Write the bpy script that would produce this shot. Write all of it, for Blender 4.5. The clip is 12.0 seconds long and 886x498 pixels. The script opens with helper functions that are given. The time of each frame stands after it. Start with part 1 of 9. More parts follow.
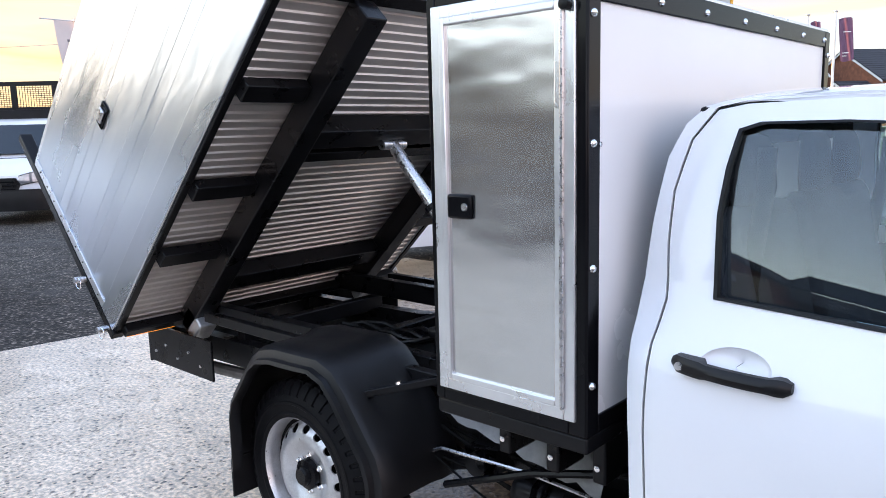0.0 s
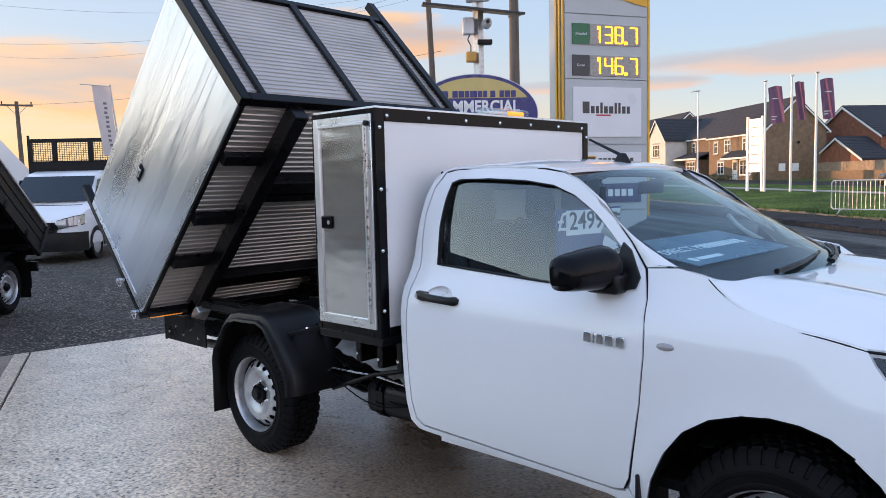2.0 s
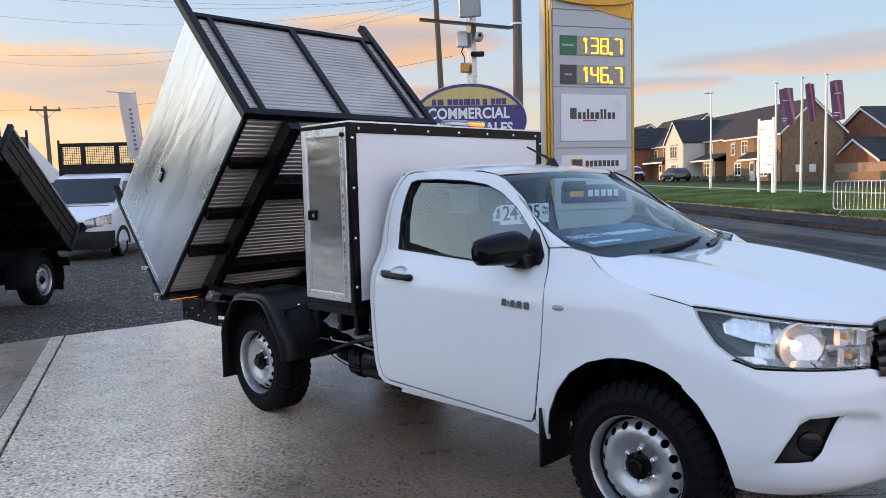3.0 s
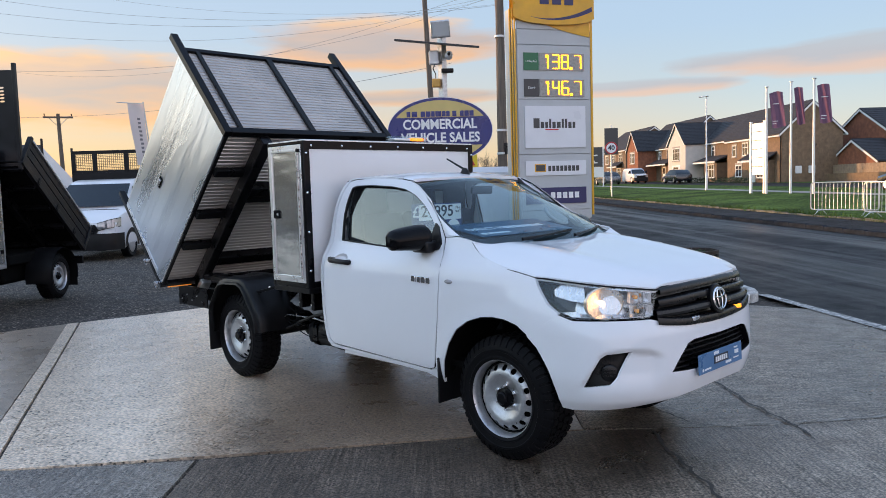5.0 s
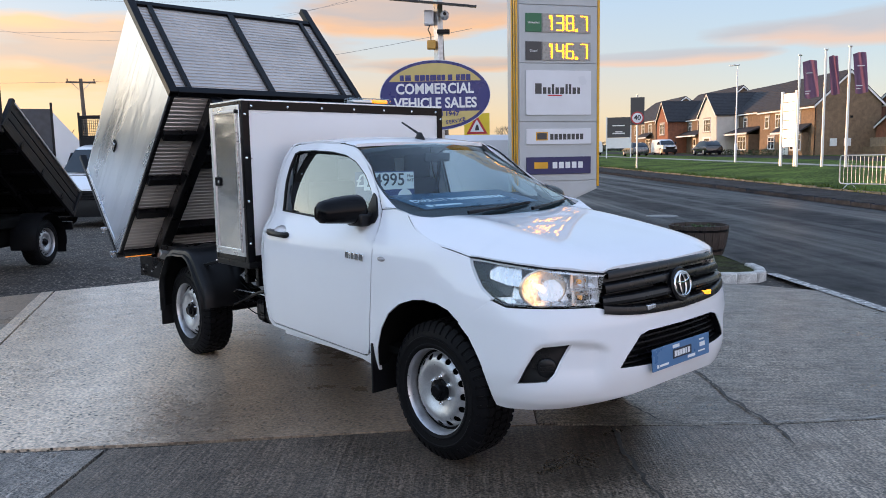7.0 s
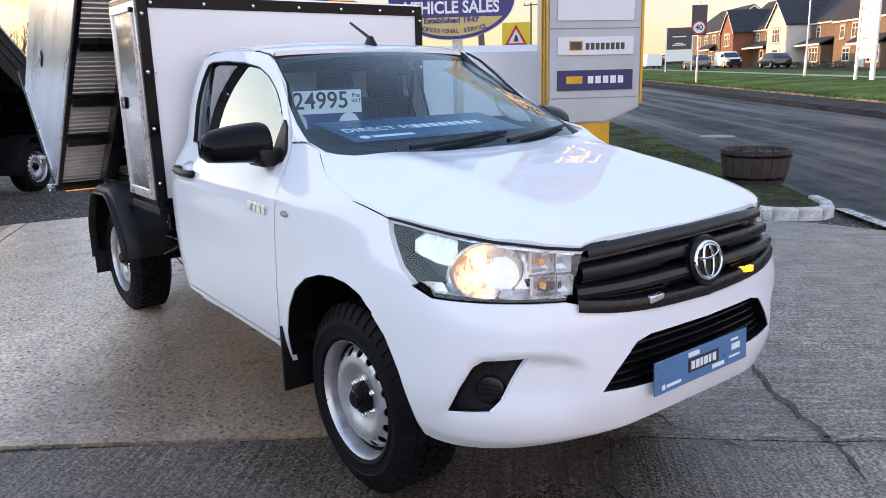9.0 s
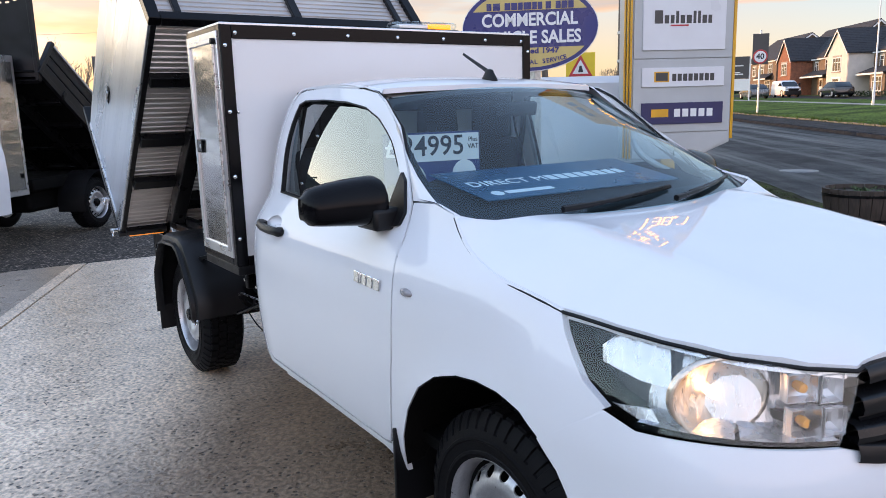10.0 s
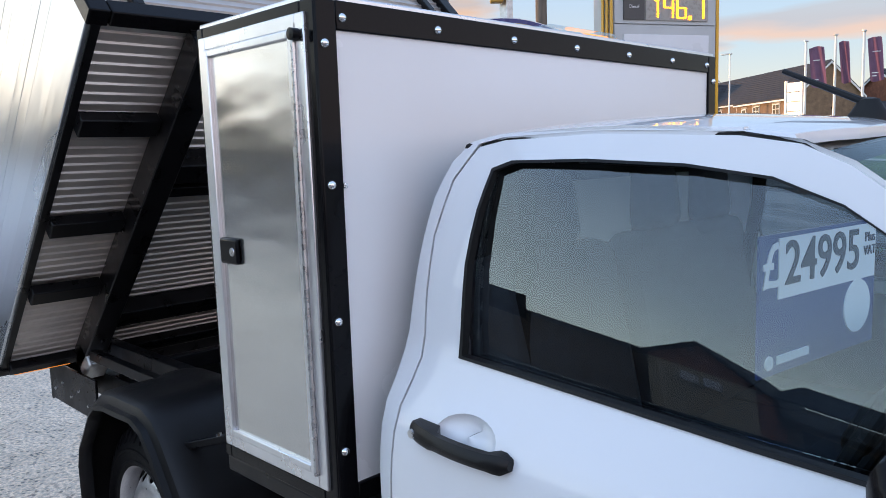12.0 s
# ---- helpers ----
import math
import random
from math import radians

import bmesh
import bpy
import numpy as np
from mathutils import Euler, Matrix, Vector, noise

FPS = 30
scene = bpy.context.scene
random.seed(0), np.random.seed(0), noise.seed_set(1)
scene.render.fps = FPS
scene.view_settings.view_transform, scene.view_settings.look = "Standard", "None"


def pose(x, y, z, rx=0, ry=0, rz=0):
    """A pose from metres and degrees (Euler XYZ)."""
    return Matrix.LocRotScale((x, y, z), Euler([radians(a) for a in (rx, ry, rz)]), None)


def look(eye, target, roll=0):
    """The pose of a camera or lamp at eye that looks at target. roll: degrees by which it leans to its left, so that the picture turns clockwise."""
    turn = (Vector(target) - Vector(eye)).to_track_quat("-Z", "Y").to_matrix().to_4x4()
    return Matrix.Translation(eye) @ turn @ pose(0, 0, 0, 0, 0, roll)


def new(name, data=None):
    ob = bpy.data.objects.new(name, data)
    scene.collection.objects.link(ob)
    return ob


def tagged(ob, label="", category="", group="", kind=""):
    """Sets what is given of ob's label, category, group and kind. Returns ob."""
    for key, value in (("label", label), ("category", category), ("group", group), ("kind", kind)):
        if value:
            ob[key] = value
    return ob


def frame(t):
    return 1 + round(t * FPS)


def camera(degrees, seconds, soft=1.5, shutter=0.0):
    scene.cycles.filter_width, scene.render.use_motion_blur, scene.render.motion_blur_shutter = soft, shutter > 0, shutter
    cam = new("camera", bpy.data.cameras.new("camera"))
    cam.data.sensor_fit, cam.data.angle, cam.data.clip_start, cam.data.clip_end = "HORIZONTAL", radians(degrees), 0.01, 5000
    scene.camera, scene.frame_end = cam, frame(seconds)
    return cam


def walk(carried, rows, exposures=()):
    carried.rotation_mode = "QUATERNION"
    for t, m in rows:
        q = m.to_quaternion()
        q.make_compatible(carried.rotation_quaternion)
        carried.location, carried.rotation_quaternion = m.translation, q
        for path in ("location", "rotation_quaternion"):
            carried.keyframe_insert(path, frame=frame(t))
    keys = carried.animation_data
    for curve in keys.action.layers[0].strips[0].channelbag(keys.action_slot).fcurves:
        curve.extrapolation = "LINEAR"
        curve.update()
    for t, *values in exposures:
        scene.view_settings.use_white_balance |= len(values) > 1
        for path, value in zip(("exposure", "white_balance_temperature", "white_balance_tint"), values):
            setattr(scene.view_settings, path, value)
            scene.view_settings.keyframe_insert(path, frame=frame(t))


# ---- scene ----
cam = camera(60.9, 12.0, soft=0.9)
PATH = [
    (0, (2.19, -2.426, 1.659), (0.859, -0.966, 1.348), -1.5),
    (0.5, (2.62, -2.711, 1.64), (1.318, -1.207, 1.43), -1.1),
    (1, (3.084, -2.882, 1.63), (1.772, -1.382, 1.457), -1.1),
    (1.5, (3.533, -3.078, 1.639), (2.192, -1.604, 1.471), -1.1),
    (2, (3.957, -3.29, 1.644), (2.581, -1.848, 1.469), -1.3),
    (2.5, (4.413, -3.424, 1.626), (3.008, -2.012, 1.451), -1.6),
    (3, (4.779, -3.648, 1.625), (3.364, -2.244, 1.456), -1.4),
    (5, (5.999, -4.08, 1.623), (4.566, -2.694, 1.462), -1.7),
    (5.5, (6.226, -3.961, 1.615), (4.777, -2.596, 1.429), -1.4),
    (6, (6.272, -3.799, 1.611), (4.823, -2.437, 1.403), -1.1),
    (6.5, (6.1, -3.626, 1.609), (4.646, -2.27, 1.391), -1.2),
    (7, (5.99, -3.345, 1.592), (4.511, -2.02, 1.353), -1.1),
    (7.5, (5.882, -3.01, 1.59), (4.384, -1.718, 1.295), -1.3),
    (9.5, (5.099, -2.063, 1.565), (3.54, -0.902, 1.097), -1.2),
    (10, (4.676, -2.055, 1.62), (3.05, -0.952, 1.247), -1.6),
    (10.5, (4.174, -2.044, 1.679), (2.534, -0.929, 1.418), -1.8),
    (11, (3.678, -2.115, 1.713), (2.094, -0.906, 1.54), -2.0),
    (11.5, (3.126, -1.989, 1.707), (1.635, -0.666, 1.536), -2.3),
    (12, (2.558, -1.852, 1.676), (1.154, -0.449, 1.428), -1.9),
]
walk(cam, [(t, look(eye, target, roll)) for t, eye, target, roll in PATH],
     exposures=[(0.0, 0.74, 6800, 14), (0.5, 0.5, 6800, 13), (1.0, 0.24, 6700, 10), (1.5, 0.12, 6650, 11), (2.0, 0.08, 6550, 13), (3.0, 0.0, 6550, 12), (5.0, -0.03, 6500, 10), (6.0, 0.02, 6550, 9), (7.0, 0.07, 6550, 11), (7.5, 0.12, 6600, 12), (9.5, 0.47, 6850, 15), (10.0, 0.25, 6650, 13), (10.5, 0.03, 6550, 12), (11.5, 0.05, 6450, 10), (12.0, 0.12, 6450, 11)])

# ---- world and light ----
SUN_AZ, SUN_EL = radians(194.0), radians(2.6)     # direction to the sun, counter-clockwise from +x
GLOW_AZ, OPEN_AZ = radians(160.0), radians(275.0)     # middle of the afterglow, and of the clear bright sky
CLOUD_SHIFT = (3.3, 1.7, 0.4)
world = bpy.data.worlds.new("dusk_sky")
scene.world = world
world.use_nodes = True
wn, wl = world.node_tree.nodes, world.node_tree.links
wn.clear()
w_out = wn.new("ShaderNodeOutputWorld")
w_bg = wn.new("ShaderNodeBackground")
sky = wn.new("ShaderNodeTexSky")
sky.sky_type = "NISHITA"
sky.sun_disc = False
sky.sun_elevation = radians(4.0)
sky.sun_rotation = radians(90.0) - SUN_AZ
sky.altitude, sky.air_density, sky.dust_density, sky.ozone_density = 50, 1.0, 1.6, 1.6
w_co = wn.new("ShaderNodeTexCoord")
w_sep = wn.new("ShaderNodeSeparateXYZ")
wl.new(w_co.outputs["Generated"], w_sep.inputs[0])


def w_math(op, a, b=None, c=None, clamp=False):
    n = wn.new("ShaderNodeMath")
    n.operation, n.use_clamp = op, clamp
    for k, v in enumerate((a, b, c)):
        if v is None:
            continue
        if isinstance(v, (int, float)):
            n.inputs[k].default_value = v
        else:
            wl.new(v, n.inputs[k])
    return n.outputs[0]


def w_ramp(fac, stops):
    n = wn.new("ShaderNodeValToRGB")
    wl.new(fac, n.inputs[0])
    el = n.color_ramp.elements
    while len(el) < len(stops):
        el.new(0.5)
    for e, (p, c) in zip(el, stops):
        e.position, e.color = p, (*c, 1)
    return n.outputs[0]


def w_mix(fac, a, b, mode="MIX"):
    n = wn.new("ShaderNodeMix")
    n.data_type, n.blend_type = "RGBA", mode
    for k, v in (("Factor", fac), ("A", a), ("B", b)):
        socket = n.inputs[0] if k == "Factor" else n.inputs[6 if k == "A" else 7]
        if isinstance(v, (int, float)):
            socket.default_value = v
        elif isinstance(v, tuple):
            socket.default_value = (*v, 1)
        else:
            wl.new(v, socket)
    return n.outputs[2]


# cloud banks: noise on a flat layer far overhead, seen in perspective
w_up = w_math("MAXIMUM", w_sep.outputs[2], 0.0)
w_map = wn.new("ShaderNodeMapping")
w_map.inputs["Location"].default_value = CLOUD_SHIFT
w_map.inputs["Scale"].default_value = (1.0, 1.0, 5.5)
wl.new(w_co.outputs["Generated"], w_map.inputs[0])
w_noise = wn.new("ShaderNodeTexNoise")
w_noise.inputs["Scale"].default_value, w_noise.inputs["Detail"].default_value = 2.1, 6
w_noise.inputs["Roughness"].default_value = 0.52
wl.new(w_map.outputs[0], w_noise.inputs["Vector"])
w_sun = wn.new("ShaderNodeVectorMath")
w_sun.operation = "DOT_PRODUCT"
w_sun.inputs[1].default_value = (math.cos(GLOW_AZ), math.sin(GLOW_AZ), 0.0)
wl.new(w_co.outputs["Generated"], w_sun.inputs[0])
w_side = w_math("MULTIPLY_ADD", w_sun.outputs["Value"], 0.5, 0.5, True)          # 1 towards the sun, 0 away
w_open = wn.new("ShaderNodeVectorMath")
w_open.operation = "DOT_PRODUCT"
w_open.inputs[1].default_value = (math.cos(OPEN_AZ), math.sin(OPEN_AZ), 0.0)
wl.new(w_co.outputs["Generated"], w_open.inputs[0])
w_far = w_math("MULTIPLY_ADD", w_open.outputs["Value"], 0.5, 0.5, True)
# three banks drifting over the houses and the yard: azimuth, height, half width, half depth
w_ragged = w_math("MULTIPLY_ADD", w_noise.outputs["Fac"], 3.2, -1.6)
w_wisp = wn.new("ShaderNodeTexNoise")
w_wisp.inputs["Scale"].default_value, w_wisp.inputs["Detail"].default_value = 7.0, 5
wl.new(w_map.outputs[0], w_wisp.inputs["Vector"])
w_tuft = w_math("MULTIPLY_ADD", w_wisp.outputs["Fac"], 1.6, -0.8)


def cloud_bank(azimuth, height, wide, deep):
    """Cover of one bank and the height within it, -1 at its foot and 1 at its crest."""
    spots = []
    for a in (radians(azimuth), radians(azimuth + 90)):
        d = wn.new("ShaderNodeVectorMath")
        d.operation = "DOT_PRODUCT"
        d.inputs[1].default_value = (math.cos(a), math.sin(a), 0.0)
        wl.new(w_co.outputs["Generated"], d.inputs[0])
        spots.append(d.outputs["Value"])
    across = w_math("POWER", w_math("ABSOLUTE", w_math("DIVIDE", spots[1], wide)), 2.0)
    v = w_math("DIVIDE", w_math("SUBTRACT", w_sep.outputs[2], height), deep)
    body = w_math("SUBTRACT", w_math("SUBTRACT", 1.0, across), w_math("POWER", w_math("ABSOLUTE", v), 2.0))
    body = w_math("ADD", w_math("ADD", body, w_ragged), w_tuft)
    body = w_math("MULTIPLY", body, w_math("GREATER_THAN", spots[0], 0.0))
    return w_ramp(body, [(0.0, (0, 0, 0)), (0.55, (0.97, 0.97, 0.97))]), w_math("MULTIPLY_ADD", w_math("ADD", v, w_tuft), 0.42, 0.5, True)


# clear sky: warm along the horizon under the sun, pale green-blue beside it, bright blue dusk overhead and behind
w_grad_sun = w_ramp(w_up, [(0.0, (0.86, 0.56, 0.27)), (0.05, (0.84, 0.62, 0.38)), (0.09, (0.74, 0.61, 0.49)), (0.13, (0.62, 0.63, 0.64)), (0.19, (0.49, 0.62, 0.78)), (0.35, (0.45, 0.60, 0.84)), (1.0, (0.47, 0.66, 1.05))])
w_grad_mid = w_ramp(w_up, [(0.0, (0.82, 0.68, 0.49)), (0.045, (0.78, 0.74, 0.62)), (0.085, (0.66, 0.73, 0.74)), (0.125, (0.55, 0.69, 0.80)), (0.19, (0.49, 0.65, 0.84)), (0.40, (0.42, 0.58, 0.84)), (1.0, (0.47, 0.66, 1.05))])
w_grad_far = w_ramp(w_up, [(0.0, (1.25, 1.32, 1.24)), (0.07, (2.00, 2.16, 2.04)), (0.16, (1.76, 2.10, 2.22)), (0.30, (1.26, 1.58, 1.90)), (0.55, (0.78, 1.05, 1.50)), (1.0, (0.50, 0.70, 1.10))])
w_turn = w_ramp(w_side, [(0.84, (0, 0, 0)), (0.985, (1, 1, 1))])
w_back = w_ramp(w_far, [(0.36, (0, 0, 0)), (0.66, (1, 1, 1))])
w_clear = w_mix(w_back, w_mix(w_turn, w_grad_mid, w_grad_sun), w_grad_far)
SUNLIT = [(0.0, (0.96, 0.58, 0.24)), (0.28, (0.90, 0.50, 0.27)), (0.52, (0.55, 0.45, 0.43)), (0.74, (0.70, 0.49, 0.39)), (0.95, (1.0, 0.60, 0.30))]
SHADED = [(0.0, (0.80, 0.60, 0.50)), (0.35, (0.80, 0.57, 0.48)), (0.60, (0.54, 0.53, 0.58)), (1.0, (0.52, 0.58, 0.66))]
w_dawn = wn.new("ShaderNodeVectorMath")
w_dawn.operation = "DOT_PRODUCT"
w_dawn.inputs[1].default_value = (math.cos(radians(-8)), math.sin(radians(-8)), 0.0)
wl.new(w_co.outputs["Generated"], w_dawn.inputs[0])
w_grad_east = w_ramp(w_up, [(0.0, (1.20, 0.99, 1.00)), (0.10, (1.60, 1.31, 1.36)), (0.28, (1.38, 1.34, 1.50)), (0.55, (0.84, 1.05, 1.46)), (1.0, (0.50, 0.70, 1.10))])
w_clear = w_mix(w_ramp(w_dawn.outputs["Value"], [(0.25, (0, 0, 0)), (0.75, (1, 1, 1))]), w_clear, w_grad_east)
# cool sky patch added outside the view, to tune reflections in glass and tipper
w_patch = wn.new("ShaderNodeVectorMath")
w_patch.operation = "DOT_PRODUCT"
w_patch.inputs[1].default_value = (math.cos(radians(212)) * 0.98, math.sin(radians(212)) * 0.98, 0.20)
wl.new(w_co.outputs["Generated"], w_patch.inputs[0])
w_clear = w_mix(w_ramp(w_patch.outputs["Value"], [(0.90, (0, 0, 0)), (0.985, (1, 1, 1))]), w_clear, (1.18, 1.40, 1.50))
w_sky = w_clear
for bank, tones in (((162.0, 0.127, 0.34, 0.050), SUNLIT), ((141.0, 0.185, 0.17, 0.034), SUNLIT), ((138.0, 0.118, 0.17, 0.014), SUNLIT), ((107.0, 0.138, 0.20, 0.024), SHADED), ((121.0, 0.118, 0.14, 0.011), SHADED)):
    cover, rise = cloud_bank(*bank)
    w_sky = w_mix(cover, w_sky, w_ramp(rise, tones))
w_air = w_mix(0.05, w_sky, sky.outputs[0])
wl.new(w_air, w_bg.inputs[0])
w_bg.inputs[1].default_value = 1.0
wl.new(w_bg.outputs[0], w_out.inputs[0])

sun = new("sun", bpy.data.lights.new("sun", "SUN"))
sun.data.energy, sun.data.angle, sun.data.color = 5.0, radians(0.6), (1.0, 0.56, 0.27)
sun.matrix_world = look((0, 0, 0), (-math.cos(SUN_AZ), -math.sin(SUN_AZ), -math.tan(SUN_EL)))

# ---- materials ----


def mat(name, color, rough=0.5, metal=0.0, vary=0.12, scale=6.0, fine=0.0, bump=0.0, bump_scale=60.0, coat=0.0, tint=None, rough_vary=0.08, stretch=(1, 1, 1), spec=0.5, random_tone=0.0):
    """Principled surface with two scales of variation, in metres (object space)."""
    m = bpy.data.materials.new(name)
    m.use_nodes = True
    n, l = m.node_tree.nodes, m.node_tree.links
    b = n["Principled BSDF"]
    b.inputs["Metallic"].default_value = metal
    b.inputs["Coat Weight"].default_value = coat
    b.inputs["Coat Roughness"].default_value = 0.015
    b.inputs["Specular IOR Level"].default_value = spec
    co = n.new("ShaderNodeTexCoord")
    mp = n.new("ShaderNodeMapping")
    mp.inputs["Scale"].default_value = stretch
    l.new(co.outputs["Object"], mp.inputs[0])
    big = n.new("ShaderNodeTexNoise")
    big.inputs["Scale"].default_value, big.inputs["Detail"].default_value = scale, 6
    l.new(mp.outputs[0], big.inputs["Vector"])
    small = n.new("ShaderNodeTexNoise")
    small.inputs["Scale"].default_value, small.inputs["Detail"].default_value = bump_scale, 3
    l.new(mp.outputs[0], small.inputs["Vector"])
    ramp = n.new("ShaderNodeValToRGB")
    dark = tuple(c * (1 - vary) for c in color) if tint is None else tint
    light = tuple(min(1.0, c * (1 + vary)) for c in color)
    ramp.color_ramp.elements[0].position, ramp.color_ramp.elements[0].color = 0.32, (*dark, 1)
    ramp.color_ramp.elements[1].position, ramp.color_ramp.elements[1].color = 0.68, (*light, 1)
    l.new(big.outputs["Fac"], ramp.inputs[0])
    colour = ramp.outputs[0]
    if fine:
        mix = n.new("ShaderNodeMix")
        mix.data_type, mix.blend_type = "RGBA", "MULTIPLY"
        mix.inputs[0].default_value = fine
        r2 = n.new("ShaderNodeValToRGB")
        r2.color_ramp.elements[0].position, r2.color_ramp.elements[0].color = 0.36, (0.35, 0.35, 0.35, 1)
        r2.color_ramp.elements[1].position, r2.color_ramp.elements[1].color = 0.62, (1.25, 1.25, 1.25, 1)
        l.new(small.outputs["Fac"], r2.inputs[0])
        l.new(colour, mix.inputs[6]), l.new(r2.outputs[0], mix.inputs[7])
        colour = mix.outputs[2]
    if random_tone:
        info = n.new("ShaderNodeObjectInfo")
        hsv = n.new("ShaderNodeHueSaturation")
        mr = n.new("ShaderNodeMapRange")
        mr.inputs["To Min"].default_value, mr.inputs["To Max"].default_value = 1 - random_tone, 1 + random_tone
        l.new(info.outputs["Random"], mr.inputs["Value"])
        l.new(mr.outputs[0], hsv.inputs["Value"])
        l.new(colour, hsv.inputs["Color"])
        colour = hsv.outputs[0]
    l.new(colour, b.inputs["Base Color"])
    rr = n.new("ShaderNodeMapRange")
    rr.inputs["From Min"].default_value, rr.inputs["From Max"].default_value = 0.3, 0.7
    rr.inputs["To Min"].default_value = max(0.02, rough - rough_vary)
    rr.inputs["To Max"].default_value = min(1.0, rough + rough_vary)
    l.new(big.outputs["Fac"], rr.inputs["Value"])
    l.new(rr.outputs[0], b.inputs["Roughness"])
    if bump:
        bp = n.new("ShaderNodeBump")
        bp.inputs["Strength"].default_value, bp.inputs["Distance"].default_value = 1.0, bump
        l.new(small.outputs["Fac"], bp.inputs["Height"])
        l.new(bp.outputs[0], b.inputs["Normal"])
    return m


def glow(name, color, strength, base=None):
    m = mat(name, base or color, 0.3, vary=0.02)
    b = m.node_tree.nodes["Principled BSDF"]
    b.inputs["Emission Color"].default_value = (*color, 1)
    b.inputs["Emission Strength"].default_value = strength
    return m


def glass(name, color=(1, 1, 1), mirror=0.08, rise=5.0):
    """A thin clear pane: it lets light through and mirrors more towards grazing."""
    m = bpy.data.materials.new(name)
    m.use_nodes = True
    n, l = m.node_tree.nodes, m.node_tree.links
    n.remove(n["Principled BSDF"])
    clear, gloss, mix, facing_w, power, scale = n.new("ShaderNodeBsdfTransparent"), n.new("ShaderNodeBsdfGlossy"), n.new("ShaderNodeMixShader"), n.new("ShaderNodeLayerWeight"), n.new("ShaderNodeMath"), n.new("ShaderNodeMath")
    clear.inputs["Color"].default_value = (*color, 1)
    gloss.inputs["Roughness"].default_value = 0.0
    gloss.inputs["Color"].default_value = (0.90, 0.98, 1.0, 1)
    facing_w.inputs["Blend"].default_value = 0.5
    power.operation, power.inputs[1].default_value = "POWER", rise
    scale.operation, scale.inputs[1].default_value, scale.inputs[2].default_value = "MULTIPLY_ADD", 1 - mirror, mirror
    l.new(facing_w.outputs["Facing"], power.inputs[0]), l.new(power.outputs[0], scale.inputs[0])
    l.new(scale.outputs[0], mix.inputs[0]), l.new(clear.outputs[0], mix.inputs[1]), l.new(gloss.outputs[0], mix.inputs[2])
    l.new(mix.outputs[0], n["Material Output"].inputs["Surface"])
    return m


WHITE_PAINT = mat("white_car_paint", (0.775, 0.785, 0.81), 0.55, vary=0.012, scale=2.0, coat=1.0, rough_vary=0.03, spec=0.12)
BLACK_PLASTIC = mat("black_textured_plastic", (0.006, 0.006, 0.007), 0.38, vary=0.25, bump=0.0003, bump_scale=700, spec=0.28)
GLOSS_BLACK = mat("gloss_black_paint", (0.004, 0.004, 0.005), 0.18, vary=0.2, coat=0.05, rough_vary=0.05, spec=0.11)
SATIN_BLACK = mat("satin_black_steel", (0.005, 0.005, 0.006), 0.33, vary=0.3, scale=9, rough_vary=0.12, spec=0.2)
DULL_BLACK = mat("dull_black_underside", (0.004, 0.004, 0.004), 0.7, vary=0.4, scale=12, spec=0.08)
RUBBER = mat("tyre_rubber", (0.006, 0.006, 0.007), 0.55, spec=0.09, vary=0.25, scale=14, bump=0.0006, bump_scale=300)
SEAL = mat("rubber_seal", (0.006, 0.006, 0.007), 0.5, vary=0.1, spec=0.25)
RIM_SILVER = mat("silver_wheel_paint", (0.52, 0.525, 0.54), 0.34, 0.72, vary=0.10, scale=20, fine=0.12, bump=0.0002, bump_scale=160)
CHROME = mat("chrome", (0.80, 0.81, 0.82), 0.07, 1.0, vary=0.03)
STEEL = mat("bright_steel", (0.60, 0.60, 0.61), 0.28, 1.0, vary=0.12, scale=40)
GALV = mat("galvanised_steel", (0.56, 0.57, 0.58), 0.42, 0.85, vary=0.18, scale=25)
ALU = mat("brushed_aluminium", (0.57, 0.615, 0.67), 0.27, 0.97, vary=0.05, scale=1.3, stretch=(0.5, 1, 1.6), rough_vary=0.05, random_tone=0.08, bump=0.010, bump_scale=2.6)
ALU_DOOR = mat("brushed_aluminium_sheet", (0.66, 0.66, 0.66), 0.20, 0.97, vary=0.08, scale=1.6, stretch=(0.5, 1, 1.3), rough_vary=0.05, bump=0.014, bump_scale=2.4)
ALU_TRIM = mat("aluminium_trim", (0.74, 0.75, 0.77), 0.32, 0.9, vary=0.05, scale=8)
ALU_RIB = mat("ribbed_aluminium", (0.54, 0.505, 0.475), 0.40, 0.62, vary=0.10, scale=3.0, stretch=(4, 0.6, 1), rough_vary=0.06)
GRP_WHITE = mat("white_laminate_panel", (0.79, 0.785, 0.785), 0.24, vary=0.02, scale=1.5, rough_vary=0.05, bump=0.004, bump_scale=1.6)
GLASS = glass("clear_glass", (0.78, 0.90, 0.95), 0.09, 2.1)
SCREEN_GLASS = glass("windscreen_glass", (0.74, 0.91, 0.96), 0.045)
LAMP_GLASS = glass("lamp_lens", (0.95, 0.96, 0.96), 0.06)

# ---- tools for building ----
from mathutils import geometry


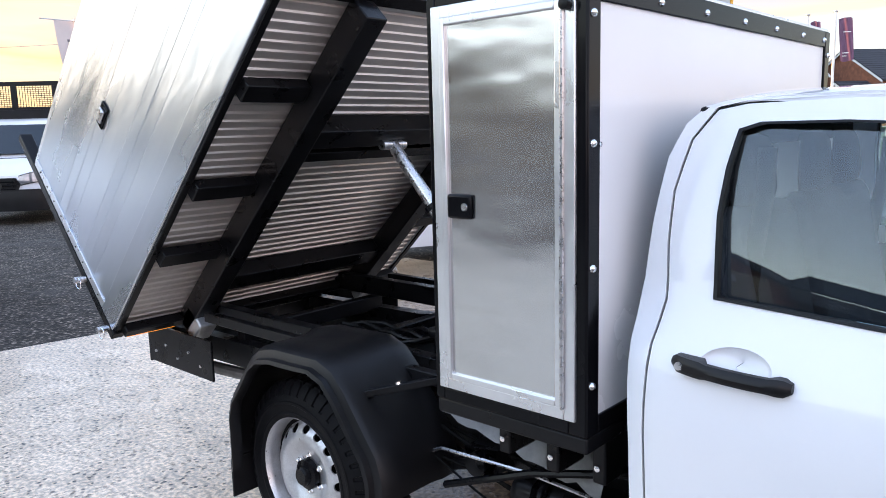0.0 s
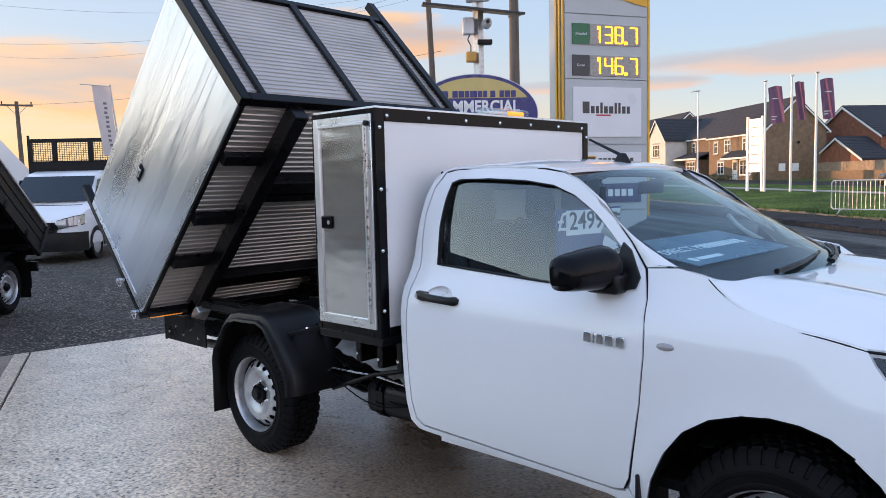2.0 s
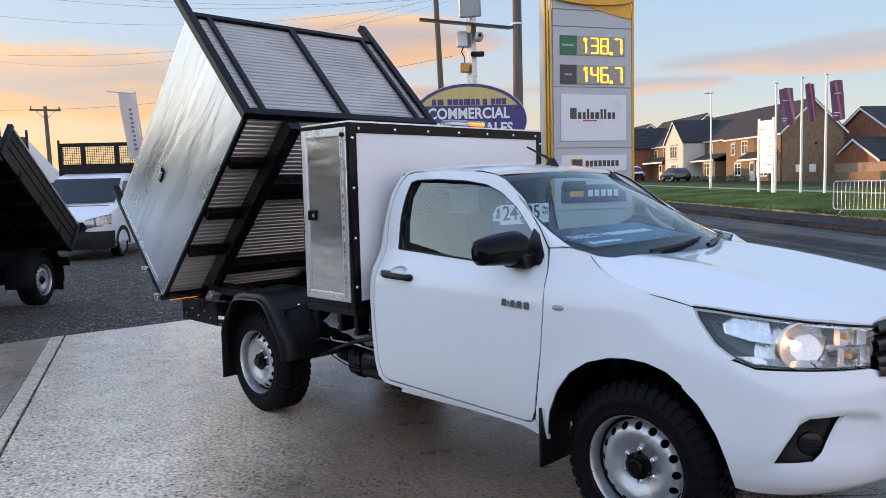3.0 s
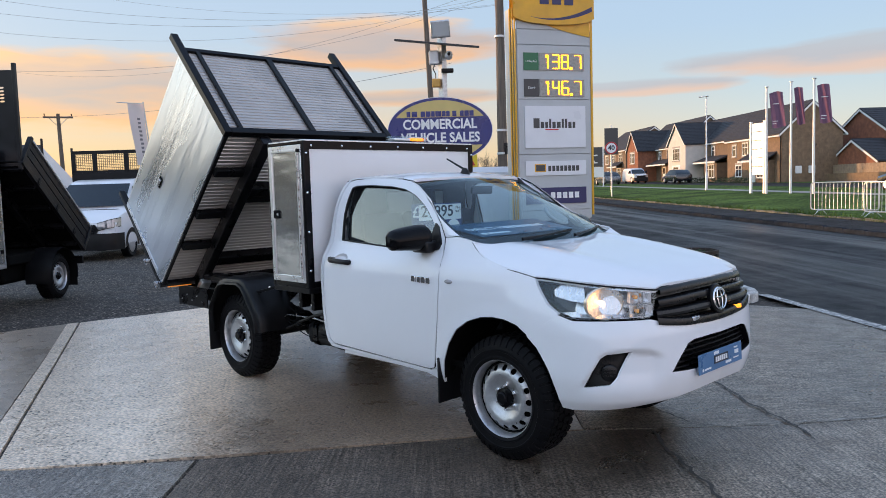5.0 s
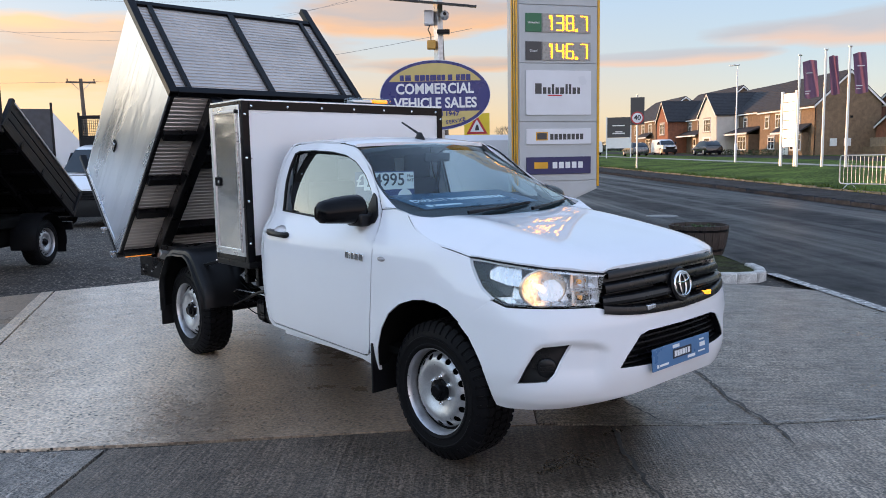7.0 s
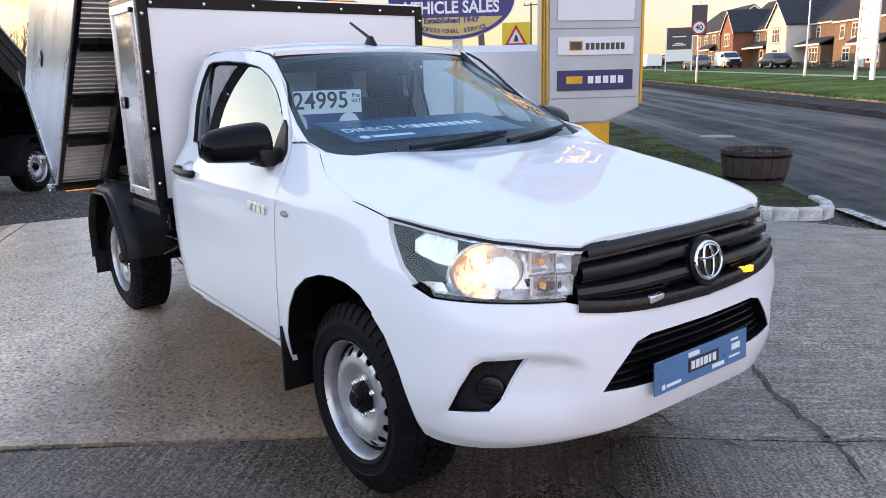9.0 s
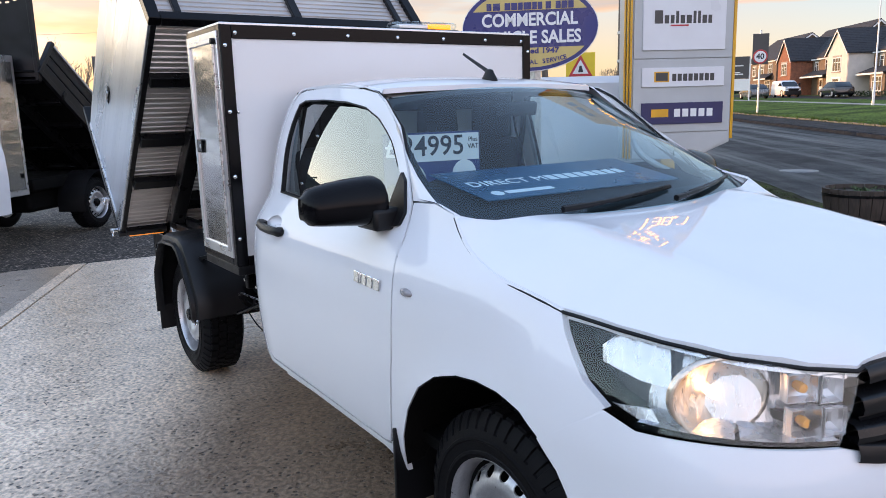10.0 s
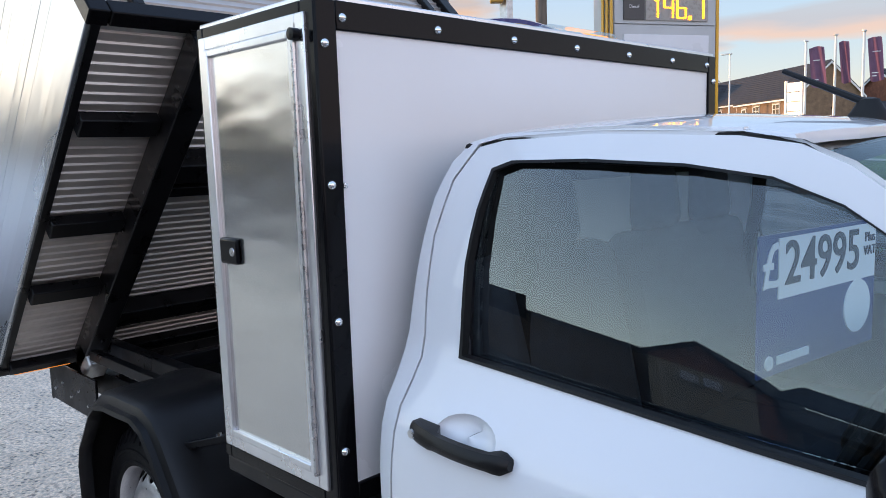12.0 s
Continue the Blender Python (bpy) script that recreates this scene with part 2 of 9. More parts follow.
def smooth_curve(xs, ys):
    """A smooth curve through the given stations, clamped at its ends."""
    xs, ys = np.array(xs, float), np.array(ys, float)
    d = np.diff(ys) / np.diff(xs)
    m = np.zeros(len(xs))
    m[0], m[-1] = d[0], d[-1]
    for k in range(1, len(xs) - 1):
        m[k] = 0.0 if d[k - 1] * d[k] <= 0 else 2 * d[k - 1] * d[k] / (d[k - 1] + d[k])

    def at(x):
        x = min(max(x, xs[0]), xs[-1])
        k = min(max(int(np.searchsorted(xs, x)) - 1, 0), len(xs) - 2)
        h = xs[k + 1] - xs[k]
        t = (x - xs[k]) / h
        return float((2 * t**3 - 3 * t**2 + 1) * ys[k] + (t**3 - 2 * t**2 + t) * h * m[k] + (3 * t**2 - 2 * t**3) * ys[k + 1] + (t**3 - t**2) * h * m[k + 1])

    return at


def mesh_of(name, bm, material, smooth=None):
    me = bpy.data.meshes.new(name)
    layer = bm.verts.layers.float_vector.get("lay")
    shaped = any(f.smooth for f in bm.faces)
    normals = [tuple(v[layer]) for v in bm.verts] if layer is not None else None
    if not normals:
        bmesh.ops.recalc_face_normals(bm, faces=bm.faces)
    bm.to_mesh(me)
    bm.free()
    for m in material if isinstance(material, (list, tuple)) else [material]:
        me.materials.append(m)
    if smooth and not shaped:
        me.polygons.foreach_set("use_smooth", [True] * len(me.polygons))
        if smooth != "all":
            me.set_sharp_from_angle(angle=radians(35))
        if normals and smooth == "all":
            me.normals_split_custom_set_from_vertices(normals)
    me.update()
    return me


def part(name, bm, material, parent, label="", smooth="auto"):
    """Links a bmesh as one mesh object under a thing or a part."""
    ob = new(name, mesh_of(name, bm, material, smooth))
    ob.parent = parent
    if label:
        ob["label"] = label
    return ob


def empty(name, label, category, m=None, group="", kind=""):
    ob = new(name)
    ob.empty_display_size = 0.1
    if m is not None:
        ob.matrix_basis = m
    return tagged(ob, label, category, group, kind)


def solid(name, bm, material, label, category, m=None, group="", kind="", smooth="auto"):
    """A thing that is one mesh."""
    ob = new(name, mesh_of(name, bm, material, smooth))
    if m is not None:
        ob.matrix_basis = m
    return tagged(ob, label, category, group, kind)


def box(bm, x0, x1, y0, y1, z0, z1, m=None, bevel=0.0):
    pts = [(x, y, z) for z in (z0, z1) for y in (y0, y1) for x in (x0, x1)]
    v = [bm.verts.new(m @ Vector(p) if m else p) for p in pts]
    f = [bm.faces.new([v[k] for k in q]) for q in ((0, 2, 3, 1), (4, 5, 7, 6), (0, 1, 5, 4), (2, 6, 7, 3), (0, 4, 6, 2), (1, 3, 7, 5))]
    if bevel:
        edges = list({e for face in f for e in face.edges})
        for face in bmesh.ops.bevel(bm, geom=edges, offset=bevel, segments=2, affect="EDGES", profile=0.5)["faces"]:
            face.smooth = True
    return bm


def one_box(x0, x1, y0, y1, z0, z1, m=None, bevel=0.0):
    return box(bmesh.new(), x0, x1, y0, y1, z0, z1, m, bevel)


def tube(bm, points, radius, sides=8, caps=True):
    """A round bar along a line of points; radius may be one number or one for each point."""
    pts = [Vector(p) for p in points]
    radii = radius if isinstance(radius, (list, tuple)) else [radius] * len(pts)
    rings, ref = [], None
    for k, p in enumerate(pts):
        d = (pts[min(k + 1, len(pts) - 1)] - pts[max(k - 1, 0)]).normalized()
        if ref is None:
            ref = d.orthogonal().normalized()
        ref = (ref - d * ref.dot(d)).normalized()
        other = d.cross(ref)
        rings.append([bm.verts.new(p + radii[k] * (math.cos(a) * ref + math.sin(a) * other)) for a in np.linspace(0, 2 * math.pi, sides, endpoint=False)])
    for a, b in zip(rings, rings[1:]):
        for k in range(sides):
            bm.faces.new((a[k], a[(k + 1) % sides], b[(k + 1) % sides], b[k]))
    if caps:
        bm.faces.new(list(reversed(rings[0])))
        bm.faces.new(rings[-1])
    return bm


def one_tube(points, radius, sides=8):
    return tube(bmesh.new(), points, radius, sides)


def lathe(bm, profile, sides=48, axis="y", m=None):
    """Turns (radius, along) pairs round an axis through the origin."""
    rings = []
    for r, h in profile:
        ring = []
        for a in np.linspace(0, 2 * math.pi, sides, endpoint=False):
            c, s = r * math.cos(a), r * math.sin(a)
            p = Vector((c, h, s)) if axis == "y" else Vector((c, s, h)) if axis == "z" else Vector((h, c, s))
            ring.append(bm.verts.new(m @ p if m else p))
        rings.append(ring)
    for a, b in zip(rings, rings[1:]):
        for k in range(sides):
            bm.faces.new((a[k], a[(k + 1) % sides], b[(k + 1) % sides], b[k]))
    for ring, (r, _) in ((rings[0], profile[0]), (rings[-1], profile[-1])):
        if r > 1e-6:
            bm.faces.new(ring)
    return bm


def inside(p, poly):
    x, y = p
    hit = False
    for k in range(len(poly)):
        (x0, y0), (x1, y1) = poly[k - 1], poly[k]
        if (y0 > y) != (y1 > y) and x < (x1 - x0) * (y - y0) / (y1 - y0) + x0:
            hit = not hit
    return hit


def dense(poly, step, closed=True):
    out = []
    n = len(poly)
    for k in range(n if closed else n - 1):
        a, b = poly[k], poly[(k + 1) % n]
        parts = max(1, round(math.dist(a, b) / step))
        out += [(a[0] + (b[0] - a[0]) * j / parts, a[1] + (b[1] - a[1]) * j / parts) for j in range(parts)]
    return out if closed else out + [tuple(poly[-1])]


def rounded(poly, radius, segments=4):
    """The outline with its corners rounded."""
    out, n = [], len(poly)
    for k in range(n):
        p, a, b = Vector(poly[k]), Vector(poly[k - 1]), Vector(poly[(k + 1) % n])
        r = min(radius, (a - p).length * 0.45, (b - p).length * 0.45)
        s, e = p + (a - p).normalized() * r, p + (b - p).normalized() * r
        for j in range(segments + 1):
            t = j / segments
            q = (1 - t) ** 2 * s + 2 * t * (1 - t) * p + t * t * e
            out.append((q.x, q.y))
    return out


def edge_far(p, lines):
    best = 1e9
    for (ax, ay), (bx, by) in lines:
        dx, dy = bx - ax, by - ay
        t = max(0.0, min(1.0, ((p[0] - ax) * dx + (p[1] - ay) * dy) / (dx * dx + dy * dy + 1e-12)))
        best = min(best, math.hypot(p[0] - ax - t * dx, p[1] - ay - t * dy))
    return best


def panel(outline, surface, step=0.06, thick=0.012, back=(0, 1, 0), holes=(), roll=0.3, ring=0.012):
    """A skin cut to an outline of (a, b), laid on surface(a, b) -> place, with its edges turned in by thick along back."""
    loops = [dense(outline, step)] + [dense(h, step) for h in holes]
    lines = [(lp[k - 1], lp[k]) for lp in loops for k in range(len(lp))]
    pts, edges = [], []
    for lp in loops:
        base = len(pts)
        pts += lp
        edges += [(base + k, base + (k + 1) % len(lp)) for k in range(len(lp))]
    if thick and roll:
        for lp, flip in [(loops[0], 1)] + [(h, -1) for h in loops[1:]]:
            area = sum(lp[k - 1][0] * lp[k][1] - lp[k][0] * lp[k - 1][1] for k in range(len(lp)))
            turn = flip * (1 if area > 0 else -1)
            for k in range(len(lp)):
                (ax, ay), (bx, by) = lp[k - 1], lp[(k + 1) % len(lp)]
                d = math.hypot(bx - ax, by - ay) or 1.0
                q = (lp[k][0] - turn * (by - ay) / d * ring, lp[k][1] + turn * (bx - ax) / d * ring)
                if inside(q, loops[0]) and not any(inside(q, h) for h in loops[1:]) and edge_far(q, lines) > 0.8 * ring:
                    pts.append(q)
    xs, ys = [p[0] for p in loops[0]], [p[1] for p in loops[0]]
    a = min(xs) + step / 2
    while a < max(xs):
        b = min(ys) + step / 2
        while b < max(ys):
            q = (a, b)
            if inside(q, loops[0]) and not any(inside(q, h) for h in loops[1:]) and edge_far(q, lines) > 0.45 * step:
                pts.append(q)
            b += step
        a += step
    vs, es, fs, ov, oe, of = geometry.delaunay_2d_cdt([Vector(p) for p in pts], edges, [], 0, 1e-6)
    bm = bmesh.new()
    layer = bm.verts.layers.float_vector.new("lay")
    back = Vector(back)
    verts = {}

    def vert(k):
        if k not in verts:
            x, y, e = vs[k].x, vs[k].y, 0.004
            verts[k] = bm.verts.new(surface(x, y))
            du = Vector(surface(x + e, y)) - Vector(surface(x - e, y))
            dv = Vector(surface(x, y + e)) - Vector(surface(x, y - e))
            n = du.cross(dv).normalized()
            verts[k][layer] = -n if n.dot(back) > 0 else n
        return verts[k]

    for tri in fs:
        c = ((vs[tri[0]].x + vs[tri[1]].x + vs[tri[2]].x) / 3, (vs[tri[0]].y + vs[tri[1]].y + vs[tri[2]].y) / 3)
        if inside(c, loops[0]) and not any(inside(c, h) for h in loops[1:]):
            f = bm.faces.new([vert(k) for k in tri])
            f.normal_update()
            if f.normal.dot(f.verts[0][layer]) < 0:
                f.normal_flip()
    if thick:
        for e in [e for e in bm.edges if e.is_boundary]:
            p, q = e.verts[0].co.copy(), e.verts[1].co.copy()
            bm.faces.new([bm.verts.new(x) for x in (p, q, q + back * thick, p + back * thick)])
    return bm


def grid_loft(rows, close=False):
    """A skin over rows of places."""
    bm = bmesh.new()
    vs = [[bm.verts.new(p) for p in row] for row in rows]
    for a, b in zip(vs, vs[1:]):
        n = len(a)
        for k in range(n if close else n - 1):
            bm.faces.new((a[k], a[(k + 1) % n], b[(k + 1) % n], b[k]))
    return bm


def text_bm(body, size, depth=0.002, bold=0.0, shear=0.0, space=1.0, width=None, align="CENTER"):
    """Letters of the built-in font as a bmesh in the xy plane, facing +z, centred on the origin."""
    cu = bpy.data.curves.new("letters", "FONT")
    cu.body, cu.size, cu.extrude, cu.offset, cu.shear, cu.space_character = body, size, depth, bold, shear, space
    cu.align_x, cu.align_y, cu.resolution_u = align, "CENTER", 3
    ob = bpy.data.objects.new("letters", cu)
    me = bpy.data.meshes.new_from_object(ob)
    bm = bmesh.new()
    bm.from_mesh(me)
    bpy.data.objects.remove(ob)
    bpy.data.meshes.remove(me)
    bpy.data.curves.remove(cu)
    if width:
        xs = [v.co.x for v in bm.verts]
        k = width / max(1e-6, max(xs) - min(xs))
        mid = (max(xs) + min(xs)) / 2 if align == "CENTER" else 0.0
        for v in bm.verts:
            v.co.x = (v.co.x - mid) * k
    return bm


def moved(bm, m):
    bmesh.ops.transform(bm, matrix=m, verts=bm.verts)
    return bm


def facing(origin, right, up):
    """A pose whose local x runs along right, y along up, and z out of the face."""
    r, u = Vector(right).normalized(), Vector(up).normalized()
    n = r.cross(u)
    u = n.cross(r)
    return Matrix(((r.x, u.x, n.x, origin[0]), (r.y, u.y, n.y, origin[1]), (r.z, u.z, n.z, origin[2]), (0, 0, 0, 1)))

# ---- ground, road and verge ----
ALONG, ACROSS = Vector((-0.77, 0.638, 0)), Vector((0.638, 0.77, 0))      # along the road, and across it


def land(u, v):
    """Height of the ground: level round the pickup, rising gently along the road and over the verge."""
    side = min(1.0, max(0.0, (v - 1.0) / 6.0))
    side = side * side * (3 - 2 * side)
    return 0.013 * max(0.0, u - 4.0) * side + 0.045 * (min(max(v, 13.0), 22.0) - 13.0)


def at(u, v, up=0.0):
    p = ALONG * u + ACROSS * v
    return (p.x, p.y, land(u, v) + up)


def strip(us, vs, up=0.0):
    """A sheet over stations along and across the road; up may depend on v."""
    return grid_loft([[at(u, v, up(u, v) if callable(up) else up) for u in us] for v in vs])


def ground_mat(name, base, dark, grit, rough, wet, bump, scale=1.2, grit_scale=90.0, grit_mix=0.6, spec=0.5, pale_side=None, brush=None, stones=0.0, blotch=0.65, lanes=False, film=0.0):
    """Wet ground: broad damp patches, grit, small stones and fine relief."""
    m = bpy.data.materials.new(name)
    m.use_nodes = True
    n, l = m.node_tree.nodes, m.node_tree.links
    b = n["Principled BSDF"]
    co = n.new("ShaderNodeTexCoord")

    def noise_at(s, detail=6, rough=0.6):
        t = n.new("ShaderNodeTexNoise")
        t.inputs["Scale"].default_value, t.inputs["Detail"].default_value, t.inputs["Roughness"].default_value = s, detail, rough
        l.new(co.outputs["Object"], t.inputs["Vector"])
        return t.outputs["Fac"]

    def ramp(f, stops):
        r = n.new("ShaderNodeValToRGB")
        l.new(f, r.inputs[0])
        while len(r.color_ramp.elements) < len(stops):
            r.color_ramp.elements.new(0.5)
        for e, (p, c) in zip(r.color_ramp.elements, stops):
            e.position, e.color = p, (*(c if isinstance(c, tuple) else (c, c, c)), 1)
        return r.outputs[0]

    def mix(f, a, c, mode="MIX"):
        x = n.new("ShaderNodeMix")
        x.data_type, x.blend_type = "RGBA", mode
        if isinstance(f, float):
            x.inputs[0].default_value = f
        else:
            l.new(f, x.inputs[0])
        for k, v in ((6, a), (7, c)):
            if isinstance(v, tuple):
                x.inputs[k].default_value = (*v, 1)
            else:
                l.new(v, x.inputs[k])
        return x.outputs[2]

    def turned(angle, stretch):
        """Coordinates turned so that x runs along the angle, then stretched."""
        turn, size = n.new("ShaderNodeMapping"), n.new("ShaderNodeMapping")
        turn.inputs["Rotation"].default_value, size.inputs["Scale"].default_value = (0, 0, -angle), stretch
        l.new(co.outputs["Object"], turn.inputs[0]), l.new(turn.outputs[0], size.inputs[0])
        return size

    broad, mid = noise_at(scale * 0.5, 5), noise_at(scale * 3.1, 6, 0.65)
    fine = noise_at(grit_scale, 2, 0.5)
    vor = n.new("ShaderNodeTexVoronoi")
    vor.inputs["Scale"].default_value = grit_scale * 0.62
    l.new(co.outputs["Object"], vor.inputs["Vector"])
    tone = mix(ramp(broad, [(0.35, 0.0), (0.65, 1.0)]), dark, base)
    if pale_side:
        # a paler colour blends in towards one side
        reach, shift = n.new("ShaderNodeVectorMath"), n.new("ShaderNodeMath")
        reach.operation, reach.inputs[1].default_value = "DOT_PRODUCT", (pale_side[1], pale_side[2], 0.0)
        l.new(co.outputs["Object"], reach.inputs[0])
        shift.operation, shift.inputs[1].default_value, shift.inputs[2].default_value = "MULTIPLY_ADD", 1.0, pale_side[3]
        total = n.new("ShaderNodeMath")
        total.operation = "ADD"
        l.new(broad, shift.inputs[0]), l.new(reach.outputs["Value"], total.inputs[0]), l.new(shift.outputs[0], total.inputs[1])
        tone = mix(ramp(total.outputs[0], [(0.12, 0.0), (0.66, 1.0)]), tone, pale_side[0])
    tone = mix(ramp(mid, [(0.40, 0.0), (0.62, blotch)]), tone, tuple(0.45 * c for c in base))
    tone = mix(grit_mix, tone, mix(1.0, tone, ramp(fine, [(0.36, 0.15), (0.5, 0.95), (0.64, 1.9)]), "MULTIPLY"))
    if stones:
        # every stone its own tone
        cells = n.new("ShaderNodeTexVoronoi")
        cells.inputs["Scale"].default_value = stones
        l.new(co.outputs["Object"], cells.inputs["Vector"])
        bw = n.new("ShaderNodeRGBToBW")
        l.new(cells.outputs["Color"], bw.inputs[0])
        tone = mix(1.0, tone, ramp(bw.outputs[0], [(0.2, 0.25), (0.55, 0.9), (0.8, 2.4)]), "MULTIPLY")
        tone = mix(ramp(cells.outputs["Distance"], [(0.35, 0.0), (0.6, 0.8)]), tone, (0.02, 0.018, 0.016))
    if brush is not None:
        # broom marks, drawn across the bay while wet
        mp = turned(brush, (1.3, 30.0, 1.0))
        grooves = n.new("ShaderNodeTexNoise")
        grooves.inputs["Scale"].default_value, grooves.inputs["Detail"].default_value, grooves.inputs["Roughness"].default_value = 1.6, 5, 0.7
        l.new(mp.outputs[0], grooves.inputs["Vector"])
        tone = mix(1.0, tone, ramp(grooves.outputs["Fac"], [(0.34, 0.45), (0.5, 0.95), (0.66, 1.55)]), "MULTIPLY")
    cluster = ramp(mid, [(0.40, 0.12), (0.56, 1.0)])
    pits = mix(1.0, ramp(vor.outputs["Distance"], [(0.19, grit), (0.29, 0.0)]), cluster, "MULTIPLY")
    tone = mix(pits, tone, (0.028, 0.024, 0.022))
    b.inputs["Specular IOR Level"].default_value = spec
    b.inputs["Coat Weight"].default_value, b.inputs["Coat Roughness"].default_value = film, 0.32
    if lanes:
        # tyre-polished bands along the carriageway, their sheen partly painted as lighter colour
        mp = turned(math.atan2(0.638, -0.77), (0.035, 1.0, 1.0))
        bands = n.new("ShaderNodeTexNoise")
        bands.inputs["Scale"].default_value, bands.inputs["Detail"].default_value, bands.inputs["Roughness"].default_value = 1.15, 4, 0.6
        l.new(mp.outputs[0], bands.inputs["Vector"])
        tone = mix(1.0, tone, ramp(bands.outputs["Fac"], [(0.36, 0.55), (0.50, 0.85), (0.70, 1.7)]), "MULTIPLY")
    l.new(tone, b.inputs["Base Color"])
    rr = mix(ramp(broad, [(0.36, 1.0), (0.60, 0.0)]), (rough,) * 3, (wet,) * 3)
    rr = mix(ramp(mid, [(0.45, 0.0), (0.7, 0.5)]), rr, (min(1, rough + 0.2),) * 3)
    if lanes:
        rr = mix(ramp(bands.outputs["Fac"], [(0.42, 0.0), (0.62, 1.0)]), rr, (0.36, 0.36, 0.36))
    l.new(rr, b.inputs["Roughness"])
    bp = n.new("ShaderNodeBump")
    bp.inputs["Strength"].default_value, bp.inputs["Distance"].default_value = 1.0, bump
    l.new(fine, bp.inputs["Height"])
    bp2 = n.new("ShaderNodeBump")
    bp2.inputs["Strength"].default_value, bp2.inputs["Distance"].default_value = 1.0, bump * 1.8
    l.new(mid, bp2.inputs["Height"])
    l.new(bp.outputs[0], bp2.inputs["Normal"])
    bp3 = n.new("ShaderNodeBump")
    bp3.inputs["Strength"].default_value, bp3.inputs["Distance"].default_value, bp3.invert = 1.0, bump * 1.6, True
    l.new(pits, bp3.inputs["Height"])
    if brush is not None:
        bp4 = n.new("ShaderNodeBump")
        bp4.inputs["Strength"].default_value, bp4.inputs["Distance"].default_value = 1.0, 0.004
        l.new(grooves.outputs["Fac"], bp4.inputs["Height"])
        l.new(bp2.outputs[0], bp4.inputs["Normal"])
        l.new(bp4.outputs[0], bp3.inputs["Normal"])
    else:
        l.new(bp2.outputs[0], bp3.inputs["Normal"])
    l.new(bp3.outputs[0], b.inputs["Normal"])
    return m


GRAVEL = ground_mat("dark_gravel", (0.155, 0.128, 0.105), (0.075, 0.062, 0.052), 0.4, 0.85, 0.6, 0.010, 1.0, 30.0, 0.9, spec=0.3, stones=34.0)
# sky glare painted as paler colour on one side, truck's shade as darker tan
SLAB_TAN = ground_mat("worn_tan_concrete", (0.285, 0.204, 0.140), (0.186, 0.133, 0.092), 1.0, 0.32, 0.20, 0.0060, 1.1, 42.0, 0.45, spec=0.6, pale_side=((0.84, 0.665, 0.50), -0.40, -0.45, -0.42), blotch=0.22, film=0.5)
SLAB_WORN = ground_mat("dry_tan_concrete", (0.42, 0.33, 0.25), (0.30, 0.236, 0.18), 0.9, 0.34, 0.16, 0.0026, 1.1, 70.0, 0.42, blotch=0.35, film=0.5)
SLAB_GREY = ground_mat("damp_grey_concrete", (0.250, 0.209, 0.164), (0.135, 0.113, 0.090), 0.45, 0.42, 0.24, 0.0026, 1.3, 70.0, 0.85, brush=radians(48), blotch=0.40)
SLAB_WET = ground_mat("wet_grey_concrete", (0.122, 0.094, 0.071), (0.077, 0.060, 0.046), 0.45, 0.42, 0.24, 0.0026, 1.3, 70.0, 0.85, brush=radians(136), blotch=0.35, pale_side=((0.250, 0.203, 0.158), 0.90, 0.0, -3.75))
SLAB_DARK = ground_mat("wet_dark_concrete", (0.27, 0.236, 0.205), (0.16, 0.140, 0.121), 0.35, 0.36, 0.18, 0.0022, 1.3, 80.0, 0.85, brush=radians(136), blotch=0.40)
ASPHALT = ground_mat("damp_asphalt", (0.017, 0.017, 0.019), (0.010, 0.010, 0.011), 0.2, 0.62, 0.46, 0.002, 0.5, 120.0, 0.6, 0.16, lanes=True)
PAVE = ground_mat("damp_tarmac_pavement", (0.045, 0.042, 0.041), (0.028, 0.026, 0.025), 0.2, 0.75, 0.6, 0.003, 0.7, 90.0, 0.6, 0.08)
# shade put into the colour: dark and bluish to cancel the orange low sun
KERB_DARK = mat("shade_toned_kerb", (0.030, 0.036, 0.046), 0.9, vary=0.35, scale=5, fine=0.5, bump=0.003, bump_scale=60, spec=0.0)
EDGING = mat("mossy_concrete_edging", (0.20, 0.185, 0.155), 0.85, vary=0.4, scale=3, fine=0.5, bump=0.003, bump_scale=50, spec=0.2, tint=(0.07, 0.08, 0.04))
KERB = mat("worn_concrete_kerb", (0.34, 0.32, 0.29), 0.75, vary=0.3, scale=5, fine=0.4, bump=0.002, bump_scale=70)
TURF = mat("winter_turf", (0.095, 0.145, 0.036), 0.9, vary=0.4, scale=0.5, fine=0.9, bump=0.04, bump_scale=9, tint=(0.042, 0.066, 0.018), spec=0.05)
JOINT = mat("joint_filler", (0.05, 0.045, 0.04), 0.7, vary=0.3, scale=20)

US = sorted({-4000, -1500, -600, -250, -120, *range(-60, 130, 4), 160, 220, 400, 900, 2000, 4500})
VS = sorted({-4000, -1500, -500, -150, *range(-60, 14, 3), 13, 15, 18, 22, 30, 45, 70, 120, 300, 900, 2500, 4500})
NEAR_KERB, FAR_KERB = 5.95, 13.1
bm = strip(US, VS, lambda u, v: -0.05 if v > 2 else -0.022)
tagged(solid("ground", bm, GRAVEL, "dark damp gravel yard reaching to the horizon", "ground", smooth="all"), kind="structure")
ROAD_U = [u for u in US if -300 < u < 450]
bm = strip(ROAD_U, [NEAR_KERB, 7.4, 9.4, 11.4, FAR_KERB], -0.02)
tagged(solid("road", bm, ASPHALT, "damp dark asphalt road with polished lanes", "road", smooth="all"), kind="structure")
bm = strip(ROAD_U, [FAR_KERB + 0.12, 14.0, 14.78], 0.09)
